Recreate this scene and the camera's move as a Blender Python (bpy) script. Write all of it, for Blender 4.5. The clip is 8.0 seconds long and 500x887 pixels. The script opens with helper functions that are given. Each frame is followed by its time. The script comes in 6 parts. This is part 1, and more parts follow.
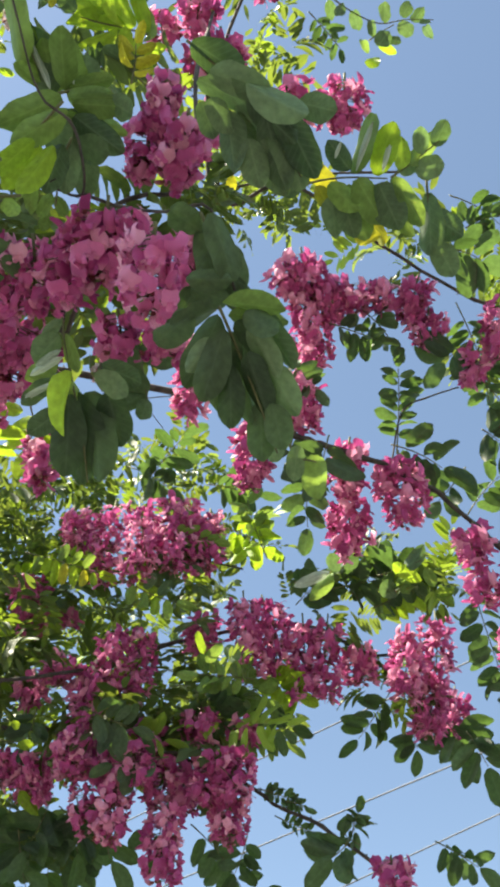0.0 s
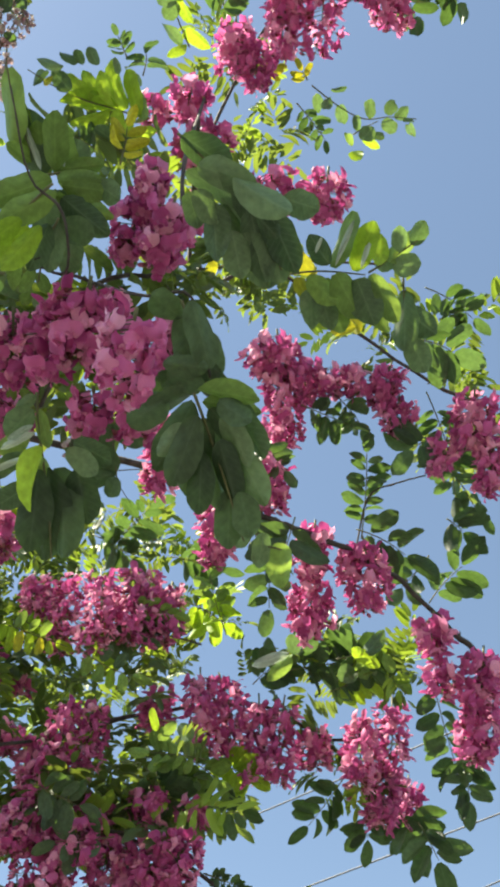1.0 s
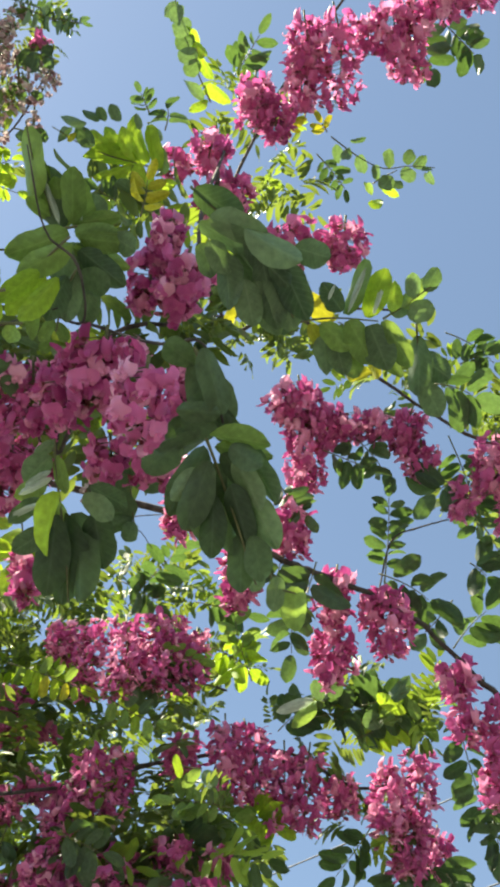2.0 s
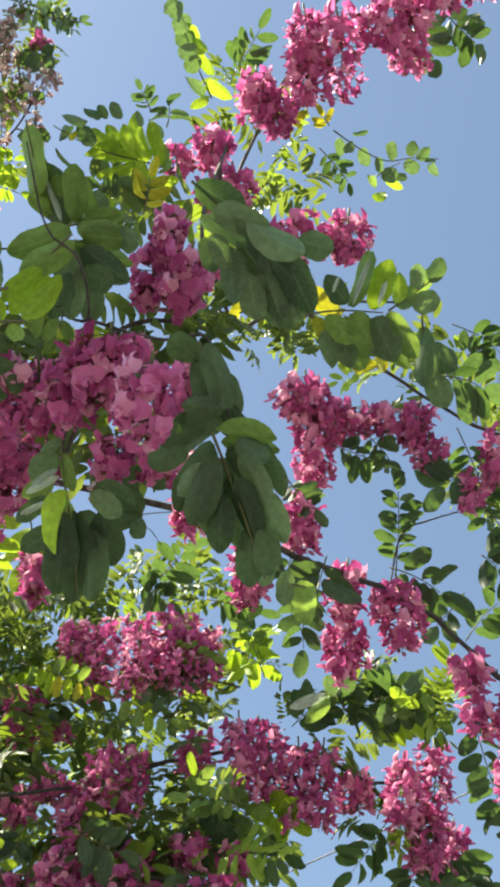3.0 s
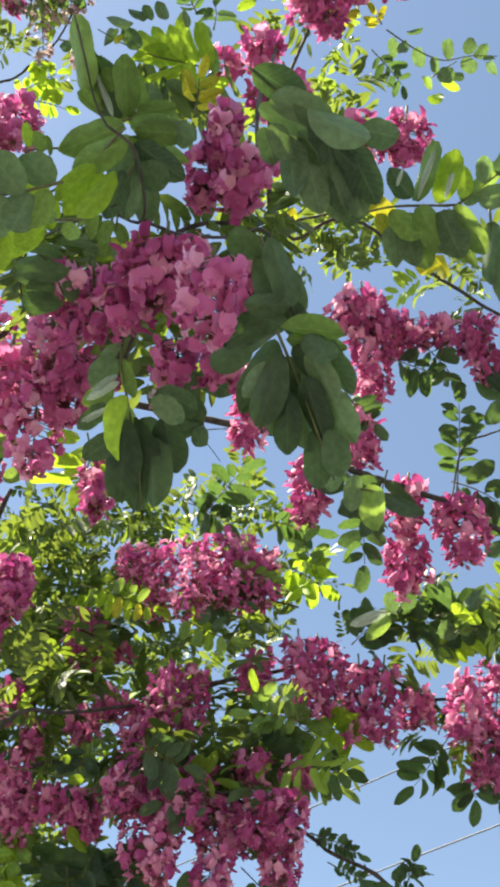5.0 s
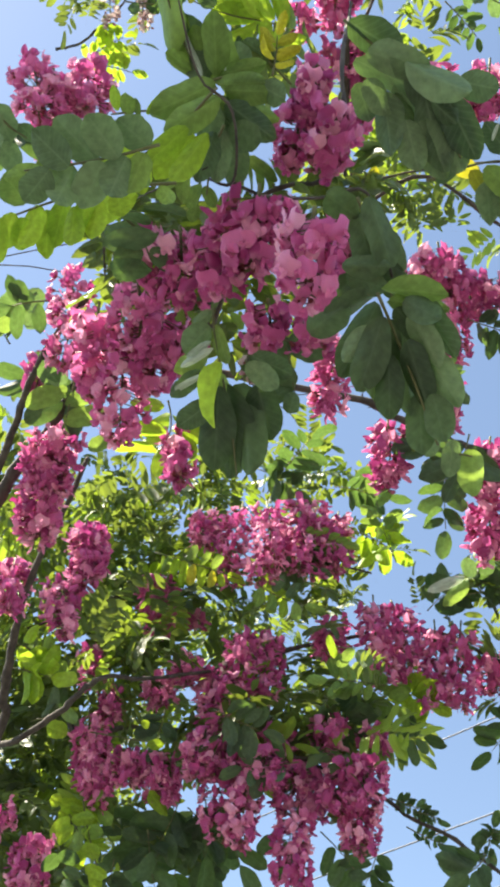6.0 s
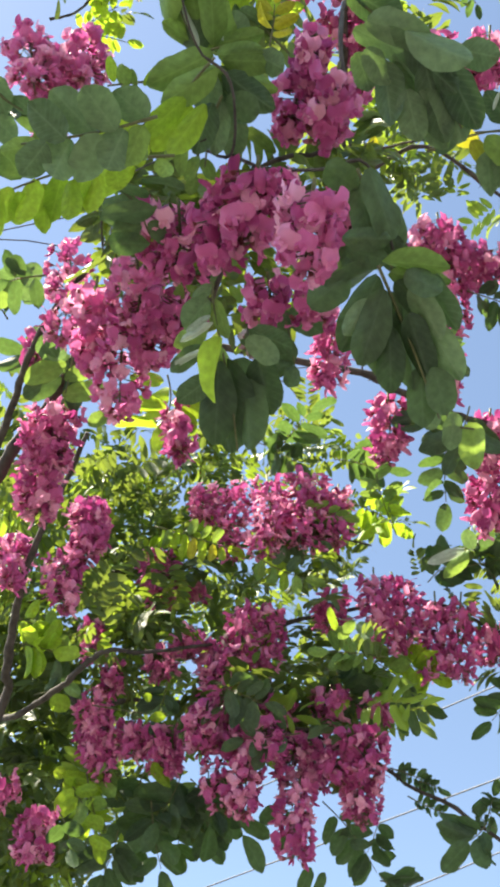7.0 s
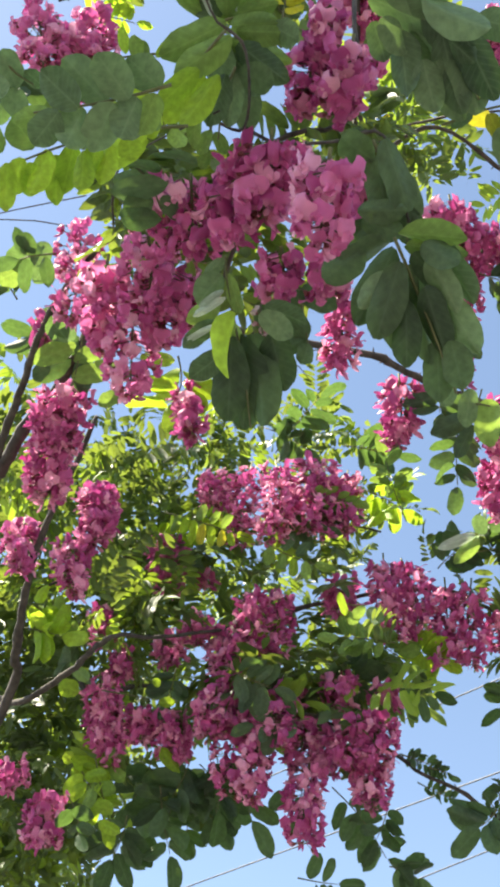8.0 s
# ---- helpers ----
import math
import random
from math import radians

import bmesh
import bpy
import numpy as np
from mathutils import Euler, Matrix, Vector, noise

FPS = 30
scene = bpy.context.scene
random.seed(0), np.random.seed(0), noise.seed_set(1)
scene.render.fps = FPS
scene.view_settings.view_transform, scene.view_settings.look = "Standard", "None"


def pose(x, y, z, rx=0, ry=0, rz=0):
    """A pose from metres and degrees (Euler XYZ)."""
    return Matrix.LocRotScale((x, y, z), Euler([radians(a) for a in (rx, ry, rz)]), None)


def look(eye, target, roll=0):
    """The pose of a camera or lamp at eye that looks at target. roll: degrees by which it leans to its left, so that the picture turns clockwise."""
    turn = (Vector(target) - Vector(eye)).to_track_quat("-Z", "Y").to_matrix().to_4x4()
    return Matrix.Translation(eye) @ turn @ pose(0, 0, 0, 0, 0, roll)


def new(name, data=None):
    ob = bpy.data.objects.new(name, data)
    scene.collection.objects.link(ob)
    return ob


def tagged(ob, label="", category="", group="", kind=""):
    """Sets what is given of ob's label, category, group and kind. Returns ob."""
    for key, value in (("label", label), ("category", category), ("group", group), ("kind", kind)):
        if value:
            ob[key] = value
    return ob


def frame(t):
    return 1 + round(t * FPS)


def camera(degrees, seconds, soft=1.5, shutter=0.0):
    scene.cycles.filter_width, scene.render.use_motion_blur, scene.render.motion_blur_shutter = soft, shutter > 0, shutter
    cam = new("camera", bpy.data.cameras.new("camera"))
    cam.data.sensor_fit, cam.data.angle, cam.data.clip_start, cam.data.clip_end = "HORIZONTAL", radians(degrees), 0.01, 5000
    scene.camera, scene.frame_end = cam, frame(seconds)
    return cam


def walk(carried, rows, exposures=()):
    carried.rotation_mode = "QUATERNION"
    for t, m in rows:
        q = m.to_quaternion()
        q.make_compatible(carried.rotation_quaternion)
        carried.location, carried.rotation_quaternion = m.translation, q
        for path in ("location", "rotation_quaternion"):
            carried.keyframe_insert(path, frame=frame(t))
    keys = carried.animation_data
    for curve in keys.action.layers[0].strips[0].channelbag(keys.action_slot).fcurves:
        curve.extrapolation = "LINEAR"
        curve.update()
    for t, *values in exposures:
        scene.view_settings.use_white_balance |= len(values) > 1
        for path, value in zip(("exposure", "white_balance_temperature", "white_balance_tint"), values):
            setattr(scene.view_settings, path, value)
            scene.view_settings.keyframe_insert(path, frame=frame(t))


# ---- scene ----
cam = camera(28, 8.0, soft=3.7)


def eye(x, y, z, yaw, pitch, roll):
    """A hand-held pose: yaw to the left and pitch up, in degrees."""
    return pose(x, y, z, 90 + pitch, 0, yaw) @ pose(0, 0, 0, 0, 0, roll)


PATH = [
    (0.0, eye(0.028, -0.079, 1.577, -2.60, 49.28, -3.69)),
    (0.5, eye(0.025, -0.086, 1.580, -5.76, 51.27, -3.50)),
    (1.0, eye(0.026, -0.094, 1.584, -5.97, 52.99, -3.12)),
    (1.5, eye(0.024, -0.104, 1.581, -5.06, 54.32, -2.36)),
    (1.7, eye(0.031, -0.100, 1.578, -4.13, 55.34, -1.83)),
    (2.8, eye(0.050, -0.105, 1.568, -1.41, 55.87, -0.21)),
    (3.0, eye(0.045, -0.097, 1.574, -1.91, 55.56, -1.26)),
    (3.5, eye(0.037, -0.085, 1.574, -0.59, 54.94, -0.03)),
    (4.0, eye(0.033, -0.073, 1.576, -0.06, 53.91, 0.34)),
    (4.5, eye(0.027, -0.069, 1.580, 2.29, 52.82, 1.58)),
    (5.0, eye(0.029, -0.061, 1.579, 2.51, 51.78, 1.11)),
    (5.2, eye(0.025, -0.062, 1.576, 5.22, 51.60, 3.33)),
    (6.3, eye(-0.013, -0.052, 1.591, 7.01, 48.84, 3.70)),
    (6.5, eye(-0.012, -0.051, 1.590, 6.75, 48.42, 3.40)),
    (7.0, eye(-0.010, -0.055, 1.591, 6.74, 48.15, 3.22)),
    (7.5, eye(-0.010, -0.048, 1.584, 7.17, 48.39, 3.27)),
    (8.0, eye(-0.017, -0.040, 1.588, 7.21, 47.72, 3.63)),
]
walk(cam, PATH, [(0.0, 1.56, 7450, 4), (0.7, 1.52, 7550, 3), (5.0, 1.62, 7450, 5), (6.4, 1.80, 7350, 7), (8.0, 1.81, 7350, 7)])

# ---- light: a clear late-morning sky, the sun high beside the tree ----
SUN_UP, SUN_LEFT = 62.0, 98.0
sky = bpy.data.worlds.new("sky")
scene.world = sky
sky.use_nodes = True
nt = sky.node_tree
tex = nt.nodes.new("ShaderNodeTexSky")
tex.sky_type = "NISHITA"
tex.sun_disc = False
tex.sun_elevation = radians(SUN_UP)
tex.sun_rotation = radians(-SUN_LEFT)
tex.air_density, tex.dust_density, tex.ozone_density = 0.84, 0.2, 0.0
nt.links.new(tex.outputs[0], nt.nodes["Background"].inputs[0])
nt.nodes["Background"].inputs[1].default_value = 0.098
sun = new("sun", bpy.data.lights.new("sun", "SUN"))
sun.data.energy = 5.5
sun.data.angle = radians(0.5)
sun.data.color = (1.0, 0.95, 0.87)
el, az = radians(SUN_UP), radians(SUN_LEFT)
sun.matrix_world = look((-10 * math.sin(az) * math.cos(el), 10 * math.cos(az) * math.cos(el), 10 * math.sin(el)), (0, 0, 0))


# ---- materials ----
def shader(name):
    m = bpy.data.materials.new(name)
    m.use_nodes = True
    return m, m.node_tree.nodes, m.node_tree.links, m.node_tree.nodes["Principled BSDF"], m.node_tree.nodes["Material Output"]


def ramp(nodes, *stops):
    r = nodes.new("ShaderNodeValToRGB")
    e = r.color_ramp.elements
    while len(e) < len(stops):
        e.new(0.5)
    for k, (p, c) in enumerate(stops):
        e[k].position, e[k].color = p, (*c, 1)
    return r


def mixed(nodes, links, kind, fac, a, b):
    m = nodes.new("ShaderNodeMix")
    m.data_type, m.blend_type = "RGBA", kind
    for socket, v in ((m.inputs[0], fac), (m.inputs[6], a), (m.inputs[7], b)):
        if isinstance(v, (int, float)):
            socket.default_value = v
        elif isinstance(v, tuple):
            socket.default_value = (*v, 1)
        else:
            links.new(v, socket)
    return m.outputs[2]


def leaf_material(name, dark, light, glow, by_island=False, gloss=0.5, thin=0.30):
    """Thin green blade: waxy top, veins paler, light shining through."""
    m, n, l, bsdf, out = shader(name)
    pick = n.new("ShaderNodeNewGeometry").outputs["Random Per Island"] if by_island else n.new("ShaderNodeObjectInfo").outputs["Random"]
    uv = n.new("ShaderNodeUVMap")
    base = ramp(n, (0.0, dark), (0.75, light), (1.0, tuple(min(1, v * 1.35) for v in light)))
    l.new(pick, base.inputs[0])
    place = n.new("ShaderNodeTexCoord")
    noise_fine = n.new("ShaderNodeTexNoise")
    noise_fine.inputs["Scale"].default_value, noise_fine.inputs["Detail"].default_value = 6, 3
    l.new(place.outputs["Object"], noise_fine.inputs["Vector"])
    spots = n.new("ShaderNodeMapRange")
    spots.inputs[1].default_value, spots.inputs[2].default_value = 0.3, 0.7
    spots.inputs[3].default_value, spots.inputs[4].default_value = 0.76, 1.22
    l.new(noise_fine.outputs[0], spots.inputs[0])
    # veins: a midrib along the blade and side veins slanting from it
    split = n.new("ShaderNodeSeparateXYZ")
    l.new(uv.outputs[0], split.inputs[0])
    across = n.new("ShaderNodeMath")
    across.operation = "ABSOLUTE"
    l.new(split.outputs[0], across.inputs[0])
    slant = n.new("ShaderNodeMath")
    slant.operation = "MULTIPLY_ADD"
    slant.inputs[1].default_value = -0.22
    l.new(across.outputs[0], slant.inputs[0])
    l.new(split.outputs[1], slant.inputs[2])
    wave = n.new("ShaderNodeMath")
    wave.operation = "PINGPONG"
    wave.inputs[1].default_value = 0.055
    l.new(slant.outputs[0], wave.inputs[0])
    side = n.new("ShaderNodeMapRange")
    side.inputs[1].default_value, side.inputs[2].default_value = 0.0, 0.02
    side.inputs[3].default_value, side.inputs[4].default_value = 0.16, 0.0
    l.new(wave.outputs[0], side.inputs[0])
    rib = n.new("ShaderNodeMapRange")
    rib.inputs[1].default_value, rib.inputs[2].default_value = 0.02, 0.1
    rib.inputs[3].default_value, rib.inputs[4].default_value = 0.30, 0.0
    l.new(across.outputs[0], rib.inputs[0])
    vein = n.new("ShaderNodeMath")
    vein.operation = "MAXIMUM"
    l.new(side.outputs[0], vein.inputs[0])
    l.new(rib.outputs[0], vein.inputs[1])
    tone = mixed(n, l, "MULTIPLY", 1.0, base.outputs[0], spots.outputs[0])
    veined = mixed(n, l, "MIX", vein.outputs[0], tone, tuple(min(1, v * 1.6 + 0.03) for v in light))
    l.new(veined, bsdf.inputs["Base Color"])
    bsdf.inputs["Roughness"].default_value = gloss
    bsdf.inputs["Specular IOR Level"].default_value = 0.32
    bump = n.new("ShaderNodeBump")
    bump.inputs["Strength"].default_value, bump.inputs["Distance"].default_value = 0.25, 0.0005
    bump.invert = True
    l.new(vein.outputs[0], bump.inputs["Height"])
    l.new(bump.outputs[0], bsdf.inputs["Normal"])
    through_light = n.new("ShaderNodeBsdfTranslucent")
    l.new(mixed(n, l, "MULTIPLY", 1.0, mixed(n, l, "MIX", 0.75, base.outputs[0], glow), spots.outputs[0]), through_light.inputs[0])
    mix = n.new("ShaderNodeMixShader")
    mix.inputs[0].default_value = thin
    l.new(bsdf.outputs[0], mix.inputs[1])
    l.new(through_light.outputs[0], mix.inputs[2])
    l.new(mix.outputs[0], out.inputs[0])
    return m


def petal_material(name, tones, thin=0.33):
    """Rose-pink petal, paler towards its claw, faintly veined."""
    m, n, l, bsdf, out = shader(name)
    info = n.new("ShaderNodeObjectInfo")
    hue = ramp(n, (0.0, tones[0]), (0.6, tones[1]), (1.0, tones[2]))
    l.new(info.outputs["Random"], hue.inputs[0])
    uv = n.new("ShaderNodeUVMap")
    split = n.new("ShaderNodeSeparateXYZ")
    l.new(uv.outputs[0], split.inputs[0])
    claw = n.new("ShaderNodeMapRange")
    claw.inputs[1].default_value, claw.inputs[2].default_value = 0.0, 0.35
    claw.inputs[3].default_value, claw.inputs[4].default_value = 0.6, 0.0
    l.new(split.outputs[1], claw.inputs[0])
    wave = n.new("ShaderNodeTexWave")
    wave.inputs["Scale"].default_value, wave.inputs["Distortion"].default_value = 5.0, 1.5
    l.new(uv.outputs[0], wave.inputs["Vector"])
    streak = n.new("ShaderNodeMapRange")
    streak.inputs[3].default_value, streak.inputs[4].default_value = 0.82, 1.1
    l.new(wave.outputs[1], streak.inputs[0])
    pale = mixed(n, l, "MIX", claw.outputs[0], hue.outputs[0], (0.70, 0.30, 0.42))
    tone = mixed(n, l, "MULTIPLY", 1.0, pale, streak.outputs[0])
    l.new(tone, bsdf.inputs["Base Color"])
    bsdf.inputs["Roughness"].default_value = 0.55
    bsdf.inputs["Specular IOR Level"].default_value = 0.3
    bsdf.inputs["Sheen Weight"].default_value, bsdf.inputs["Sheen Roughness"].default_value = 0.15, 0.4
    through_light = n.new("ShaderNodeBsdfTranslucent")
    l.new(tone, through_light.inputs[0])
    mix = n.new("ShaderNodeMixShader")
    mix.inputs[0].default_value = thin
    l.new(bsdf.outputs[0], mix.inputs[1])
    l.new(through_light.outputs[0], mix.inputs[2])
    l.new(mix.outputs[0], out.inputs[0])
    return m


def rough_material(name, dark, light, scale, roughness, bump_depth, stretch=1.0):
    m, n, l, bsdf, out = shader(name)
    place = n.new("ShaderNodeTexCoord")
    size = n.new("ShaderNodeMapping")
    size.inputs["Scale"].default_value = (1, 1, stretch)
    l.new(place.outputs["Object"], size.inputs[0])
    fine = n.new("ShaderNodeTexNoise")
    fine.inputs["Scale"].default_value, fine.inputs["Detail"].default_value = scale, 6
    l.new(size.outputs[0], fine.inputs["Vector"])
    broad = n.new("ShaderNodeTexNoise")
    broad.inputs["Scale"].default_value = scale / 9
    l.new(place.outputs["Object"], broad.inputs["Vector"])
    tone = ramp(n, (0.3, dark), (0.7, light))
    l.new(fine.outputs[0], tone.inputs[0])
    patch = n.new("ShaderNodeMapRange")
    patch.inputs[3].default_value, patch.inputs[4].default_value = 0.65, 1.3
    l.new(broad.outputs[0], patch.inputs[0])
    l.new(mixed(n, l, "MULTIPLY", 1.0, tone.outputs[0], patch.outputs[0]), bsdf.inputs["Base Color"])
    bsdf.inputs["Roughness"].default_value = roughness
    bump = n.new("ShaderNodeBump")
    bump.inputs["Strength"].default_value, bump.inputs["Distance"].default_value = 0.8, bump_depth
    l.new(fine.outputs[0], bump.inputs["Height"])
    l.new(bump.outputs[0], bsdf.inputs["Normal"])
    return m


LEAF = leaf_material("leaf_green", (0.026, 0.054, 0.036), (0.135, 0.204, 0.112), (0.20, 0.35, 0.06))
# the same green darkened, for leaves that hang in shade
SHADED = leaf_material("leaf_shaded", (0.013, 0.030, 0.021), (0.062, 0.100, 0.055), (0.18, 0.33, 0.05))
# sun glints on folded edges put into the colour, and pale undersides
PALE = leaf_material("leaf_glint_underside", (0.30, 0.37, 0.31), (0.46, 0.53, 0.46), (0.30, 0.42, 0.20))
LEAF_MANY = leaf_material("leaf_green_mixed", (0.015, 0.034, 0.019), (0.062, 0.100, 0.042), (0.40, 0.52, 0.06), True, 0.46)
PETAL = petal_material("petal", ((0.39, 0.044, 0.198), (0.66, 0.13, 0.372), (0.91, 0.42, 0.605)))
# petal pink lightened, standing for sun on the pale clusters
LIT_PETAL = petal_material("lit_petal", ((0.57, 0.088, 0.32), (0.78, 0.215, 0.475), (0.95, 0.51, 0.71)), 0.46)
FADED = petal_material("faded_petal", ((0.34, 0.22, 0.23), (0.55, 0.45, 0.43), (0.74, 0.68, 0.64)))
# lime of young leaves, also put on leaves the sun shines through
YOUNG_SUNLIT = leaf_material("leaf_young_sunlit", (0.17, 0.30, 0.03), (0.30, 0.45, 0.05), (0.50, 0.70, 0.04), thin=0.42)
YOUNG_SUNLIT_MANY = leaf_material("leaf_young_sunlit_mixed", (0.11, 0.20, 0.03), (0.22, 0.33, 0.05), (0.46, 0.62, 0.05), True)
# the green lightened for leaves that stand in the sun
LIT = leaf_material("leaf_sunlit", (0.085, 0.155, 0.045), (0.165, 0.27, 0.065), (0.40, 0.58, 0.08))
YELLOW = leaf_material("leaf_yellow", (0.26, 0.27, 0.02), (0.42, 0.40, 0.03), (0.68, 0.64, 0.04))
CALYX = rough_material("calyx", (0.16, 0.03, 0.05), (0.26, 0.07, 0.06), 300, 0.6, 0.0003)
STALK = rough_material("stalk", (0.07, 0.075, 0.025), (0.13, 0.13, 0.05), 200, 0.6, 0.0003)
BARK = rough_material("bark", (0.022, 0.017, 0.015), (0.085, 0.07, 0.06), 90, 0.85, 0.003, 0.25)
SOIL = rough_material("pale_ground", (0.065, 0.064, 0.058), (0.14, 0.137, 0.125), 6, 0.95, 0.02)
CABLE = rough_material("cable", (0.06, 0.07, 0.09), (0.13, 0.145, 0.17), 30, 0.6, 0.001)


# ---- building helpers ----
def frame_of(z, x):
    """A turn whose third axis is z and whose first lies towards x."""
    z = Vector(z).normalized()
    x = Vector(x)
    x = (x - z * x.dot(z)).normalized()
    y = z.cross(x)
    return Matrix((x, y, z)).transposed()


def mesh_of(name, bm, *materials, smooth=True):
    me = bpy.data.meshes.new(name)
    for f in bm.faces:
        f.smooth = smooth
    bm.to_mesh(me)
    bm.free()
    for m in materials:
        me.materials.append(m)
    return me


def sheet(bm, f, nu, nv, material=0, uvs=None):
    """A curved sheet f(u, v), u from -1 to 1 and v from 0 to 1."""
    uv = bm.loops.layers.uv.verify()
    grid = [[bm.verts.new(f(-1 + 2 * i / nu, j / nv)) for i in range(nu + 1)] for j in range(nv + 1)]
    for j in range(nv):
        for i in range(nu):
            face = bm.faces.new((grid[j][i], grid[j][i + 1], grid[j + 1][i + 1], grid[j + 1][i]))
            face.material_index = material
            for loop, (a, b) in zip(face.loops, ((i, j), (i + 1, j), (i + 1, j + 1), (i, j + 1))):
                loop[uv].uv = (-1 + 2 * a / nu, b / nv)


def tube(bm, points, radii, sides=6, material=0):
    """A tapered round stem through points."""
    rings = []
    for k, p in enumerate(points):
        ahead = (points[min(k + 1, len(points) - 1)] - points[max(k - 1, 0)]).normalized()
        turn = frame_of(ahead, (0.31, 0.95, 0.1))
        rings.append([bm.verts.new(p + turn @ Vector((math.cos(a), math.sin(a), 0)) * radii[k]) for a in [2 * math.pi * i / sides for i in range(sides)]])
    for a, b in zip(rings, rings[1:]):
        for i in range(sides):
            bm.faces.new((a[i], a[(i + 1) % sides], b[(i + 1) % sides], b[i])).material_index = material
    bm.faces.new(rings[0][::-1]).material_index = material
    bm.faces.new(rings[-1]).material_index = material


def curved(points, steps=5, wobble=0.0, rng=None):
    """A smooth line through points (Catmull-Rom), a little uneven."""
    p = [Vector(q) for q in points]
    p = [2 * p[0] - p[1], *p, 2 * p[-1] - p[-2]]
    line = []
    for a, b, c, d in zip(p, p[1:], p[2:], p[3:]):
        for k in range(steps):
            t = k / steps
            q = 0.5 * (2 * b + (c - a) * t + (2 * a - 5 * b + 4 * c - d) * t * t + (3 * b - a - 3 * c + d) * t**3)
            if wobble and rng and line:
                q = q + Vector((rng.uniform(-1, 1), rng.uniform(-1, 1), rng.uniform(-1, 1))) * wobble
            line.append(q)
    return [*line, p[-2]]


# ---- ground ----
bm = bmesh.new()
bmesh.ops.create_grid(bm, x_segments=60, y_segments=60, size=900)
for v in bm.verts:
    far = v.co.xy.length
    v.co.z = noise.noise(v.co * 0.01) * 0.6 * min(1, far / 200) - 0.02
tagged(new("ground", mesh_of("ground", bm, SOIL)), "pale dusty concrete ground under the tree", "ground", kind="structure")

# ---- the tree ----
BELOW = Vector((0, 0, 1.6))
FOOT = Vector((-0.98, 1.55, 0))
tree = new("robinia_tree")
tree.location = FOOT
tagged(tree, "pink-flowering robinia tree in full bloom with drooping blossom clusters", "tree")
TO_TREE = Matrix.Translation(-FOOT)


def part(name, data, parent=tree, m=Matrix(), label=""):
    ob = new(name, data)
    ob.parent = parent
    ob.matrix_basis = m
    if parent is tree:
        ob.matrix_parent_inverse = TO_TREE
    return tagged(ob, label)


dice = random.Random(11)
FORK = FOOT + Vector((0.03, 0.0, 1.55))
bm = bmesh.new()
line = curved([FOOT - Vector((0, 0, 0.05)), FOOT + Vector((0.02, 0.01, 0.12)), FOOT + Vector((-0.02, 0.02, 0.8)), FORK], 6, 0.003, dice)
tube(bm, line, [0.085 - 0.05 * min(1, k / 5) * 0.5 - 0.0012 * k for k in range(len(line))], 14)
part("trunk", mesh_of("trunk", bm, BARK), label="furrowed brown trunk")


def limb(name, points, thick, thin, rooted):
    """A branch or twig through points, with knots and small spurs; rooted ones grow from the fork of the trunk."""
    points = [Vector(p) for p in points]
    if rooted:
        points = [FORK - Vector((0, 0, 0.03)), FORK.lerp(points[0], 0.5) - Vector((0, 0, 0.08)), *points]
    line = curved(points, 5, thin * 0.5, dice)
    start = thick * 1.15 if rooted else thick
    radii = [start + (thin - start) * k / (len(line) - 1) for k in range(len(line))]
    radii = [r * (1.25 if dice.random() < 0.15 else dice.uniform(0.92, 1.06)) for r in radii]
    bm = bmesh.new()
    tube(bm, line, radii, 8)
    for k in range(2, len(line) - 1, 2):
        out = Vector((dice.uniform(-1, 1), dice.uniform(-1, 1), dice.uniform(-0.3, 1))).normalized()
        tube(bm, [line[k], line[k] + out * thin * 2.0, line[k] + out * thin * 3.2], [thin * 0.5, thin * 0.4, thin * 0.1], 5)
    return part(name, mesh_of(name, bm, BARK), label="dark brown bark")


# leaflets: oval blades, folded along the midrib, some curled
def blade(bend, fold, wide, tone, nu=4, nv=8):
    bm = bmesh.new()

    def at(u, v):
        w = wide * max(0.02, 1 - abs(2 * v - 0.98) ** 2.3) ** 0.5 * (1 + 0.1 * v)
        w *= 1 + 0.045 * math.sin(9 * v + 20 * bend + 2.5 * (u > 0)) + 0.03 * math.sin(17 * v + 9 * fold)
        x = u * w / 2
        return (x, v, fold * abs(x) - bend * v * v + 0.045 * math.sin(5 * v + 2 * u + 30 * bend) * abs(u))

    sheet(bm, at, nu, nv)
    bmesh.ops.remove_doubles(bm, verts=bm.verts, dist=0.0005)
    return mesh_of("leaflet", bm, tone)


CUTS = ((0.10, 0.25, 0.45), (0.22, 0.45, 0.48), (-0.08, 0.15, 0.50), (0.30, 0.7, 0.44), (0.05, 0.1, 0.52), (0.16, 0.3, 0.40))
BLADES = [blade(*cut, SHADED) for cut in CUTS]
SMALL_BLADES = [blade(b, f, w * 0.66, LEAF_MANY, 2, 6) for b, f, w in CUTS]
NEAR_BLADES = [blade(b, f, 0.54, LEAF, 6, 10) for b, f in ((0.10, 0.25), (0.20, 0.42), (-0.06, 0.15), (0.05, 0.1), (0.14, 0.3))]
SHADED_BLADES = [blade(b, f, 0.54, SHADED, 6, 10) for b, f in ((0.10, 0.25), (0.20, 0.42), (-0.06, 0.15), (0.05, 0.1))]
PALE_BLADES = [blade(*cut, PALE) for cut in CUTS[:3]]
YOUNG_SUNLIT_BLADES = [blade(*cut, YOUNG_SUNLIT) for cut in CUTS[:4]]
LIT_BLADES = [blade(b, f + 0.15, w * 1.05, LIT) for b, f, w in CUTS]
YELLOW_BLADES = [blade(*cut, YELLOW) for cut in CUTS[:4]]


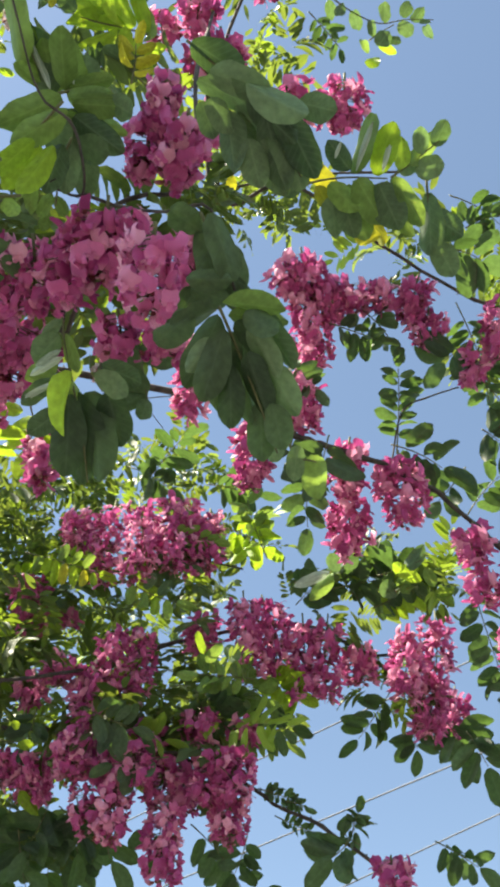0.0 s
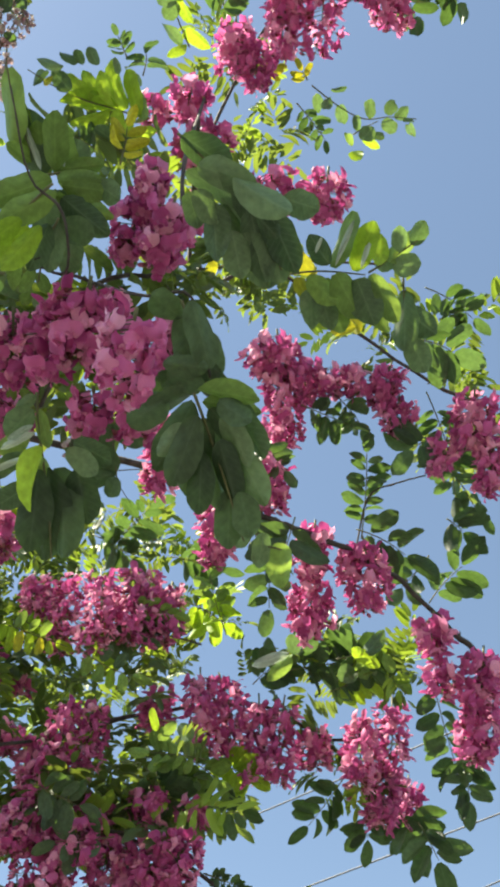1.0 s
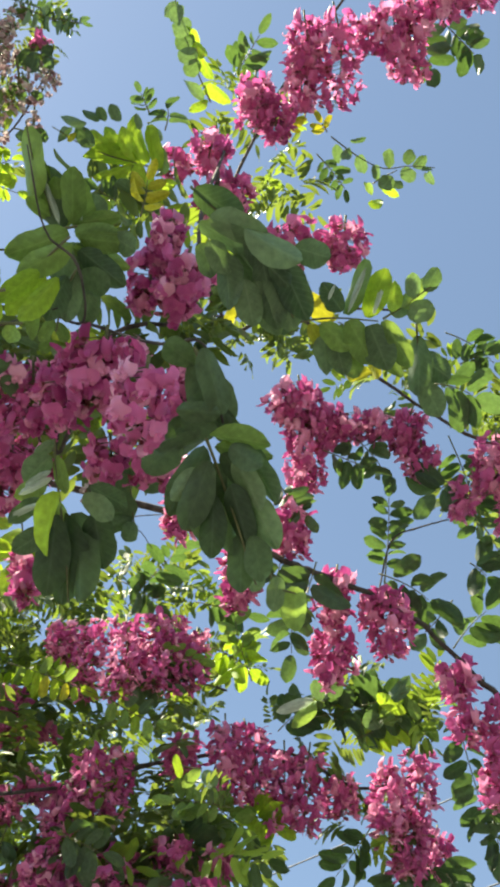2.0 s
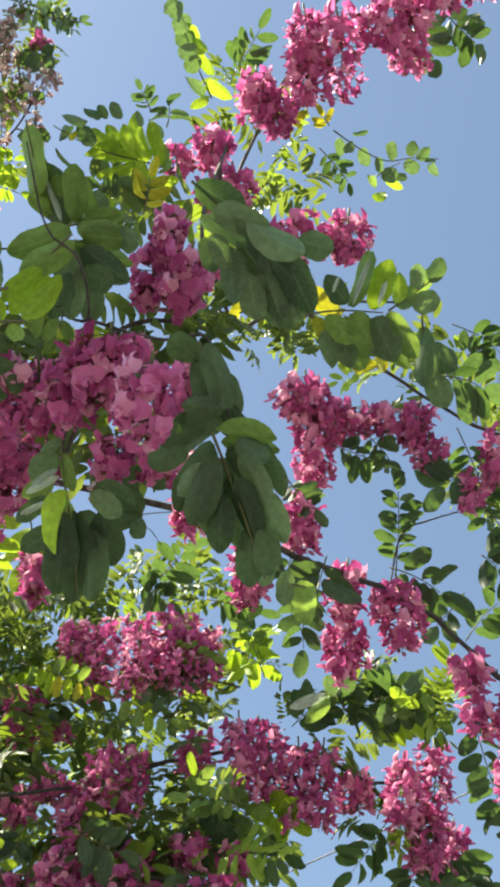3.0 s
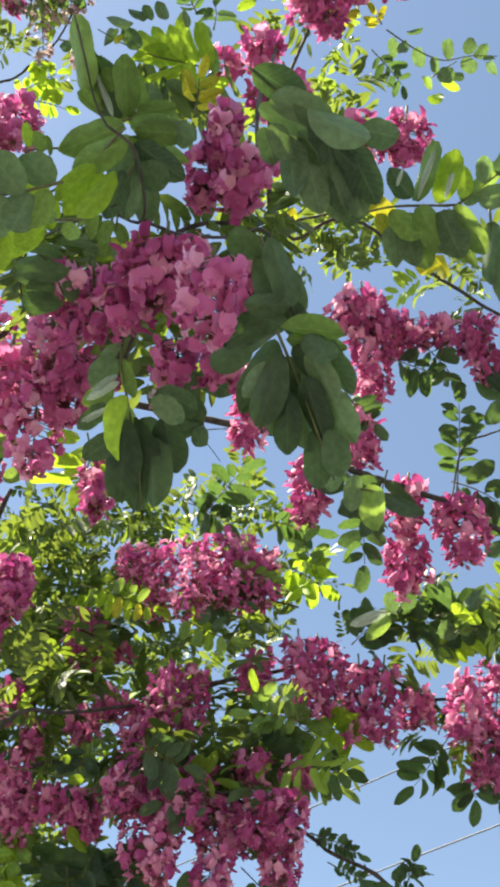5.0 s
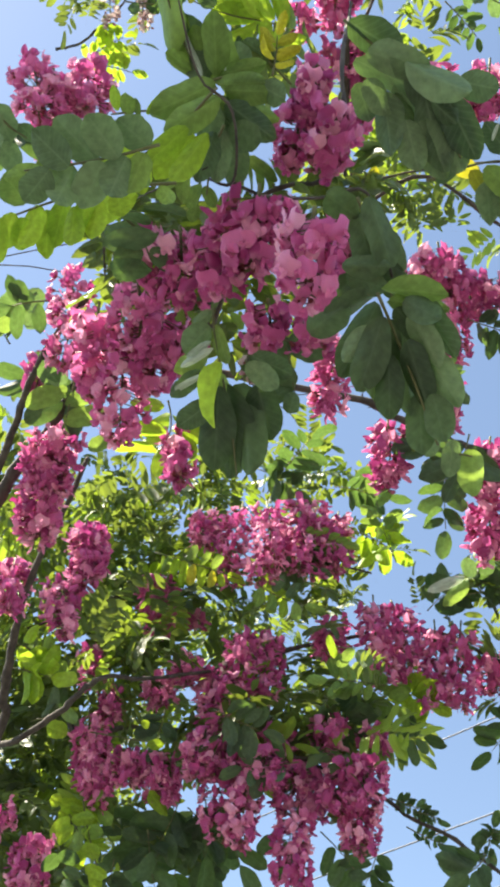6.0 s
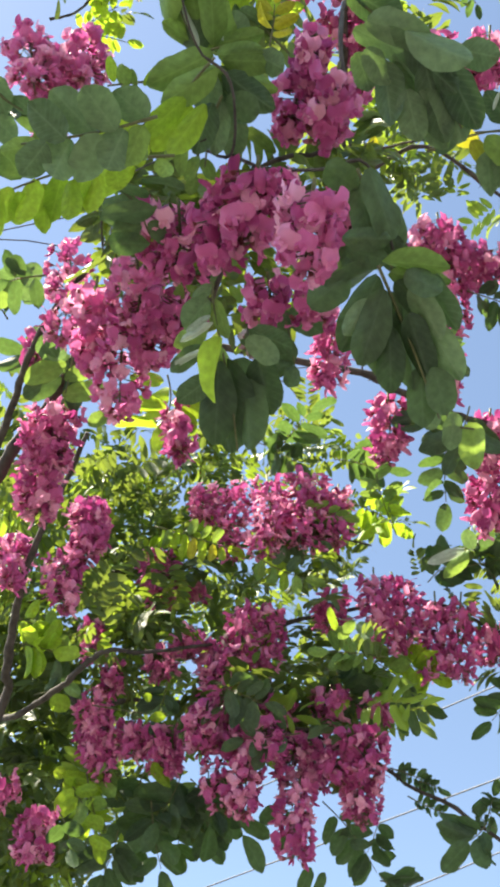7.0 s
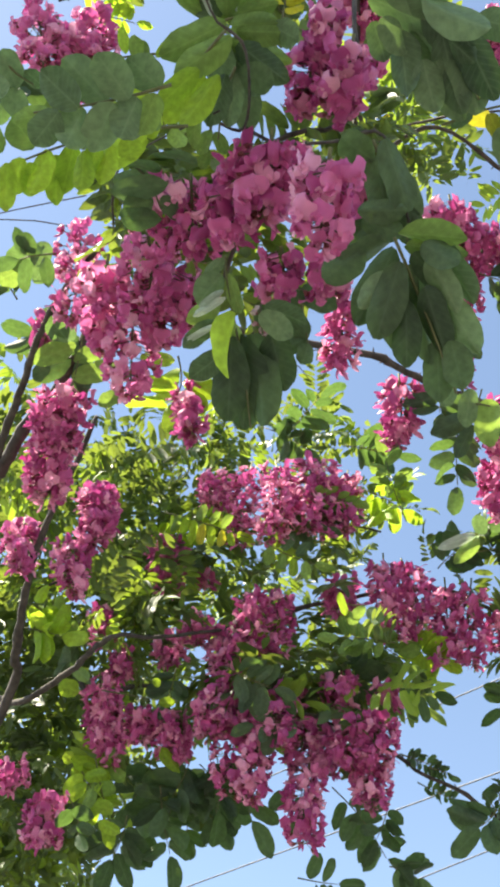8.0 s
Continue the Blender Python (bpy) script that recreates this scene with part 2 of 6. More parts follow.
def leaf_plan(length, pairs, size, rng, loose_=1.0):
    """Where the leaflets of a pinnate leaf sit: along +y, its upper side towards +z."""
    made = []
    first = min(0.3, 0.9 / (pairs + 1))
    for k in range(pairs):
        s = first + (0.94 - first) * k / max(1, pairs - 0.3)
        for side in (-1, 1):
            if rng.random() < 0.05:
                continue
            big = size * rng.uniform(0.72, 1.08) * (0.85 + 0.3 * math.sin(math.pi * (k + 0.7) / (pairs + 0.6)))
            made.append((s + rng.uniform(-0.02, 0.02), side * radians(rng.gauss(64, 9)), rng.gauss(-0.15, 0.55 * loose_), rng.gauss(0, 0.8 * loose_), big))
    made.append((1.0, radians(rng.gauss(0, 12)), rng.gauss(-0.15, 0.2), rng.gauss(0, 0.25), size * rng.uniform(0.9, 1.15)))
    return made


def leaf_poses(length, pairs, size, rng, loose_=1.0):
    sag = rng.uniform(0.02, 0.12) * length
    swing = rng.uniform(-0.05, 0.05) * length
    spine = lambda s: Vector((swing * math.sin(math.pi * s), s * length, -sag * (2 * s - 1) ** 2 + sag))
    poses = []
    for s, yaw, droop, twist, big in leaf_plan(length, pairs, size, rng, loose_):
        turn = Matrix.Rotation(-yaw, 4, "Z") @ Matrix.Rotation(droop, 4, "X") @ Matrix.Rotation(twist, 4, "Y")
        step = turn @ Vector((0, size * 0.06, 0))
        poses.append(Matrix.Translation(spine(s) + step) @ turn @ Matrix.Scale(big, 4))
    return spine, poses


def leaf(base, tip, pairs, size, normal, young=0):
    """One pinnate leaf: a stalk with each leaflet a piece of its own; young picks the tone, 3 the sunlit one."""
    rng = random.Random(hash((base, tip)) & 0xFFFF)
    base, tip = Vector(base), Vector(tip)
    length = max((tip - base).length - size * 0.8, size * 0.6)
    if pairs:
        pairs = max(pairs, round(length / (0.44 * size)))
    else:
        length = max((tip - base).length - size, 0.15 * size)
    spine, poses = leaf_poses(length, pairs, size, rng, 0.6)
    bm = bmesh.new()
    stem = [spine(s) for s in (-0.12, 0.1, 0.35, 0.6, 0.8, 1.0)]
    tube(bm, stem, [0.0013, 0.0011, 0.001, 0.0009, 0.0008, 0.0006], 5)
    ahead = (tip - base).normalized()
    turn = frame_of(normal, ahead.cross(Vector(normal)))
    thing = part("compound_leaf", mesh_of("leaf_stalk", bm, STALK), tree, Matrix.Translation(base) @ turn.to_4x4(), ("", "bright lime-green leaf, young and sunlit ones alike", "yellowing leaf", "")[young])
    cuts = (BLADES, YOUNG_SUNLIT_BLADES, YELLOW_BLADES, LIT_BLADES)[young]
    for m in poses:
        part("leaflet", rng.choice(cuts), thing, m)
    return thing


def near_leaf(points):
    """The bent stalk of a pinnate leaf close by; its leaflets are set on it one by one."""
    line = curved(points, 4)
    bm = bmesh.new()
    tube(bm, [q - line[0] for q in line], [0.0014 - 0.0007 * k / len(line) for k in range(len(line))], 5)
    return part("compound_leaf", mesh_of("leaf_stalk", bm, STALK), tree, Matrix.Translation(line[0]))


picks = random.Random(23)


def leaflet(stalk, base, tip, normal, width, tone):
    """One blade from its foot to its tip, with its upper side, its width and its tone, which holds age, sun and shade.
    """
    base, ahead, up = Vector(base), Vector(tip) - Vector(base), Vector(normal)
    across = ahead.cross(up).normalized()
    up = across.cross(ahead).normalized()
    m = Matrix((across * width / 0.54, ahead, up * ahead.length)).transposed().to_4x4()
    cuts = (NEAR_BLADES, YOUNG_SUNLIT_BLADES, YELLOW_BLADES, LIT_BLADES, PALE_BLADES, SHADED_BLADES)[tone]
    return part("leaflet", picks.choice(cuts), stalk, Matrix.Translation(base - stalk.matrix_basis.translation) @ m)


def whole_leaf(pairs, size, seed, lime_tone=False):
    """A pinnate leaf in one mesh, for the leaves further off."""
    rng = random.Random(seed)
    length = pairs * size * 0.36
    spine, poses = leaf_poses(length, pairs, size, rng, 0.35)
    bm = bmesh.new()
    tube(bm, [spine(s) for s in (-0.25, 0.2, 0.6, 1.0)], [0.0012, 0.001, 0.0009, 0.0006], 4, 1)
    for m in poses:
        copy = rng.choice(SMALL_BLADES).copy()
        copy.transform(m)
        if lime_tone:
            copy.polygons.foreach_set("material_index", [2] * len(copy.polygons))
        bm.from_mesh(copy)
        bpy.data.meshes.remove(copy)
    return mesh_of("compound_leaf", bm, LEAF_MANY, STALK, YOUNG_SUNLIT_MANY)


WHOLE = [whole_leaf(p, 1.0, 40 + p * 3 + k) for p in (4, 5, 6, 7, 8) for k in range(2)]
# whole leaves in lime, which brighten the foliage as sun would
LIME_LEAVES = [whole_leaf(p, 1.0, 90 + p, True) for p in (3, 5, 7)]
UPWARD = Matrix.Rotation(radians(40), 3, "X")
loose = []


def spray(centre, reach, count, size):
    """Leaves round a twig that is hidden among them."""
    rng = random.Random(int(sum(centre) * 1e4) + count)
    for k in range(round(count * 1.15)):
        r = Vector((rng.gauss(0, 0.55), rng.gauss(0, 0.55), rng.gauss(0, 0.55)))
        where = Vector(centre) + UPWARD @ Vector((r.x * reach[0], r.y * reach[1], r.z * reach[2]))
        a = rng.uniform(0, 2 * math.pi)
        ahead = Vector((math.cos(a), math.sin(a), rng.gauss(-0.15, 0.35))).normalized()
        up = Vector((rng.gauss(0, 0.9), rng.gauss(-0.2, 0.9), 1))
        turn = frame_of(up, ahead.cross(up)).to_4x4()
        loose.append((where.length, Matrix.Translation(where) @ turn @ Matrix.Scale(size * rng.uniform(0.8, 1.2), 4), rng.choice(LIME_LEAVES if rng.random() < 0.2 else WHOLE)))


# flowers: a rounded banner bent back, two wings and a keel out of a dark calyx
def blossom(open_, seed, petal, slim=1.0, long_=1.0):
    rng = random.Random(seed)
    bm = bmesh.new()
    a, b, c, d = [rng.uniform(-1, 1) for _ in range(4)]

    def banner(u, v):
        w = 0.56 * slim * math.sin(math.pi * (0.16 + 0.70 * v)) ** 0.55
        y = math.sin(1.25 * u) * w * (1 + 0.06 * a)
        z = -0.16 + 0.74 * long_ * v - 0.07 * (1 - abs(u)) * (v > 0.9)
        back = open_ * (0.7 * y * y + 0.5 * max(0, v - 0.4) ** 2) + 0.22 * u * u - 0.08 * (1 - v)
        return (0.40 - back + 0.05 * math.sin(4 * u + b * 3) * v + 0.05 * math.sin(9 * v + c * 2) * u, y, z)

    def wing(side):
        def at(u, v):
            w = 0.25 * slim * math.sin(math.pi * (0.10 + 0.78 * v)) ** 0.6
            return (0.22 + 0.46 * long_ * v - 0.12 * u * u, side * (0.06 + (0.24 + 0.6 * (1 - slim)) * math.sin(2.5 * v if slim == 1 else 1.7 * v) + 0.04 * d - 0.08 * u * u), -0.08 + u * w - 0.16 * v * v)
        return at

    def keel(u, v):
        w = 0.17 * math.sin(math.pi * (0.1 + 0.80 * v)) ** 0.7
        g = 1.7 * u
        return (0.24 + 0.44 * v, w * math.sin(g), -0.10 - w * math.cos(g) + 0.16 * v * v)

    sheet(bm, banner, 6, 5)
    sheet(bm, wing(1), 3, 4)
    sheet(bm, wing(-1), 3, 4)
    sheet(bm, keel, 4, 4)
    tube(bm, [Vector((0, 0, 0)), Vector((0.08, 0, 0)), Vector((0.2, 0, 0)), Vector((0.33, 0, 0))], [0.03, 0.10, 0.13, 0.12], 6, 1)
    return mesh_of("flower", bm, petal, CALYX)


def bud(petal):
    bm = bmesh.new()
    pts = [Vector((x, 0, 0.15 * x * x)) for x in (0.1, 0.25, 0.42, 0.58, 0.7)]
    tube(bm, pts, [0.10, 0.15, 0.16, 0.12, 0.03], 7)
    tube(bm, [Vector((0, 0, 0)), Vector((0.1, 0, 0)), Vector((0.28, 0, 0.01))], [0.03, 0.12, 0.165], 6, 1)
    return mesh_of("bud", bm, petal, CALYX)


FLOWERS = [blossom(o, k, PETAL) for k, o in enumerate((-0.3, -0.7, -1.0, 0.3, -0.8, 0.7))]
STARRY = [blossom(o, k + 20, PETAL, w, 1.2) for k, (o, w) in enumerate(((2.2, 0.55), (-1.5, 0.46), (1.4, 0.60), (2.8, 0.44), (0.6, 0.50), (-0.8, 0.64)))]
LIT_FLOWERS = [blossom(o, k + 40, LIT_PETAL) for k, o in enumerate((-0.3, -0.7, -1.0, 0.2, -0.8))]
LIT_STARRY = [blossom(o, k + 60, LIT_PETAL, w, 1.2) for k, (o, w) in enumerate(((2.2, 0.55), (-1.4, 0.48), (1.4, 0.62), (-0.8, 0.64)))]
BUD = bud(PETAL)
FADED_FLOWERS = [blossom(o, k, FADED) for k, o in enumerate((1.3, -0.9))] + [bud(FADED)]


def raceme(top, end, width, faded=False, slim=False, pale=False):
    """A drooping cluster: a stalk with each flower a piece of its own."""
    rng = random.Random(hash((top, end)) & 0xFFFF)
    top, end = Vector(top), Vector(end)
    axis = end - top
    axis.normalize()
    round_ = (top - BELOW).length < 1.03 and not slim
    nearish = (top - BELOW).length < 1.7
    fs = (0.0105 if faded else 0.0172 if round_ else 0.0205) * rng.uniform(0.94, 1.06)
    top = top + axis * fs * 0.5
    length = max((end - top).length - 0.2 * fs, 0.02)
    turn = frame_of(axis, (1, 0.2, 0.1))
    count = int(min(62, max(8, (0.32 if faded else 1.55 if round_ else 1.35) * math.pi * width * length / (fs * fs))))
    bend = Vector((rng.uniform(-1, 1), rng.uniform(-1, 1), 0)) * 0.08 * length
    spine = lambda s: Vector((0, 0, s * length)) + bend * math.sin(math.pi * s)
    bm = bmesh.new()
    tube(bm, [spine(s) for s in (-0.1, 0.1, 0.4, 0.7, 0.95)], [0.0017, 0.0015, 0.0012, 0.001, 0.0006], 5)
    spots = []
    angle = rng.uniform(0, 6.28)
    lean, lobe = rng.uniform(0, 6.28), rng.uniform(0.1, 0.35)
    for k in range(count):
        s = 0.02 + 0.96 * (k + rng.uniform(-0.6, 0.6)) / count
        angle += 2.39996 + rng.gauss(0, 0.35)
        shape = (0.70 + 0.34 * math.sin(math.pi * min(1, 0.25 + 0.75 * s))) * (1 if s < 0.7 else 1 - 1.3 * (s - 0.7))
        shape *= 1 + lobe * math.cos(2 * angle + lean + 5 * s)
        foot = min(0.021, max(0.004, width / 2 * shape - 0.5 * fs)) * rng.choice((1.12, 1, 1, 0.85, 0.55, 0.3))
        out = Vector((math.cos(angle), math.sin(angle), 0.0))
        place = spine(s) + out * foot + Vector((0, 0, 0.25 * foot))
        tube(bm, [spine(s), place], [0.0006, 0.0007], 3)
        ahead = (out + Vector((0, 0, rng.gauss(0.25, 0.4))) + Vector((rng.gauss(0, 0.35), rng.gauss(0, 0.35), 0))).normalized()
        spots.append((place, ahead, s))
    cluster = part("raceme", mesh_of("raceme_stalk", bm, STALK), tree, Matrix.Translation(top) @ turn.to_4x4(), "spent grey-brown flower cluster" if faded else "")
    for place, ahead, s in spots:
        up = Vector((0, 0, -1)) + Vector((rng.gauss(0, 0.5), rng.gauss(0, 0.5), 0))
        side = up.cross(ahead).normalized()
        m = Matrix((ahead, side, ahead.cross(side))).transposed().to_4x4()
        young = s > 0.86 and rng.random() < 0.5
        size = fs * rng.uniform(0.82, 1.15) * (0.9 if young else 1)
        part("flower", rng.choice(FADED_FLOWERS) if faded else BUD if young else rng.choice(LIT_FLOWERS if pale and round_ else LIT_FLOWERS[:2] + LIT_STARRY if pale else FLOWERS if round_ else FLOWERS[:3] + STARRY if nearish else STARRY), cluster, Matrix.Translation(place) @ m @ Matrix.Scale(size, 4))
    return cluster


def wire(a, b):
    """A slack overhead cable."""
    a, b = Vector(a), Vector(b)
    line = [a.lerp(b, k / 40) - Vector((0, 0, 0.35 * (1 - (k / 20 - 1) ** 2) - 0.35)) for k in range(41)]
    bm = bmesh.new()
    tube(bm, line, [0.0075] * 41, 6)
    return tagged(new("overhead_wire", mesh_of("overhead_wire", bm, CABLE)), "thin grey overhead cable strung across the sky", "cable", "overhead wires")


# the cluster hanging nearest and those behind it
raceme((-0.014, 0.272, 2.239), (-0.024, 0.338, 2.200), 0.047, pale=True)
raceme((0.009, 0.316, 2.318), (0.007, 0.368, 2.289), 0.029)
raceme((-0.059, 0.310, 2.361), (-0.073, 0.382, 2.321), 0.059, slim=True)
raceme((-0.087, 0.332, 2.358), (-0.096, 0.402, 2.317), 0.045, slim=True)
raceme((-0.042, 0.331, 2.386), (-0.048, 0.361, 2.370), 0.041, slim=True)
raceme((-0.056, 0.392, 2.317), (-0.059, 0.434, 2.289), 0.045)
raceme((-0.015, 0.397, 2.306), (-0.016, 0.433, 2.282), 0.029)
raceme((-0.137, 0.371, 2.409), (-0.146, 0.442, 2.366), 0.056, slim=True)
raceme((-0.168, 0.375, 2.423), (-0.175, 0.429, 2.391), 0.038, slim=True)
raceme((-0.186, 0.432, 2.422), (-0.199, 0.510, 2.367), 0.065, pale=True)
raceme((-0.167, 0.471, 2.427), (-0.188, 0.542, 2.372), 0.055, pale=True)
raceme((-0.208, 0.490, 2.417), (-0.218, 0.583, 2.343), 0.061, pale=True)
raceme((-0.236, 0.473, 2.444), (-0.244, 0.556, 2.383), 0.047, pale=True)
raceme((-0.009, 0.247, 2.477), (-0.021, 0.308, 2.453), 0.039)
raceme((0.011, 0.272, 2.447), (-0.014, 0.338, 2.418), 0.046)
raceme((-0.021, 0.285, 2.463), (-0.043, 0.340, 2.437), 0.038)
raceme((0.023, 0.293, 2.482), (0.014, 0.331, 2.466), 0.030)
raceme((-0.348, 0.733, 2.579), (-0.363, 0.803, 2.515), 0.072)
raceme((-0.380, 0.752, 2.579), (-0.382, 0.813, 2.527), 0.060)
raceme((-0.382, 0.798, 2.554), (-0.389, 0.865, 2.489), 0.063)
raceme((-0.399, 1.049, 2.724), (-0.393, 1.120, 2.654), 0.066)
raceme((-0.348, 0.387, 2.876), (-0.367, 0.494, 2.830), 0.066, pale=True)
raceme((-0.190, 0.694, 2.502), (-0.172, 0.687, 2.404), 0.038)
# high branch
raceme((0.167, 0.262, 3.254), (0.162, 0.376, 3.226), 0.064, pale=True)
raceme((0.258, 0.219, 3.264), (0.263, 0.291, 3.249), 0.055, pale=True)
raceme((0.203, 0.210, 3.252), (0.209, 0.366, 3.214), 0.109, pale=True)
raceme((0.156, 0.223, 3.273), (0.169, 0.335, 3.247), 0.065, pale=True)
raceme((0.287, 0.187, 3.246), (0.310, 0.290, 3.221), 0.092, pale=True)
raceme((0.325, 0.194, 3.249), (0.332, 0.323, 3.220), 0.083, pale=True)
raceme((0.375, 0.164, 3.266), (0.377, 0.229, 3.254), 0.094, pale=True)
raceme((0.423, 0.163, 3.267), (0.427, 0.212, 3.257), 0.069, pale=True)
raceme((0.079, 0.283, 3.140), (0.088, 0.366, 3.117), 0.073, pale=True)
raceme((0.117, 0.310, 3.132), (0.115, 0.387, 3.110), 0.064)
raceme((0.025, 0.330, 3.003), (0.007, 0.400, 2.980), 0.068, pale=True)
raceme((-0.037, 0.353, 2.993), (-0.034, 0.407, 2.975), 0.044)
raceme((0.046, 0.355, 2.911), (0.038, 0.448, 2.875), 0.059)
raceme((0.008, 0.376, 2.903), (0.010, 0.426, 2.884), 0.040)
raceme((0.121, 0.385, 2.824), (0.138, 0.452, 2.794), 0.061)
raceme((0.197, 0.384, 2.828), (0.200, 0.453, 2.799), 0.066)
raceme((0.175, 0.405, 2.822), (0.175, 0.446, 2.805), 0.038)
# branch reaching over the sky
raceme((-0.001, 0.629, 2.621), (-0.013, 0.721, 2.553), 0.047)
raceme((0.143, 0.769, 2.726), (0.145, 0.847, 2.665), 0.058)
raceme((0.075, 0.827, 2.686), (0.067, 0.910, 2.614), 0.061)
raceme((0.212, 0.842, 2.660), (0.205, 0.913, 2.598), 0.054)
raceme((0.204, 0.910, 2.614), (0.208, 0.979, 2.544), 0.068)
raceme((0.280, 0.853, 2.636), (0.284, 0.936, 2.558), 0.070)
raceme((0.263, 0.866, 2.629), (0.258, 0.912, 2.587), 0.040)
raceme((0.161, 0.689, 2.929), (0.161, 0.775, 2.878), 0.087)
raceme((0.132, 0.708, 2.921), (0.137, 0.759, 2.890), 0.052)
raceme((0.174, 0.758, 2.887), (0.170, 0.853, 2.823), 0.066)
raceme((0.205, 0.726, 2.915), (0.205, 0.799, 2.869), 0.053)
raceme((0.253, 0.732, 2.915), (0.250, 0.787, 2.882), 0.064)
raceme((0.299, 0.729, 2.909), (0.295, 0.780, 2.878), 0.062)
raceme((0.340, 0.722, 2.904), (0.334, 0.795, 2.859), 0.064)
raceme((0.355, 0.764, 2.874), (0.350, 0.820, 2.838), 0.057)
raceme((0.372, 0.904, 2.549), (0.375, 0.951, 2.496), 0.055)
raceme((0.382, 0.945, 2.500), (0.382, 0.985, 2.453), 0.047)
raceme((0.442, 0.932, 2.506), (0.419, 1.004, 2.429), 0.065)
raceme((0.444, 0.988, 2.455), (0.423, 1.043, 2.391), 0.069)
raceme((0.454, 0.715, 2.825), (0.451, 0.800, 2.766), 0.083)
raceme((0.477, 0.747, 2.795), (0.469, 0.846, 2.722), 0.070)
raceme((0.419, 0.782, 2.790), (0.399, 0.838, 2.754), 0.042)
# sunlit rear branch
raceme((-0.259, 1.276, 2.976), (-0.246, 1.293, 2.892), 0.066)
raceme((-0.178, 1.268, 2.979), (-0.188, 1.297, 2.798), 0.094)
raceme((-0.125, 1.232, 2.942), (-0.137, 1.261, 2.766), 0.094)
raceme((-0.070, 1.248, 2.979), (-0.072, 1.278, 2.797), 0.082)
raceme((-0.038, 1.268, 2.977), (-0.042, 1.296, 2.812), 0.077)
raceme((-0.105, 1.308, 2.957), (-0.115, 1.327, 2.839), 0.082)
raceme((0.005, 1.276, 2.960), (-0.006, 1.300, 2.821), 0.066)
raceme((-0.034, 1.297, 2.967), (-0.039, 1.313, 2.870), 0.055)
raceme((-0.362, 1.359, 2.885), (-0.337, 1.384, 2.781), 0.082)
raceme((-0.282, 1.409, 2.849), (-0.272, 1.419, 2.802), 0.052)
raceme((-0.162, 1.317, 2.722), (-0.177, 1.369, 2.605), 0.081)
raceme((-0.124, 1.346, 2.741), (-0.138, 1.373, 2.605), 0.081)
raceme((-0.216, 1.388, 2.697), (-0.227, 1.406, 2.598), 0.077)
raceme((-0.008, 1.357, 2.776), (-0.014, 1.373, 2.688), 0.073)
raceme((0.060, 1.296, 2.767), (0.077, 1.366, 2.630), 0.075)
raceme((0.100, 1.356, 2.808), (0.113, 1.387, 2.641), 0.074)
raceme((0.167, 1.331, 2.737), (0.158, 1.389, 2.591), 0.089)
raceme((0.211, 1.332, 2.735), (0.199, 1.387, 2.589), 0.089)
raceme((0.267, 1.401, 2.729), (0.271, 1.417, 2.643), 0.067)
raceme((0.357, 1.354, 2.725), (0.330, 1.389, 2.576), 0.096)
raceme((0.422, 1.391, 2.783), (0.390, 1.432, 2.618), 0.096)
raceme((0.405, 1.434, 2.675), (0.376, 1.465, 2.558), 0.074)
raceme((0.458, 1.506, 2.699), (0.428, 1.536, 2.590), 0.074)
# low branch
raceme((-0.179, 1.382, 2.532), (-0.196, 1.416, 2.367), 0.072)
raceme((-0.139, 1.369, 2.510), (-0.159, 1.400, 2.353), 0.073)
raceme((-0.224, 1.364, 2.550), (-0.231, 1.383, 2.456), 0.080)
raceme((-0.085, 1.400, 2.523), (-0.094, 1.421, 2.419), 0.072)
raceme((-0.048, 1.413, 2.516), (-0.058, 1.433, 2.419), 0.072)
raceme((-0.074, 1.405, 2.429), (-0.077, 1.433, 2.300), 0.081)
raceme((0.002, 1.370, 2.496), (-0.008, 1.388, 2.408), 0.074)
raceme((0.039, 1.352, 2.497), (0.027, 1.372, 2.403), 0.074)
raceme((0.022, 1.408, 2.463), (0.024, 1.430, 2.357), 0.087)
raceme((-0.295, 1.399, 2.517), (-0.292, 1.439, 2.446), 0.062)
raceme((-0.346, 1.382, 2.530), (-0.353, 1.416, 2.466), 0.062)
raceme((-0.421, 1.342, 2.562), (-0.391, 1.431, 2.432), 0.083)
raceme((-0.203, 1.366, 2.641), (-0.203, 1.402, 2.551), 0.074)
raceme((-0.204, 1.374, 2.591), (-0.211, 1.422, 2.513), 0.078)
raceme((-0.108, 1.387, 2.580), (-0.116, 1.429, 2.505), 0.083)
raceme((-0.395, 1.366, 2.635), (-0.397, 1.379, 2.570), 0.059)
raceme((-0.326, 1.388, 2.682), (-0.309, 1.404, 2.616), 0.061)
raceme((-0.021, 1.381, 2.591), (-0.022, 1.412, 2.523), 0.073)
raceme((0.055, 1.388, 2.577), (0.054, 1.405, 2.519), 0.057)
raceme((-0.408, 1.360, 2.541), (-0.400, 1.418, 2.453), 0.066)
raceme((-0.318, 1.392, 2.529), (-0.300, 1.434, 2.465), 0.072)
raceme((-0.264, 1.362, 2.703), (-0.268, 1.374, 2.639), 0.061)
raceme((-0.128, 1.346, 2.506), (-0.121, 1.363, 2.430), 0.082)
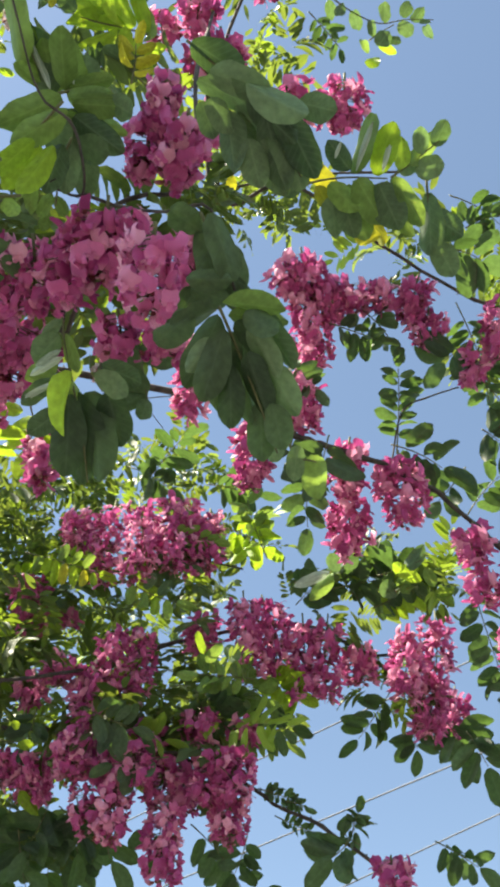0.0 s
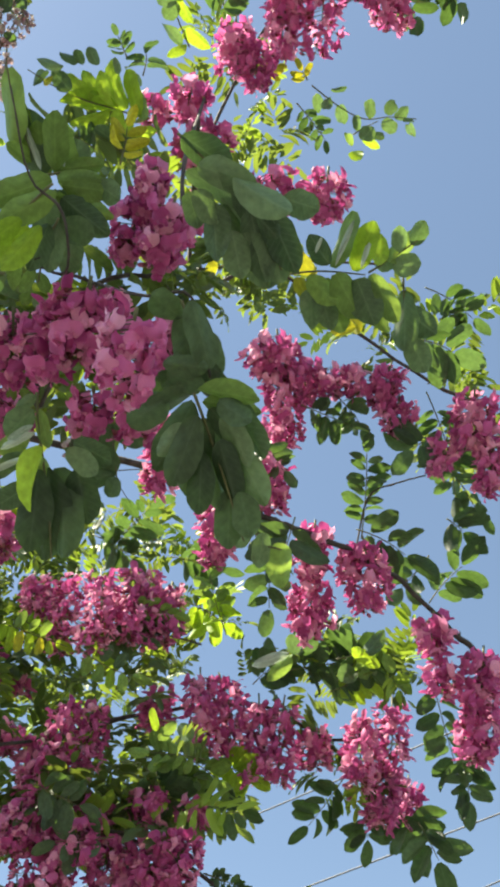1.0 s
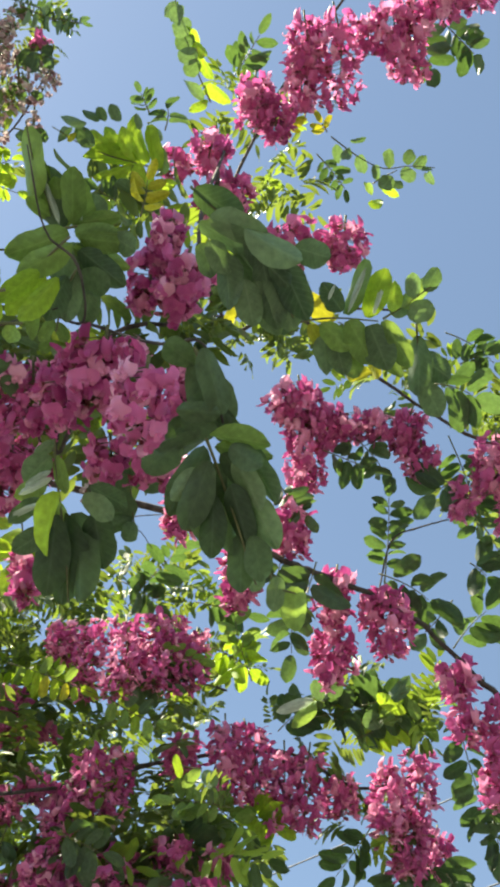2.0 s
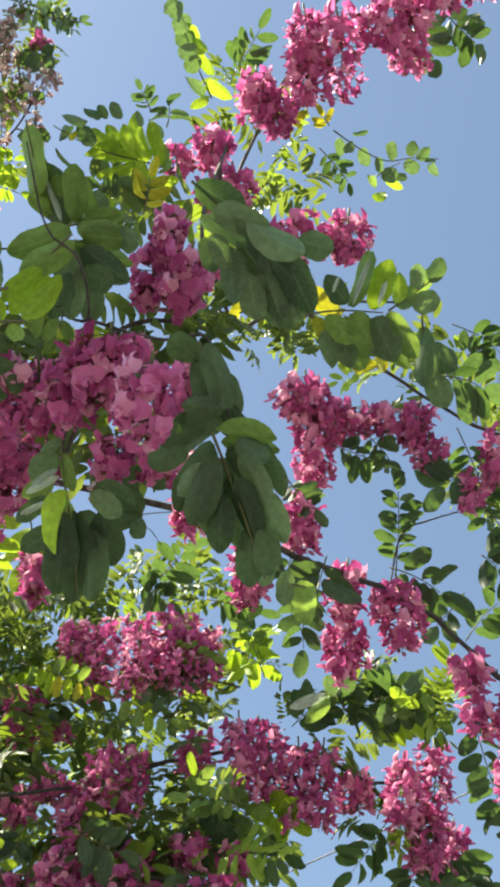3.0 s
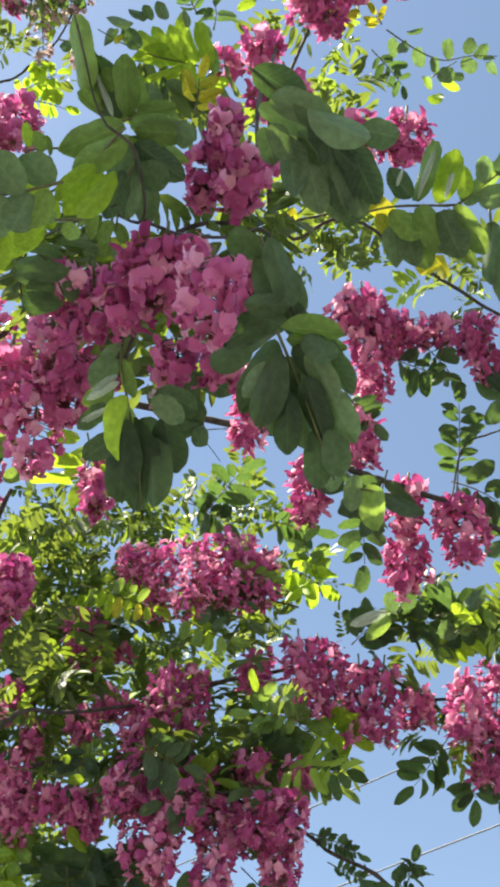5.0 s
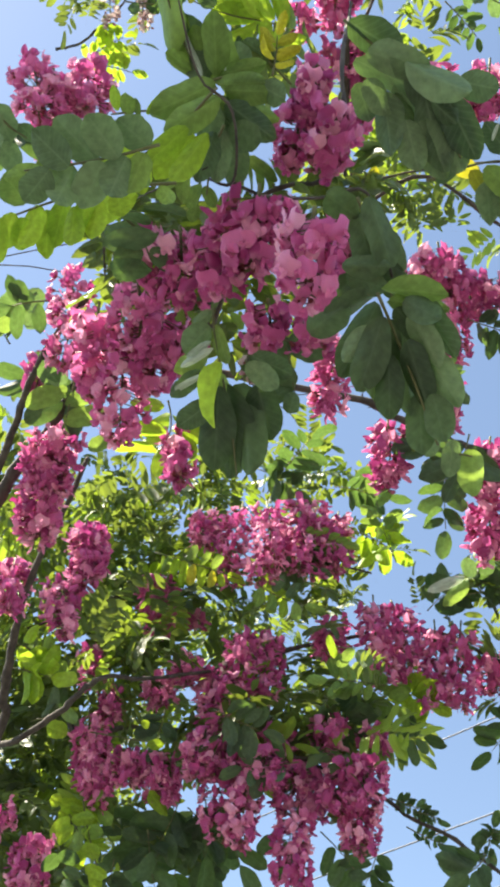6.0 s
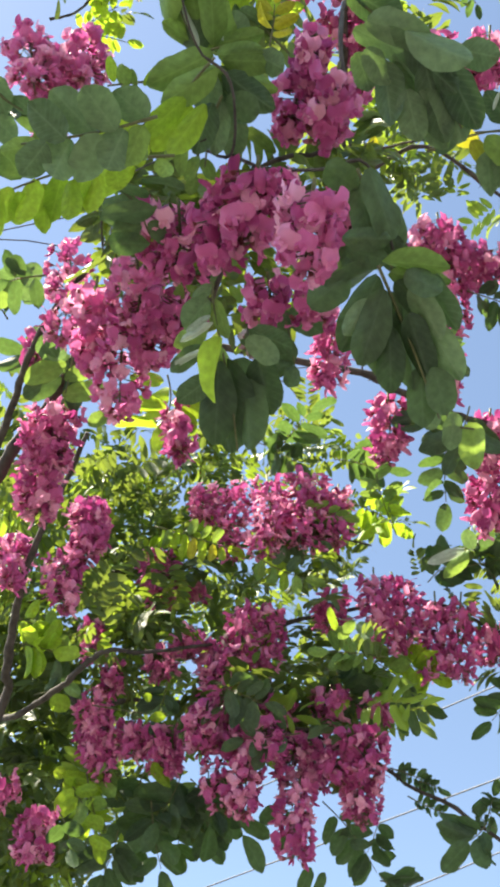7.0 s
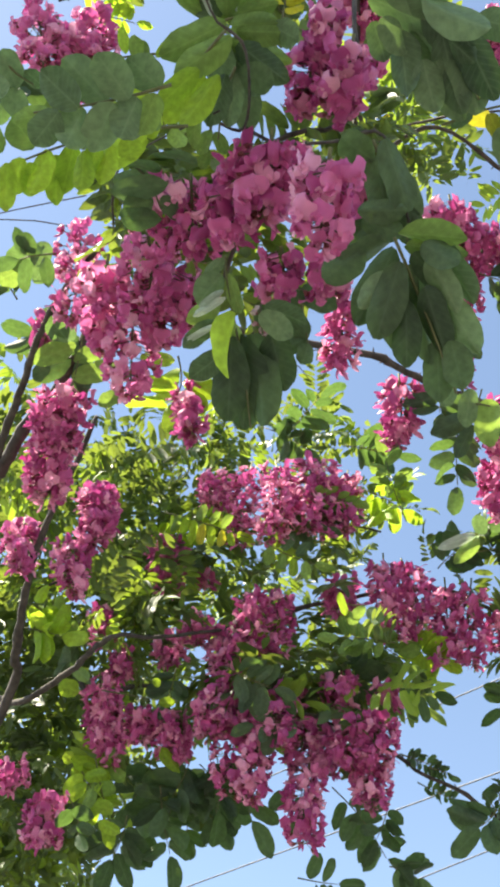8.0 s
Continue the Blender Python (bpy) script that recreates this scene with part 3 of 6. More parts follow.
# limb beside the trunk
raceme((-0.329, 0.589, 2.691), (-0.304, 0.582, 2.482), 0.077)
raceme((-0.384, 0.672, 2.640), (-0.375, 0.685, 2.578), 0.033)
raceme((-0.172, 0.548, 2.555), (-0.160, 0.531, 2.400), 0.047)
raceme((-0.396, 0.821, 2.701), (-0.386, 0.867, 2.478), 0.081)
raceme((-0.408, 1.100, 2.769), (-0.404, 1.126, 2.642), 0.080)
raceme((-0.437, 1.122, 2.677), (-0.425, 1.150, 2.561), 0.068)
raceme((-0.493, 1.040, 2.635), (-0.485, 1.062, 2.536), 0.057)
raceme((-0.337, 1.369, 2.885), (-0.325, 1.391, 2.769), 0.082)
raceme((-0.454, 1.377, 2.736), (-0.429, 1.399, 2.651), 0.057)
raceme((-0.490, 1.411, 2.392), (-0.489, 1.446, 2.303), 0.091)
raceme((-0.553, 1.373, 2.431), (-0.545, 1.403, 2.379), 0.054)
raceme((-0.384, 0.386, 2.917), (-0.357, 0.420, 2.786), 0.078, pale=True)
raceme((-0.324, 0.403, 2.937), (-0.305, 0.426, 2.829), 0.063, pale=True)
raceme((-0.374, 0.452, 2.889), (-0.356, 0.477, 2.778), 0.042, pale=True)
raceme((-0.257, 0.577, 2.696), (-0.246, 0.572, 2.595), 0.034)
raceme((0.267, 1.378, 2.316), (0.263, 1.393, 2.257), 0.073)
raceme((-0.273, 0.274, 3.305), (-0.275, 0.314, 3.293), 0.032)
raceme((-0.376, 0.313, 3.274), (-0.383, 0.378, 3.238), 0.043)
# spent clusters
raceme((-0.323, 0.242, 3.252), (-0.324, 0.332, 3.231), 0.046, True)
raceme((-0.294, 0.303, 3.224), (-0.295, 0.386, 3.201), 0.041, True)
raceme((-0.328, 0.349, 3.226), (-0.333, 0.441, 3.196), 0.044, True)
raceme((-0.283, 0.331, 3.229), (-0.278, 0.377, 3.218), 0.028, True)
raceme((-0.251, 0.319, 3.238), (-0.234, 0.347, 3.234), 0.026, True)
raceme((-0.271, 0.383, 3.207), (-0.279, 0.447, 3.184), 0.027, True)
raceme((-0.355, 0.276, 3.248), (-0.366, 0.375, 3.220), 0.046, True)
raceme((-0.300, 0.228, 3.270), (-0.312, 0.285, 3.256), 0.036, True)
raceme((-0.255, 0.339, 3.292), (-0.274, 0.376, 3.226), 0.033, True)
raceme((-0.314, 0.377, 3.272), (-0.333, 0.415, 3.245), 0.028, True)
raceme((-0.347, 0.346, 3.274), (-0.354, 0.387, 3.257), 0.026, True)
raceme((-0.320, 0.285, 3.293), (-0.328, 0.326, 3.281), 0.028, True)
raceme((-0.326, 0.282, 3.293), (-0.330, 0.340, 3.274), 0.028, True)
raceme((-0.309, 0.300, 3.292), (-0.308, 0.338, 3.283), 0.024, True)
raceme((-0.284, 0.390, 3.275), (-0.275, 0.461, 3.234), 0.029, True)
raceme((-0.258, 0.340, 3.293), (-0.244, 0.361, 3.289), 0.017, True)
raceme((-0.335, 0.358, 3.273), (-0.334, 0.384, 3.265), 0.021, True)
raceme((-0.292, 0.237, 3.308), (-0.297, 0.266, 3.302), 0.022, True)
raceme((-0.265, 0.316, 3.297), (-0.271, 0.344, 3.288), 0.022, True)
raceme((-0.080, 0.464, 2.331), (-0.076, 0.471, 2.290), 0.012, True)
raceme((-0.131, 1.391, 2.626), (-0.123, 1.399, 2.583), 0.029, True)
raceme((-0.196, 1.338, 2.663), (-0.192, 1.343, 2.635), 0.023, True)
# leaves round the nearest cluster
stalk = near_leaf([(-0.100, 0.254, 2.416), (-0.112, 0.232, 2.422), (-0.126, 0.197, 2.431), (-0.132, 0.162, 2.440)])
leaflet(stalk, (-0.128, 0.224, 2.420), (-0.134, 0.167, 2.442), (0.64, 0.21, 0.74), 0.033, 3)
leaflet(stalk, (-0.121, 0.236, 2.420), (-0.128, 0.190, 2.453), (0.66, 0.36, 0.65), 0.028, 3)
leaflet(stalk, (-0.104, 0.245, 2.411), (-0.120, 0.201, 2.442), (0.22, 0.51, 0.83), 0.031, 0)
leaflet(stalk, (-0.102, 0.250, 2.419), (-0.108, 0.205, 2.428), (0.04, 0.19, 0.98), 0.024, 3)
leaflet(stalk, (-0.092, 0.239, 2.406), (-0.091, 0.191, 2.411), (0.09, 0.11, 0.99), 0.023, 3)
leaflet(stalk, (-0.087, 0.249, 2.412), (-0.092, 0.204, 2.434), (0.18, 0.41, 0.89), 0.030, 3)
leaflet(stalk, (-0.104, 0.239, 2.406), (-0.118, 0.213, 2.433), (0.08, 0.68, 0.73), 0.006, 4)
leaflet(stalk, (-0.085, 0.238, 2.411), (-0.092, 0.208, 2.419), (-0.01, 0.27, 0.96), 0.005, 4)
leaflet(stalk, (-0.077, 0.256, 2.415), (-0.075, 0.221, 2.432), (0.09, 0.45, 0.89), 0.025, 0)
leaflet(stalk, (-0.108, 0.243, 2.418), (-0.133, 0.221, 2.419), (-0.12, 0.20, 0.97), 0.015, 3)
stalk = near_leaf([(-0.099, 0.241, 2.399), (-0.080, 0.240, 2.402), (-0.057, 0.252, 2.401)])
leaflet(stalk, (-0.093, 0.241, 2.412), (-0.052, 0.237, 2.419), (-0.12, 0.44, 0.89), 0.020, 3)
leaflet(stalk, (-0.088, 0.241, 2.389), (-0.053, 0.247, 2.405), (-0.43, 0.33, 0.84), 0.020, 3)
leaflet(stalk, (-0.085, 0.246, 2.391), (-0.044, 0.250, 2.392), (-0.06, 0.39, 0.92), 0.023, 3)
leaflet(stalk, (-0.090, 0.254, 2.388), (-0.049, 0.277, 2.404), (-0.47, 0.24, 0.85), 0.023, 3)
leaflet(stalk, (-0.084, 0.253, 2.382), (-0.047, 0.286, 2.383), (-0.30, 0.33, 0.90), 0.023, 0)
leaflet(stalk, (-0.089, 0.269, 2.394), (-0.063, 0.292, 2.375), (-0.04, 0.66, 0.75), 0.024, 0)
leaflet(stalk, (-0.089, 0.251, 2.393), (-0.085, 0.288, 2.396), (0.09, -0.08, 0.99), 0.023, 0)
leaflet(stalk, (-0.098, 0.251, 2.391), (-0.099, 0.285, 2.370), (-0.13, 0.52, 0.84), 0.022, 0)
leaflet(stalk, (-0.057, 0.247, 2.399), (-0.035, 0.254, 2.385), (0.43, 0.35, 0.84), 0.020, 0)
stalk = near_leaf([(-0.086, 0.266, 2.370), (-0.097, 0.286, 2.360), (-0.103, 0.314, 2.345)])
leaflet(stalk, (-0.087, 0.271, 2.371), (-0.095, 0.307, 2.351), (-0.17, 0.44, 0.88), 0.019, 0)
leaflet(stalk, (-0.094, 0.269, 2.364), (-0.109, 0.302, 2.342), (-0.02, 0.54, 0.84), 0.020, 0)
leaflet(stalk, (-0.077, 0.283, 2.390), (-0.083, 0.329, 2.387), (0.15, 0.07, 0.99), 0.021, 0)
leaflet(stalk, (-0.084, 0.271, 2.370), (-0.056, 0.277, 2.360), (0.30, 0.17, 0.94), 0.023, 5)
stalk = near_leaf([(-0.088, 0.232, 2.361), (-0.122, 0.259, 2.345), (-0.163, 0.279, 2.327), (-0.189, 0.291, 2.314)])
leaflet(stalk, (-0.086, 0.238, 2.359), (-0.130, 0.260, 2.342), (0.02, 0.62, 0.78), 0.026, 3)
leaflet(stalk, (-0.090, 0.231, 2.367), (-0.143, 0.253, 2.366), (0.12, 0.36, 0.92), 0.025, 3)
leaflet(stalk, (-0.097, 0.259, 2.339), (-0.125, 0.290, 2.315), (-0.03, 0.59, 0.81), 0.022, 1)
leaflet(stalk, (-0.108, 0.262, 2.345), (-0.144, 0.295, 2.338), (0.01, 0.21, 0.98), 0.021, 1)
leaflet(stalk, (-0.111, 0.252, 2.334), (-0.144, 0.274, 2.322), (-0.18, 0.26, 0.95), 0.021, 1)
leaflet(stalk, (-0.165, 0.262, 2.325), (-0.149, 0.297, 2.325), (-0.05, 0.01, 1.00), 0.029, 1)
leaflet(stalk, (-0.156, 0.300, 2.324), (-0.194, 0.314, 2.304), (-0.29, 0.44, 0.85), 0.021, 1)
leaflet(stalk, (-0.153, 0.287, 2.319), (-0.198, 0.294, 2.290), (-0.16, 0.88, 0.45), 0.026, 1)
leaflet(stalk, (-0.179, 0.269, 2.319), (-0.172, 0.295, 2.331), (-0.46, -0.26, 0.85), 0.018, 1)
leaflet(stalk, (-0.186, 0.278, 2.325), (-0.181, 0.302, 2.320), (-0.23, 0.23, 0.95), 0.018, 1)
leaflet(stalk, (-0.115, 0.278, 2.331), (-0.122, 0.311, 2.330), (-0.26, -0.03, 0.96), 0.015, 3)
leaflet(stalk, (-0.172, 0.263, 2.354), (-0.152, 0.275, 2.371), (-0.65, 0.04, 0.76), 0.028, 0)
stalk = near_leaf([(-0.131, 0.269, 2.405), (-0.154, 0.264, 2.402), (-0.182, 0.263, 2.396)])
leaflet(stalk, (-0.176, 0.259, 2.393), (-0.177, 0.243, 2.410), (-0.72, 0.53, 0.46), 0.011, 1)
leaflet(stalk, (-0.169, 0.267, 2.399), (-0.165, 0.244, 2.392), (0.14, -0.27, 0.95), 0.012, 3)
leaflet(stalk, (-0.152, 0.265, 2.397), (-0.133, 0.248, 2.395), (0.19, 0.10, 0.98), 0.010, 1)
leaflet(stalk, (-0.160, 0.268, 2.396), (-0.160, 0.252, 2.401), (0.31, 0.31, 0.90), 0.008, 3)
stalk = near_leaf([(-0.114, 0.327, 2.405), (-0.117, 0.340, 2.398), (-0.120, 0.358, 2.389)])
leaflet(stalk, (-0.114, 0.331, 2.400), (-0.124, 0.343, 2.381), (-0.61, 0.49, 0.62), 0.013, 3)
leaflet(stalk, (-0.111, 0.331, 2.396), (-0.102, 0.348, 2.389), (-0.09, 0.38, 0.92), 0.011, 3)
leaflet(stalk, (-0.117, 0.345, 2.391), (-0.125, 0.359, 2.386), (-0.27, 0.21, 0.94), 0.013, 3)
leaflet(stalk, (-0.115, 0.352, 2.388), (-0.104, 0.367, 2.393), (-0.36, -0.04, 0.93), 0.013, 0)
leaflet(stalk, (-0.121, 0.323, 2.407), (-0.147, 0.328, 2.391), (-0.54, -0.26, 0.80), 0.014, 3)
stalk = near_leaf([(0.011, 0.194, 2.383), (0.047, 0.223, 2.373), (0.078, 0.252, 2.361), (0.101, 0.292, 2.342)])
leaflet(stalk, (0.015, 0.194, 2.378), (0.056, 0.220, 2.377), (-0.06, 0.12, 0.99), 0.027, 0)
leaflet(stalk, (0.028, 0.211, 2.359), (0.075, 0.232, 2.377), (-0.35, -0.04, 0.94), 0.024, 0)
leaflet(stalk, (0.019, 0.221, 2.372), (0.075, 0.248, 2.368), (0.21, -0.29, 0.94), 0.030, 0)
leaflet(stalk, (0.058, 0.222, 2.365), (0.103, 0.244, 2.338), (-0.07, 0.82, 0.56), 0.027, 0)
leaflet(stalk, (0.058, 0.235, 2.368), (0.097, 0.267, 2.353), (0.10, 0.32, 0.94), 0.023, 0)
leaflet(stalk, (0.050, 0.241, 2.371), (0.087, 0.285, 2.369), (0.08, -0.02, 1.00), 0.024, 0)
leaflet(stalk, (0.088, 0.246, 2.355), (0.113, 0.292, 2.342), (0.07, 0.25, 0.97), 0.026, 0)
leaflet(stalk, (0.081, 0.250, 2.368), (0.103, 0.299, 2.335), (-0.38, 0.63, 0.68), 0.031, 0)
leaflet(stalk, (0.072, 0.246, 2.360), (0.088, 0.302, 2.342), (-0.04, 0.32, 0.95), 0.026, 0)
leaflet(stalk, (0.049, 0.247, 2.366), (0.066, 0.290, 2.362), (-0.18, 0.16, 0.97), 0.020, 0)
leaflet(stalk, (0.040, 0.245, 2.369), (0.050, 0.288, 2.346), (0.59, 0.25, 0.77), 0.025, 0)
leaflet(stalk, (0.068, 0.264, 2.352), (0.089, 0.309, 2.345), (-0.12, 0.21, 0.97), 0.023, 0)
leaflet(stalk, (0.058, 0.262, 2.351), (0.067, 0.297, 2.334), (-0.05, 0.45, 0.89), 0.023, 0)
leaflet(stalk, (0.028, 0.232, 2.361), (0.044, 0.261, 2.361), (-0.37, 0.22, 0.90), 0.019, 0)
leaflet(stalk, (0.021, 0.237, 2.367), (0.031, 0.266, 2.363), (0.17, 0.05, 0.98), 0.019, 0)
leaflet(stalk, (0.102, 0.250, 2.394), (0.133, 0.256, 2.386), (0.08, 0.60, 0.80), 0.025, 0)
leaflet(stalk, (0.093, 0.267, 2.352), (0.102, 0.299, 2.344), (-0.15, 0.31, 0.94), 0.019, 3)
stalk = near_leaf([(0.085, 0.355, 2.436), (0.121, 0.344, 2.438), (0.151, 0.339, 2.436), (0.189, 0.338, 2.430)])
leaflet(stalk, (0.157, 0.334, 2.435), (0.173, 0.287, 2.461), (0.79, 0.48, 0.38), 0.028, 3)
leaflet(stalk, (0.179, 0.337, 2.435), (0.194, 0.293, 2.452), (0.31, 0.43, 0.85), 0.025, 1)
leaflet(stalk, (0.154, 0.329, 2.431), (0.134, 0.309, 2.448), (-0.05, 0.67, 0.74), 0.020, 0)
leaflet(stalk, (0.125, 0.346, 2.435), (0.140, 0.376, 2.442), (-0.12, -0.14, 0.98), 0.015, 2)
leaflet(stalk, (0.135, 0.341, 2.429), (0.162, 0.361, 2.412), (0.04, 0.60, 0.80), 0.024, 3)
leaflet(stalk, (0.159, 0.333, 2.420), (0.188, 0.376, 2.413), (-0.28, 0.33, 0.90), 0.028, 3)
leaflet(stalk, (0.153, 0.349, 2.441), (0.173, 0.390, 2.412), (-0.15, 0.62, 0.77), 0.029, 3)
leaflet(stalk, (0.180, 0.340, 2.425), (0.201, 0.379, 2.411), (0.14, 0.26, 0.95), 0.030, 0)
leaflet(stalk, (0.194, 0.336, 2.428), (0.223, 0.375, 2.408), (-0.05, 0.50, 0.87), 0.023, 3)
leaflet(stalk, (0.187, 0.342, 2.432), (0.211, 0.391, 2.422), (-0.25, 0.31, 0.92), 0.024, 3)
leaflet(stalk, (0.146, 0.352, 2.426), (0.161, 0.388, 2.414), (0.25, 0.21, 0.95), 0.022, 0)
leaflet(stalk, (0.138, 0.355, 2.431), (0.145, 0.398, 2.440), (0.02, -0.20, 0.98), 0.021, 0)
leaflet(stalk, (0.110, 0.344, 2.432), (0.093, 0.357, 2.437), (0.26, 0.02, 0.97), 0.012, 0)
leaflet(stalk, (0.172, 0.432, 2.485), (0.197, 0.432, 2.497), (-0.39, 0.31, 0.87), 0.018, 2)
leaflet(stalk, (0.159, 0.328, 2.426), (0.172, 0.284, 2.434), (0.12, 0.21, 0.97), 0.006, 4)
leaflet(stalk, (0.183, 0.328, 2.424), (0.195, 0.303, 2.453), (-0.08, 0.76, 0.65), 0.005, 4)
leaflet(stalk, (0.146, 0.307, 2.443), (0.140, 0.320, 2.435), (0.01, 0.52, 0.85), 0.004, 4)
stalk = near_leaf([(0.209, 0.381, 2.519), (0.230, 0.366, 2.522), (0.256, 0.345, 2.525)])
leaflet(stalk, (0.216, 0.374, 2.519), (0.238, 0.366, 2.533), (-0.24, 0.64, 0.74), 0.021, 0)
leaflet(stalk, (0.228, 0.365, 2.514), (0.259, 0.346, 2.546), (-0.29, 0.67, 0.68), 0.020, 3)
leaflet(stalk, (0.233, 0.372, 2.518), (0.263, 0.369, 2.519), (0.01, 0.24, 0.97), 0.024, 0)
leaflet(stalk, (0.218, 0.368, 2.512), (0.221, 0.350, 2.539), (0.32, 0.81, 0.50), 0.018, 1)
leaflet(stalk, (0.240, 0.357, 2.521), (0.234, 0.331, 2.529), (-0.10, 0.31, 0.95), 0.016, 0)
leaflet(stalk, (0.251, 0.351, 2.526), (0.262, 0.325, 2.529), (0.49, 0.32, 0.81), 0.018, 0)
stalk = near_leaf([(0.234, 0.359, 2.468), (0.238, 0.387, 2.453), (0.246, 0.429, 2.428)])
leaflet(stalk, (0.236, 0.370, 2.463), (0.239, 0.416, 2.423), (0.71, 0.44, 0.55), 0.029, 0)
leaflet(stalk, (0.240, 0.387, 2.452), (0.269, 0.409, 2.447), (-0.24, 0.51, 0.83), 0.028, 0)
leaflet(stalk, (0.242, 0.407, 2.434), (0.262, 0.437, 2.420), (0.02, 0.40, 0.92), 0.025, 0)
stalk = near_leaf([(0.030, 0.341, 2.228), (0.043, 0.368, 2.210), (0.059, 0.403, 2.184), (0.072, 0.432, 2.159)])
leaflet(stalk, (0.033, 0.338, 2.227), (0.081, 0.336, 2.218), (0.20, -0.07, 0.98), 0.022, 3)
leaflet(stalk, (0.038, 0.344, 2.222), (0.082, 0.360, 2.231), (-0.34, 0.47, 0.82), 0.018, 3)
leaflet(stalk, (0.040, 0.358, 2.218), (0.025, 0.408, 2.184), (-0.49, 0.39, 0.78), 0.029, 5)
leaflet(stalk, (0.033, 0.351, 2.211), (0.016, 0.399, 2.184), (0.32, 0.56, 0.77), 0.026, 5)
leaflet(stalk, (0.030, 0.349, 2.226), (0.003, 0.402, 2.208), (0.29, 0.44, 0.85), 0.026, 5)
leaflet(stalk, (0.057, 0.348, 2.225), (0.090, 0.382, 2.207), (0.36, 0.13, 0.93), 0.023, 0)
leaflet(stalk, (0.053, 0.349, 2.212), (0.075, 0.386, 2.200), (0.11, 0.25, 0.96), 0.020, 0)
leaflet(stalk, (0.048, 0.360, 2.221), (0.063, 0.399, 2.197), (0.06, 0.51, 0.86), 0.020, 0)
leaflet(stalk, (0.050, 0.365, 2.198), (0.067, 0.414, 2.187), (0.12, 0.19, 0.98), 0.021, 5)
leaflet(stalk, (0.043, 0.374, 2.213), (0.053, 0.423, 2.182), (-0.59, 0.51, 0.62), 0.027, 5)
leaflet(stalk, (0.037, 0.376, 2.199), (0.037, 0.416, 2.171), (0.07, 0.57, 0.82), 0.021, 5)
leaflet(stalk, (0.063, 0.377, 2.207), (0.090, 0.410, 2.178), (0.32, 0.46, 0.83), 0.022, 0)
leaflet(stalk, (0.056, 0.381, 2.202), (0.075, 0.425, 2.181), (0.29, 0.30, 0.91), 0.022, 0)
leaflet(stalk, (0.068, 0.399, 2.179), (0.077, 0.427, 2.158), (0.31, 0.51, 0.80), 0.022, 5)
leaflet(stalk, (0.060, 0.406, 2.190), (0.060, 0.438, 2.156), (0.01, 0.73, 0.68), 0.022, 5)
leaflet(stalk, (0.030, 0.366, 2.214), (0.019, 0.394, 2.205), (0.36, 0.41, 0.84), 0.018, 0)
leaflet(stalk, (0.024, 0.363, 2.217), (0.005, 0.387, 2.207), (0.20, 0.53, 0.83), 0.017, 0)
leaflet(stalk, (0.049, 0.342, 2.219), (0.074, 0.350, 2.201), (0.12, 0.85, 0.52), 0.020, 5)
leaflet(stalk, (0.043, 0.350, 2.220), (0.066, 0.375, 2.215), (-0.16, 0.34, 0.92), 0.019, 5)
# darkened blades: shade beside the cluster put into their colour
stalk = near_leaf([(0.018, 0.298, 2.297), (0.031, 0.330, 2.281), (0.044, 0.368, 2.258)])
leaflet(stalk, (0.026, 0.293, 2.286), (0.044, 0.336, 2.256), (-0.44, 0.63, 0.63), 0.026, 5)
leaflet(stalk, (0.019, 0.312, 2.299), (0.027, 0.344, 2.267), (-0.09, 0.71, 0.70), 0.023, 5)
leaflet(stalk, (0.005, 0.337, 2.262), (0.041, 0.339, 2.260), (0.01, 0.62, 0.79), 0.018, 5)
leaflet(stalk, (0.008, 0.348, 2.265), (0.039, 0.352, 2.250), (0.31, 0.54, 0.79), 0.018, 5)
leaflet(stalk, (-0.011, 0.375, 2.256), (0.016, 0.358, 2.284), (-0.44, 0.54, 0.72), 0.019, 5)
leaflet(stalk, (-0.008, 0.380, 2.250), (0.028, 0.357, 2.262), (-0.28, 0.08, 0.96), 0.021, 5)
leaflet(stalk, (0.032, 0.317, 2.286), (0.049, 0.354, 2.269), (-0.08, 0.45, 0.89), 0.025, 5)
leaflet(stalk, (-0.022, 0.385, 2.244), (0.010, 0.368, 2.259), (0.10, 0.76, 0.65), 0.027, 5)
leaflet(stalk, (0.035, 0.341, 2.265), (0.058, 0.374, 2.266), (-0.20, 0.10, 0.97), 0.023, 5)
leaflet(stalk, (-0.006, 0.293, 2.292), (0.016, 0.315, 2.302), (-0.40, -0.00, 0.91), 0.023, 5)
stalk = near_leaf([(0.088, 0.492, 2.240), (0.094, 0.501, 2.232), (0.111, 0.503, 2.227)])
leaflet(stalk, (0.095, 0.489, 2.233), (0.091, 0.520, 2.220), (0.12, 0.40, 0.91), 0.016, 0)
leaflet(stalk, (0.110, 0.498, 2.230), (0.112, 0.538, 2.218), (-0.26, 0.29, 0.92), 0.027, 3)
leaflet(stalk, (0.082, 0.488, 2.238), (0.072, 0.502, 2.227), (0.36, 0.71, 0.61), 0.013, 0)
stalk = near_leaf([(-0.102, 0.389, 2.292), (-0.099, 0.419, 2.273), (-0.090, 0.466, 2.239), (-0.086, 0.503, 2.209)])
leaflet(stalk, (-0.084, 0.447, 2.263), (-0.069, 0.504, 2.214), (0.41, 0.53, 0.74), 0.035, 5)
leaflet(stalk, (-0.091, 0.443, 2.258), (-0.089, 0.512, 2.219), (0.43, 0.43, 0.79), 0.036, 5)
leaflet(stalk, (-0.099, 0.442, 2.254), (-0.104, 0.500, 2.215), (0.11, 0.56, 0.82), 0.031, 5)
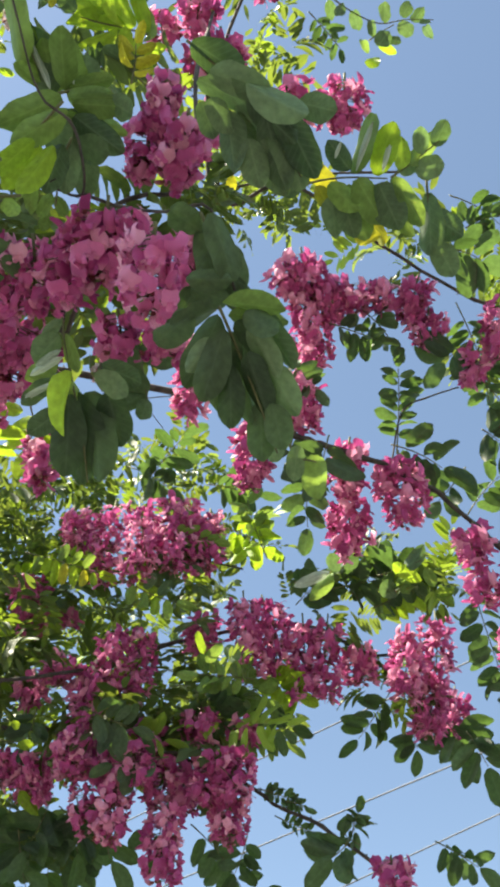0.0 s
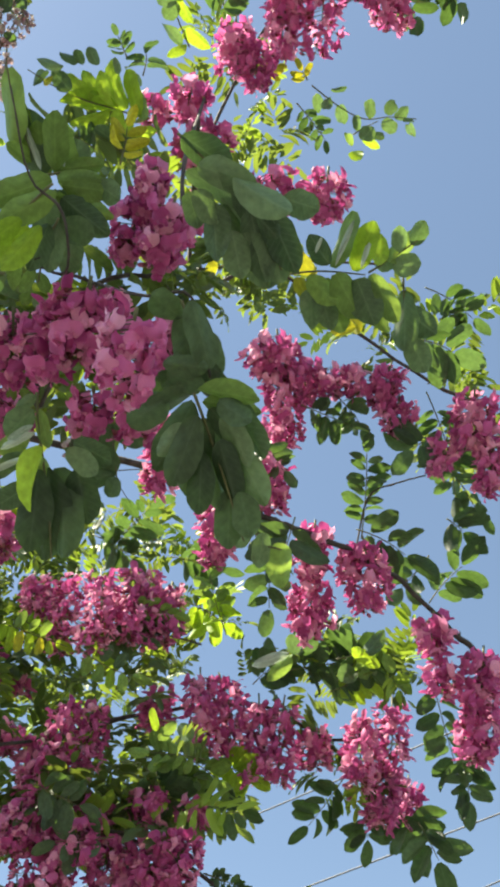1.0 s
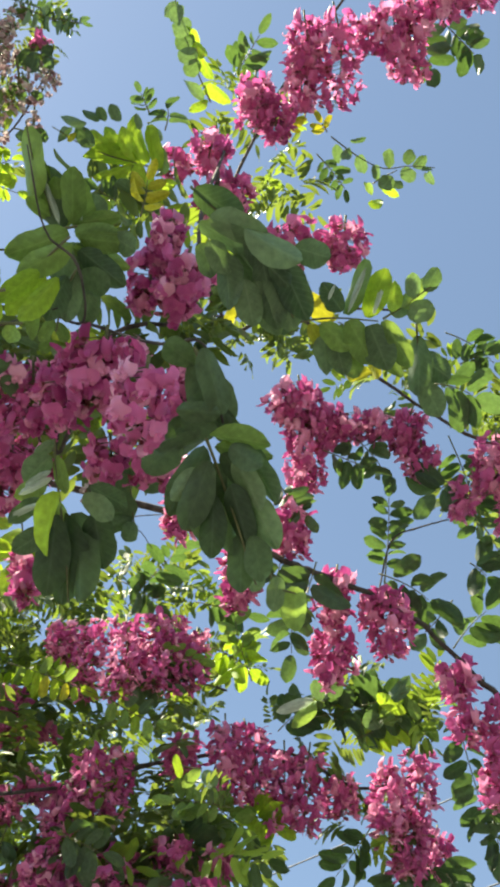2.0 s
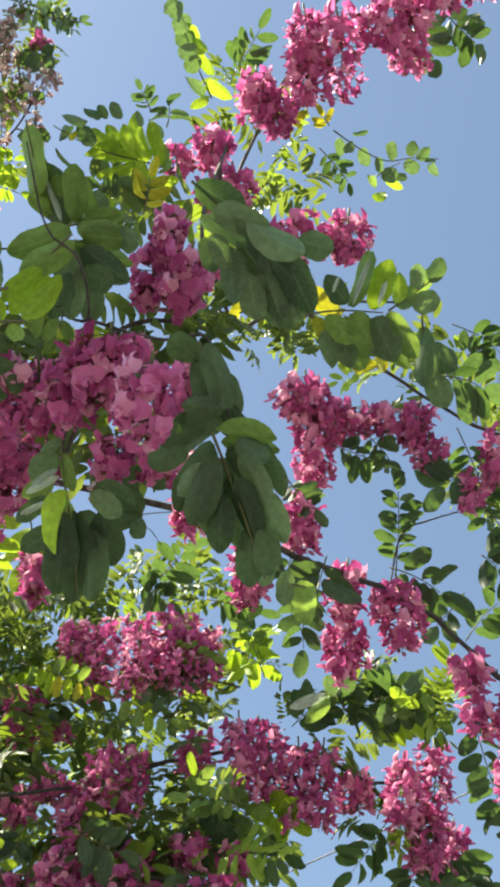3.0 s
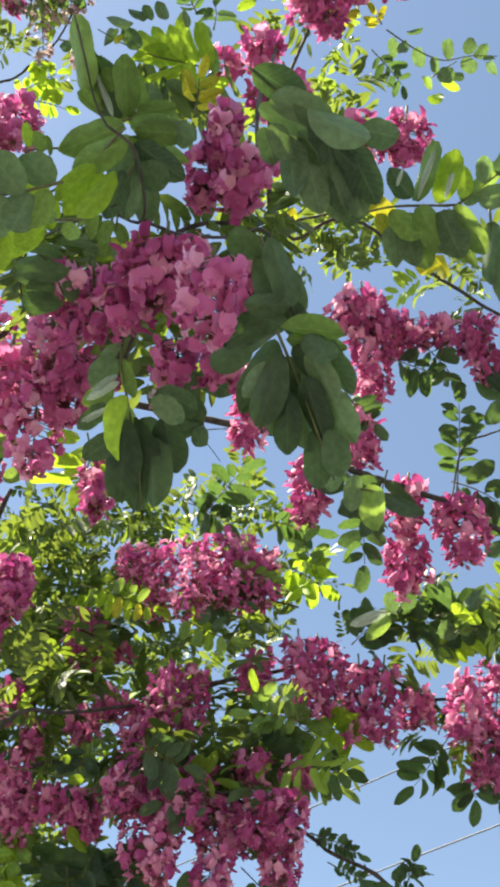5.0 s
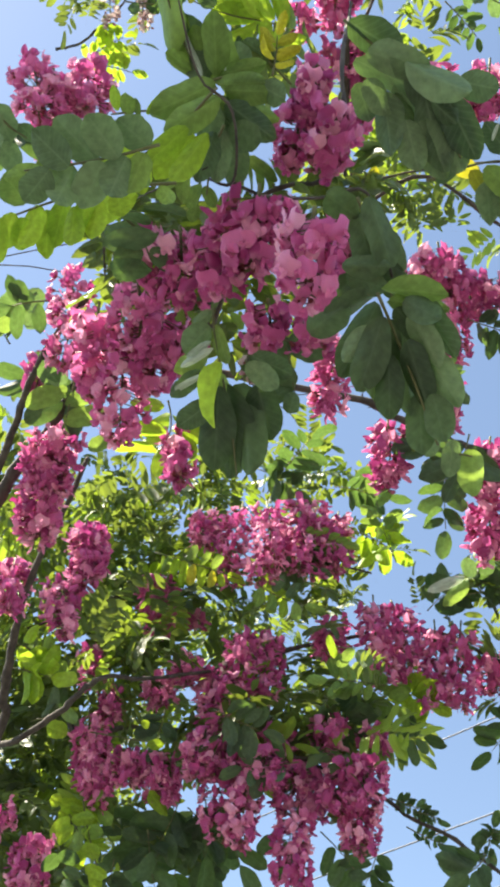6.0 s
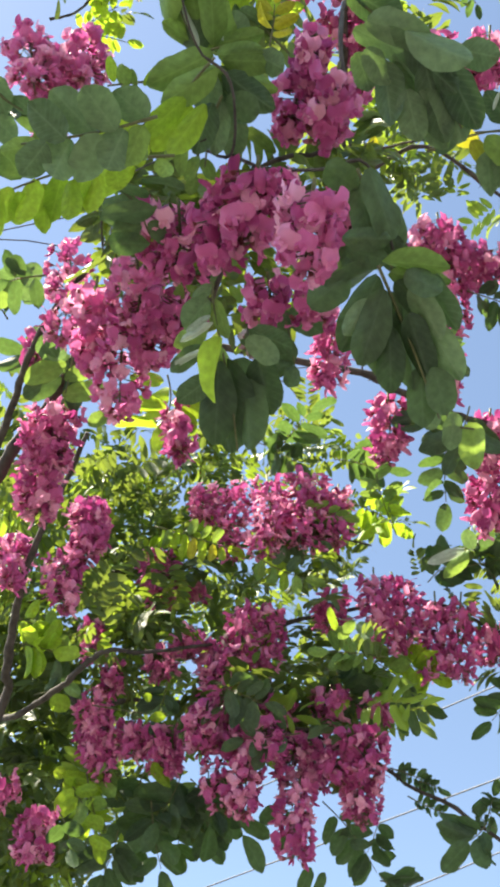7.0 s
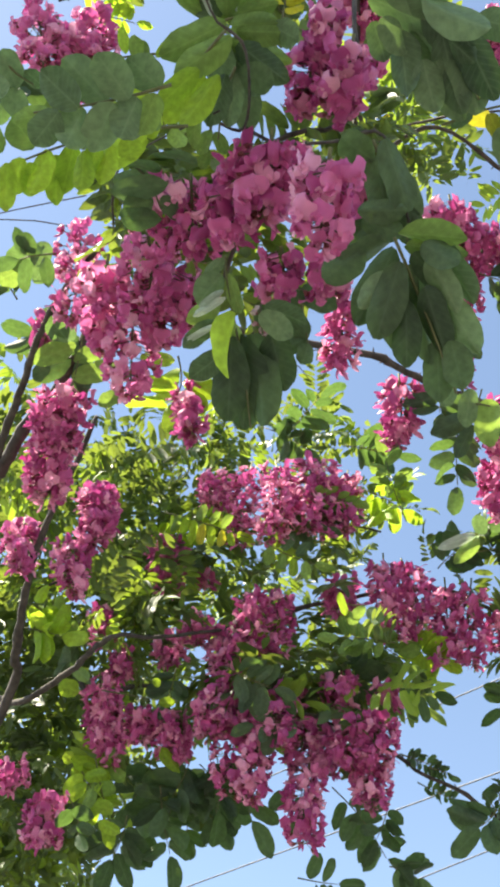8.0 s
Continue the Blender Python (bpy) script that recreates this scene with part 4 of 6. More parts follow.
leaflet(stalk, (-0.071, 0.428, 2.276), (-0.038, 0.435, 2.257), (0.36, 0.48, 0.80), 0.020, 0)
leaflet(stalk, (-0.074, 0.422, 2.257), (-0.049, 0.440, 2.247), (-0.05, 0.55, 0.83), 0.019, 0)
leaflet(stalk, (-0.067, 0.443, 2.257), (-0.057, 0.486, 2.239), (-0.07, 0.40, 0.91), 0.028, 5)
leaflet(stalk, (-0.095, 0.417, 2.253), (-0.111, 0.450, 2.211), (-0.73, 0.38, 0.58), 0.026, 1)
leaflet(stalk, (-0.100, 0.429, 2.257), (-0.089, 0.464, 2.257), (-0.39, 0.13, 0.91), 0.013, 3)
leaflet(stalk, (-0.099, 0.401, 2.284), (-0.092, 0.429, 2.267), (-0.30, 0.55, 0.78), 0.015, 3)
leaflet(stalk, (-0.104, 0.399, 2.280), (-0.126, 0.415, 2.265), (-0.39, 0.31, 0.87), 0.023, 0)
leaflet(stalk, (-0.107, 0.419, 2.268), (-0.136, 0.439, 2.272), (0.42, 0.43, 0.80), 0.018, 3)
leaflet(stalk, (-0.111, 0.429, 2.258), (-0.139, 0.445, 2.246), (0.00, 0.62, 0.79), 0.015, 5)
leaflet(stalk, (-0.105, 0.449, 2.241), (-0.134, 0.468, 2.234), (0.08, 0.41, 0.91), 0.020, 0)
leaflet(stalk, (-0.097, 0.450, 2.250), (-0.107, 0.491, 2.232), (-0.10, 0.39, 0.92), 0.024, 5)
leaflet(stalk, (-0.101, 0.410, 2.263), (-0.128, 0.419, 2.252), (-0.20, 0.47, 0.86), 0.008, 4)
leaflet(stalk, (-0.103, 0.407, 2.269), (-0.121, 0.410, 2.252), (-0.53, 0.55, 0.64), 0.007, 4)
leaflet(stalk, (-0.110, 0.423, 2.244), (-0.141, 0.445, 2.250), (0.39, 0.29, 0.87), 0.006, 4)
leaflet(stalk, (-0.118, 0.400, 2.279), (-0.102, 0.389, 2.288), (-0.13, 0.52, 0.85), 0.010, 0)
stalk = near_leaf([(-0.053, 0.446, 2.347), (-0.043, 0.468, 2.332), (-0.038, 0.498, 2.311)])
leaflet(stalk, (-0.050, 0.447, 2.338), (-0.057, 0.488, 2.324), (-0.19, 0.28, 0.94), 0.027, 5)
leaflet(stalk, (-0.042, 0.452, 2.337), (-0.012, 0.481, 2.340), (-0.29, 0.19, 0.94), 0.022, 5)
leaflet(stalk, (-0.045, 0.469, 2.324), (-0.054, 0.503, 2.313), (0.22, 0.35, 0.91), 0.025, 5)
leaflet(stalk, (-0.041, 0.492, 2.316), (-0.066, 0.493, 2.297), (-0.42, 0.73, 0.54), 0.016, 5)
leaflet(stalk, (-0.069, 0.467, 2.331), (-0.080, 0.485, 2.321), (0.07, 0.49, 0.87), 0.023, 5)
leaflet(stalk, (-0.038, 0.492, 2.308), (-0.043, 0.501, 2.290), (-0.41, 0.77, 0.49), 0.016, 5)
stalk = near_leaf([(-0.243, 0.599, 2.448), (-0.246, 0.623, 2.428), (-0.250, 0.641, 2.412)])
leaflet(stalk, (-0.222, 0.599, 2.440), (-0.185, 0.606, 2.439), (-0.10, 0.66, 0.74), 0.019, 1)
leaflet(stalk, (-0.233, 0.622, 2.425), (-0.191, 0.639, 2.441), (-0.45, 0.27, 0.85), 0.021, 1)
leaflet(stalk, (-0.240, 0.637, 2.407), (-0.201, 0.650, 2.426), (-0.40, -0.12, 0.91), 0.021, 1)
leaflet(stalk, (-0.248, 0.611, 2.433), (-0.272, 0.607, 2.444), (0.12, 0.81, 0.57), 0.018, 3)
leaflet(stalk, (-0.249, 0.632, 2.420), (-0.271, 0.644, 2.416), (0.09, 0.44, 0.89), 0.019, 3)
stalk = near_leaf([(-0.186, 0.351, 2.389), (-0.172, 0.366, 2.385), (-0.163, 0.389, 2.374)])
leaflet(stalk, (-0.204, 0.372, 2.374), (-0.154, 0.366, 2.374), (-0.01, -0.08, 1.00), 0.023, 5)
leaflet(stalk, (-0.194, 0.381, 2.365), (-0.170, 0.383, 2.378), (-0.42, 0.51, 0.75), 0.020, 5)
leaflet(stalk, (-0.194, 0.381, 2.348), (-0.169, 0.399, 2.374), (-0.78, 0.31, 0.55), 0.020, 5)
leaflet(stalk, (-0.167, 0.349, 2.397), (-0.127, 0.348, 2.384), (0.24, -0.56, 0.80), 0.018, 5)
leaflet(stalk, (-0.190, 0.347, 2.381), (-0.159, 0.355, 2.383), (0.08, -0.47, 0.88), 0.016, 5)
leaflet(stalk, (-0.162, 0.379, 2.377), (-0.144, 0.401, 2.374), (-0.17, 0.23, 0.96), 0.016, 5)
stalk = near_leaf([(-0.120, 0.229, 2.251), (-0.151, 0.233, 2.244), (-0.183, 0.234, 2.236), (-0.212, 0.233, 2.228)])
leaflet(stalk, (-0.148, 0.232, 2.239), (-0.165, 0.200, 2.240), (-0.20, 0.14, 0.97), 0.024, 0)
leaflet(stalk, (-0.164, 0.235, 2.242), (-0.192, 0.208, 2.258), (0.01, 0.50, 0.86), 0.025, 0)
leaflet(stalk, (-0.180, 0.230, 2.225), (-0.205, 0.212, 2.244), (0.26, 0.50, 0.83), 0.023, 0)
leaflet(stalk, (-0.129, 0.234, 2.258), (-0.148, 0.210, 2.256), (-0.10, 0.01, 0.99), 0.024, 0)
leaflet(stalk, (-0.143, 0.233, 2.243), (-0.156, 0.254, 2.224), (-0.23, 0.54, 0.81), 0.024, 0)
leaflet(stalk, (-0.159, 0.233, 2.237), (-0.178, 0.264, 2.231), (-0.28, 0.01, 0.96), 0.025, 0)
leaflet(stalk, (-0.180, 0.237, 2.240), (-0.194, 0.254, 2.217), (-0.53, 0.51, 0.68), 0.024, 0)
leaflet(stalk, (-0.194, 0.232, 2.226), (-0.213, 0.250, 2.216), (-0.09, 0.41, 0.91), 0.021, 0)
leaflet(stalk, (-0.130, 0.231, 2.243), (-0.143, 0.255, 2.233), (0.01, 0.39, 0.92), 0.019, 3)
leaflet(stalk, (-0.143, 0.226, 2.285), (-0.144, 0.245, 2.289), (-0.06, -0.19, 0.98), 0.021, 0)
leaflet(stalk, (-0.202, 0.237, 2.237), (-0.228, 0.241, 2.233), (-0.02, 0.65, 0.76), 0.020, 3)
# the lime tone here stands for sun shining through the leaf
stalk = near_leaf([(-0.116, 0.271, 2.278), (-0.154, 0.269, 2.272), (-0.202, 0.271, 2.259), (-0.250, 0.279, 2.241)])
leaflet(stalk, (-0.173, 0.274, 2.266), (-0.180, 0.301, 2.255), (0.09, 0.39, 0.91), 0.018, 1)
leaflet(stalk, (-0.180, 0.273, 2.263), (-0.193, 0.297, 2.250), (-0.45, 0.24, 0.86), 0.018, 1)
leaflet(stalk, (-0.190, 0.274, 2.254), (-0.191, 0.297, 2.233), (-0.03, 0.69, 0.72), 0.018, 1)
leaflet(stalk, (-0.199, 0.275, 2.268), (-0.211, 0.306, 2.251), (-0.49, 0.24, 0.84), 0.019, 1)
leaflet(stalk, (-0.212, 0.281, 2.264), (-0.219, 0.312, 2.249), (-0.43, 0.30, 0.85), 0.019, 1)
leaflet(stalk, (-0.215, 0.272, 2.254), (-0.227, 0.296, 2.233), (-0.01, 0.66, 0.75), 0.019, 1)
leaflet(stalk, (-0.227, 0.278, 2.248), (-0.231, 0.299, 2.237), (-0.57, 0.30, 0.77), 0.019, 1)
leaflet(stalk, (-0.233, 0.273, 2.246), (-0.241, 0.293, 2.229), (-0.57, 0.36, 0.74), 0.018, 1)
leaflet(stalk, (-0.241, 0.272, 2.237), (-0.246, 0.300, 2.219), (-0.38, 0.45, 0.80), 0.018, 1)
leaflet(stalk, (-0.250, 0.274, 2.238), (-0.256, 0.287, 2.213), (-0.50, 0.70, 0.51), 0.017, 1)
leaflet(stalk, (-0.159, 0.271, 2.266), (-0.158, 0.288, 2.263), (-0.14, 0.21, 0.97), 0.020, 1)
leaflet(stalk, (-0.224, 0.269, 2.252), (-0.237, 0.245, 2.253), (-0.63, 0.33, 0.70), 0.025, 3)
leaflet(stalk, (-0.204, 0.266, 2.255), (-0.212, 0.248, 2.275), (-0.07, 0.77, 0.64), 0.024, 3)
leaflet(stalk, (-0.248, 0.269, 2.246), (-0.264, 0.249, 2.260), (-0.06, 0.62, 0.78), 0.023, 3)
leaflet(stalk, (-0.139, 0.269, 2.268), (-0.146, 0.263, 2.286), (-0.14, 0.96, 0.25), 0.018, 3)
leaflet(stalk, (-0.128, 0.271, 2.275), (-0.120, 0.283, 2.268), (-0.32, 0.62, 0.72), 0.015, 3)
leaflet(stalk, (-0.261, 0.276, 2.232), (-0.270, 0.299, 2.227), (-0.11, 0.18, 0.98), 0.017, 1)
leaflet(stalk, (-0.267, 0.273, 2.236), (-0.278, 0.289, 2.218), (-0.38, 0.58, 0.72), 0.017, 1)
stalk = near_leaf([(-0.157, 0.376, 2.400), (-0.172, 0.381, 2.395), (-0.187, 0.385, 2.390)])
leaflet(stalk, (-0.204, 0.368, 2.388), (-0.173, 0.373, 2.406), (-0.47, 0.65, 0.60), 0.018, 5)
leaflet(stalk, (-0.190, 0.391, 2.400), (-0.167, 0.405, 2.421), (-0.71, 0.06, 0.70), 0.032, 5)
stalk = near_leaf([(-0.333, 0.518, 2.548), (-0.349, 0.526, 2.538), (-0.379, 0.530, 2.524)])
leaflet(stalk, (-0.326, 0.515, 2.544), (-0.341, 0.534, 2.527), (-0.04, 0.65, 0.76), 0.023, 0)
leaflet(stalk, (-0.340, 0.516, 2.542), (-0.367, 0.529, 2.521), (-0.53, 0.23, 0.82), 0.028, 0)
leaflet(stalk, (-0.347, 0.531, 2.523), (-0.381, 0.540, 2.508), (-0.27, 0.43, 0.86), 0.029, 3)
leaflet(stalk, (-0.330, 0.536, 2.529), (-0.348, 0.557, 2.528), (0.03, 0.07, 1.00), 0.019, 0)
stalk = near_leaf([(-0.296, 0.272, 2.445), (-0.284, 0.288, 2.442), (-0.271, 0.299, 2.442)])
leaflet(stalk, (-0.293, 0.267, 2.440), (-0.287, 0.300, 2.446), (-0.23, -0.15, 0.96), 0.024, 0)
leaflet(stalk, (-0.294, 0.298, 2.430), (-0.284, 0.327, 2.444), (-0.70, -0.09, 0.71), 0.022, 0)
leaflet(stalk, (-0.305, 0.286, 2.427), (-0.290, 0.298, 2.418), (-0.07, 0.64, 0.76), 0.021, 0)
leaflet(stalk, (-0.275, 0.285, 2.439), (-0.268, 0.306, 2.457), (-0.72, -0.32, 0.61), 0.014, 0)
stalk = near_leaf([(0.212, 0.413, 3.239), (0.258, 0.440, 3.225), (0.301, 0.455, 3.214), (0.342, 0.448, 3.209), (0.385, 0.447, 3.202)])
leaflet(stalk, (0.221, 0.425, 3.237), (0.231, 0.461, 3.257), (-0.29, -0.41, 0.86), 0.017, 0)
leaflet(stalk, (0.243, 0.428, 3.233), (0.232, 0.442, 3.200), (-0.06, 0.91, 0.40), 0.017, 0)
leaflet(stalk, (0.258, 0.436, 3.219), (0.274, 0.477, 3.243), (-0.27, -0.41, 0.87), 0.020, 0)
leaflet(stalk, (0.243, 0.413, 3.224), (0.269, 0.420, 3.249), (-0.50, 0.82, 0.28), 0.011, 0)
leaflet(stalk, (0.310, 0.454, 3.213), (0.303, 0.419, 3.199), (0.32, -0.42, 0.85), 0.019, 0)
leaflet(stalk, (0.286, 0.447, 3.207), (0.294, 0.476, 3.220), (-0.34, -0.29, 0.89), 0.015, 0)
leaflet(stalk, (0.336, 0.445, 3.212), (0.344, 0.416, 3.192), (0.57, -0.34, 0.75), 0.020, 0)
leaflet(stalk, (0.353, 0.451, 3.207), (0.371, 0.438, 3.226), (-0.10, 0.76, 0.65), 0.018, 0)
leaflet(stalk, (0.329, 0.450, 3.199), (0.351, 0.464, 3.187), (0.17, 0.46, 0.87), 0.022, 0)
leaflet(stalk, (0.363, 0.452, 3.203), (0.379, 0.441, 3.182), (0.55, -0.52, 0.66), 0.010, 0)
leaflet(stalk, (0.370, 0.453, 3.192), (0.387, 0.479, 3.223), (-0.41, -0.57, 0.72), 0.014, 0)
stalk = near_leaf([(0.285, 0.480, 3.208), (0.302, 0.468, 3.209), (0.324, 0.456, 3.210)])
leaflet(stalk, (0.315, 0.463, 3.201), (0.296, 0.475, 3.174), (-0.22, 0.83, 0.51), 0.026, 0)
leaflet(stalk, (0.302, 0.484, 3.202), (0.332, 0.504, 3.222), (-0.50, -0.10, 0.86), 0.017, 1)
leaflet(stalk, (0.279, 0.509, 3.194), (0.305, 0.504, 3.178), (0.50, 0.47, 0.73), 0.020, 1)
leaflet(stalk, (0.273, 0.477, 3.205), (0.288, 0.503, 3.227), (-0.11, -0.61, 0.79), 0.014, 3)
leaflet(stalk, (0.311, 0.475, 3.201), (0.331, 0.471, 3.179), (0.68, 0.54, 0.50), 0.014, 0)
stalk = near_leaf([(0.013, 0.334, 3.133), (-0.007, 0.294, 3.143), (-0.030, 0.240, 3.155), (-0.044, 0.187, 3.165)])
leaflet(stalk, (-0.030, 0.202, 3.155), (-0.048, 0.221, 3.132), (-0.52, 0.43, 0.74), 0.021, 0)
leaflet(stalk, (-0.020, 0.221, 3.156), (-0.043, 0.238, 3.130), (-0.46, 0.51, 0.73), 0.024, 0)
leaflet(stalk, (-0.015, 0.242, 3.155), (-0.039, 0.261, 3.145), (0.04, 0.51, 0.86), 0.027, 0)
leaflet(stalk, (-0.011, 0.257, 3.138), (-0.033, 0.275, 3.123), (-0.01, 0.62, 0.78), 0.027, 0)
leaflet(stalk, (-0.006, 0.272, 3.132), (-0.025, 0.294, 3.128), (-0.04, 0.13, 0.99), 0.024, 0)
leaflet(stalk, (-0.022, 0.228, 3.142), (-0.008, 0.263, 3.178), (-0.14, -0.68, 0.72), 0.017, 1)
leaflet(stalk, (-0.015, 0.250, 3.152), (0.006, 0.270, 3.121), (0.30, 0.70, 0.65), 0.018, 1)
leaflet(stalk, (-0.005, 0.269, 3.139), (0.013, 0.301, 3.132), (-0.33, 0.38, 0.87), 0.021, 1)
leaflet(stalk, (-0.027, 0.303, 3.135), (0.001, 0.336, 3.158), (0.20, -0.67, 0.72), 0.020, 0)
leaflet(stalk, (0.006, 0.308, 3.131), (0.037, 0.336, 3.145), (-0.52, 0.17, 0.83), 0.025, 1)
leaflet(stalk, (0.009, 0.331, 3.124), (-0.018, 0.353, 3.152), (0.71, -0.03, 0.71), 0.017, 1)
leaflet(stalk, (-0.037, 0.200, 3.162), (-0.061, 0.222, 3.181), (0.56, -0.13, 0.82), 0.017, 0)
leaflet(stalk, (-0.040, 0.186, 3.162), (-0.058, 0.180, 3.149), (-0.65, 0.22, 0.73), 0.019, 0)
stalk = near_leaf([(-0.041, 0.354, 2.871), (-0.077, 0.343, 2.872), (-0.112, 0.335, 2.872), (-0.150, 0.320, 2.872), (-0.186, 0.299, 2.873)])
leaflet(stalk, (-0.049, 0.347, 2.864), (-0.066, 0.299, 2.896), (0.65, 0.26, 0.71), 0.031, 1)
leaflet(stalk, (-0.064, 0.341, 2.867), (-0.089, 0.299, 2.908), (-0.51, 0.74, 0.44), 0.031, 1)
leaflet(stalk, (-0.079, 0.338, 2.868), (-0.099, 0.297, 2.874), (-0.56, 0.40, 0.73), 0.025, 1)
leaflet(stalk, (-0.072, 0.343, 2.870), (-0.144, 0.329, 2.883), (0.24, -0.45, 0.86), 0.037, 1)
leaflet(stalk, (-0.084, 0.342, 2.868), (-0.128, 0.371, 2.875), (0.48, 0.59, 0.65), 0.024, 1)
leaflet(stalk, (-0.107, 0.332, 2.871), (-0.145, 0.310, 2.889), (0.44, -0.00, 0.90), 0.024, 1)
leaflet(stalk, (-0.099, 0.326, 2.870), (-0.119, 0.300, 2.888), (-0.12, 0.64, 0.76), 0.017, 1)
leaflet(stalk, (-0.041, 0.350, 2.858), (-0.051, 0.327, 2.899), (0.33, 0.78, 0.53), 0.017, 3)
leaflet(stalk, (-0.133, 0.320, 2.866), (-0.156, 0.301, 2.876), (-0.16, 0.61, 0.78), 0.021, 0)
leaflet(stalk, (-0.141, 0.291, 2.868), (-0.173, 0.285, 2.858), (-0.29, 0.90, 0.31), 0.018, 0)
leaflet(stalk, (-0.123, 0.287, 2.879), (-0.147, 0.279, 2.869), (-0.45, 0.74, 0.50), 0.014, 0)
leaflet(stalk, (-0.099, 0.291, 2.879), (-0.112, 0.273, 2.888), (-0.26, 0.58, 0.77), 0.015, 0)
leaflet(stalk, (-0.117, 0.291, 2.879), (-0.127, 0.272, 2.875), (-0.23, -0.09, 0.97), 0.012, 0)
leaflet(stalk, (-0.163, 0.297, 2.865), (-0.179, 0.319, 2.892), (0.42, -0.56, 0.71), 0.012, 0)
leaflet(stalk, (-0.155, 0.303, 2.864), (-0.164, 0.311, 2.850), (-0.44, 0.65, 0.62), 0.009, 2)
leaflet(stalk, (-0.073, 0.301, 2.880), (-0.079, 0.286, 2.893), (0.05, 0.63, 0.78), 0.009, 0)
leaflet(stalk, (-0.048, 0.315, 2.880), (-0.060, 0.309, 2.912), (0.32, 0.90, 0.29), 0.014, 0)
stalk = near_leaf([(-0.042, 0.394, 2.792), (-0.062, 0.375, 2.798), (-0.079, 0.354, 2.804), (-0.096, 0.342, 2.807)])
leaflet(stalk, (-0.072, 0.357, 2.793), (-0.097, 0.339, 2.795), (-0.02, 0.12, 0.99), 0.018, 0)
leaflet(stalk, (-0.056, 0.366, 2.801), (-0.072, 0.339, 2.806), (-0.34, 0.36, 0.87), 0.020, 0)
leaflet(stalk, (-0.045, 0.381, 2.797), (-0.056, 0.351, 2.784), (-0.36, -0.24, 0.90), 0.016, 0)
leaflet(stalk, (-0.107, 0.380, 2.788), (-0.120, 0.356, 2.782), (-0.29, -0.08, 0.95), 0.018, 1)
leaflet(stalk, (-0.080, 0.391, 2.781), (-0.096, 0.388, 2.808), (0.48, 0.79, 0.38), 0.012, 0)
stalk = near_leaf([(-0.319, 0.660, 2.584), (-0.327, 0.687, 2.563), (-0.336, 0.713, 2.540)])
leaflet(stalk, (-0.377, 0.677, 2.540), (-0.333, 0.676, 2.574), (-0.56, 0.39, 0.73), 0.030, 3)
leaflet(stalk, (-0.333, 0.691, 2.558), (-0.291, 0.676, 2.566), (-0.07, 0.34, 0.94), 0.024, 3)
leaflet(stalk, (-0.336, 0.704, 2.545), (-0.293, 0.710, 2.562), (-0.36, 0.62, 0.69), 0.024, 3)
leaflet(stalk, (-0.339, 0.666, 2.570), (-0.355, 0.630, 2.568), (-0.57, 0.21, 0.79), 0.028, 0)
leaflet(stalk, (-0.350, 0.657, 2.565), (-0.333, 0.658, 2.589), (-0.61, 0.68, 0.41), 0.028, 0)
stalk = near_leaf([(-0.551, 1.257, 2.646), (-0.501, 1.283, 2.638), (-0.451, 1.306, 2.631)])
leaflet(stalk, (-0.529, 1.257, 2.634), (-0.543, 1.311, 2.633), (0.16, 0.06, 0.99), 0.023, 1)
leaflet(stalk, (-0.519, 1.272, 2.641), (-0.512, 1.289, 2.604), (-0.40, 0.86, 0.31), 0.024, 1)
leaflet(stalk, (-0.502, 1.275, 2.636), (-0.499, 1.303, 2.607), (-0.02, 0.72, 0.70), 0.025, 1)
leaflet(stalk, (-0.487, 1.286, 2.637), (-0.482, 1.312, 2.611), (-0.32, 0.69, 0.65), 0.024, 3)
leaflet(stalk, (-0.469, 1.288, 2.629), (-0.465, 1.322, 2.614), (-0.54, 0.39, 0.75), 0.022, 3)
leaflet(stalk, (-0.527, 1.264, 2.647), (-0.523, 1.276, 2.689), (-0.60, 0.79, -0.16), 0.020, 1)
leaflet(stalk, (-0.492, 1.268, 2.632), (-0.481, 1.251, 2.652), (-0.10, 0.74, 0.66), 0.020, 3)
stalk = near_leaf([(-0.420, 1.407, 2.440), (-0.408, 1.435, 2.396), (-0.388, 1.467, 2.345)])
leaflet(stalk, (-0.454, 1.393, 2.427), (-0.427, 1.442, 2.448), (-0.89, 0.44, 0.13), 0.026, 1)
leaflet(stalk, (-0.433, 1.408, 2.406), (-0.397, 1.410, 2.414), (-0.14, 0.87, 0.47), 0.025, 1)
leaflet(stalk, (-0.418, 1.433, 2.400), (-0.386, 1.435, 2.401), (-0.09, 0.72, 0.69), 0.024, 3)
leaflet(stalk, (-0.417, 1.431, 2.370), (-0.379, 1.425, 2.362), (0.24, 0.70, 0.68), 0.027, 1)
leaflet(stalk, (-0.409, 1.450, 2.354), (-0.376, 1.464, 2.340), (-0.29, 0.92, 0.26), 0.024, 1)
leaflet(stalk, (-0.452, 1.384, 2.437), (-0.472, 1.407, 2.430), (0.27, 0.48, 0.83), 0.019, 1)
stalk = near_leaf([(-0.410, 1.334, 2.520), (-0.355, 1.350, 2.519), (-0.301, 1.363, 2.517)])
leaflet(stalk, (-0.476, 1.315, 2.517), (-0.447, 1.333, 2.518), (-0.42, 0.62, 0.66), 0.033, 1)
leaflet(stalk, (-0.319, 1.364, 2.513), (-0.290, 1.346, 2.505), (0.49, 0.48, 0.73), 0.018, 1)
leaflet(stalk, (-0.327, 1.340, 2.545), (-0.318, 1.350, 2.538), (-0.08, 0.60, 0.79), 0.016, 1)
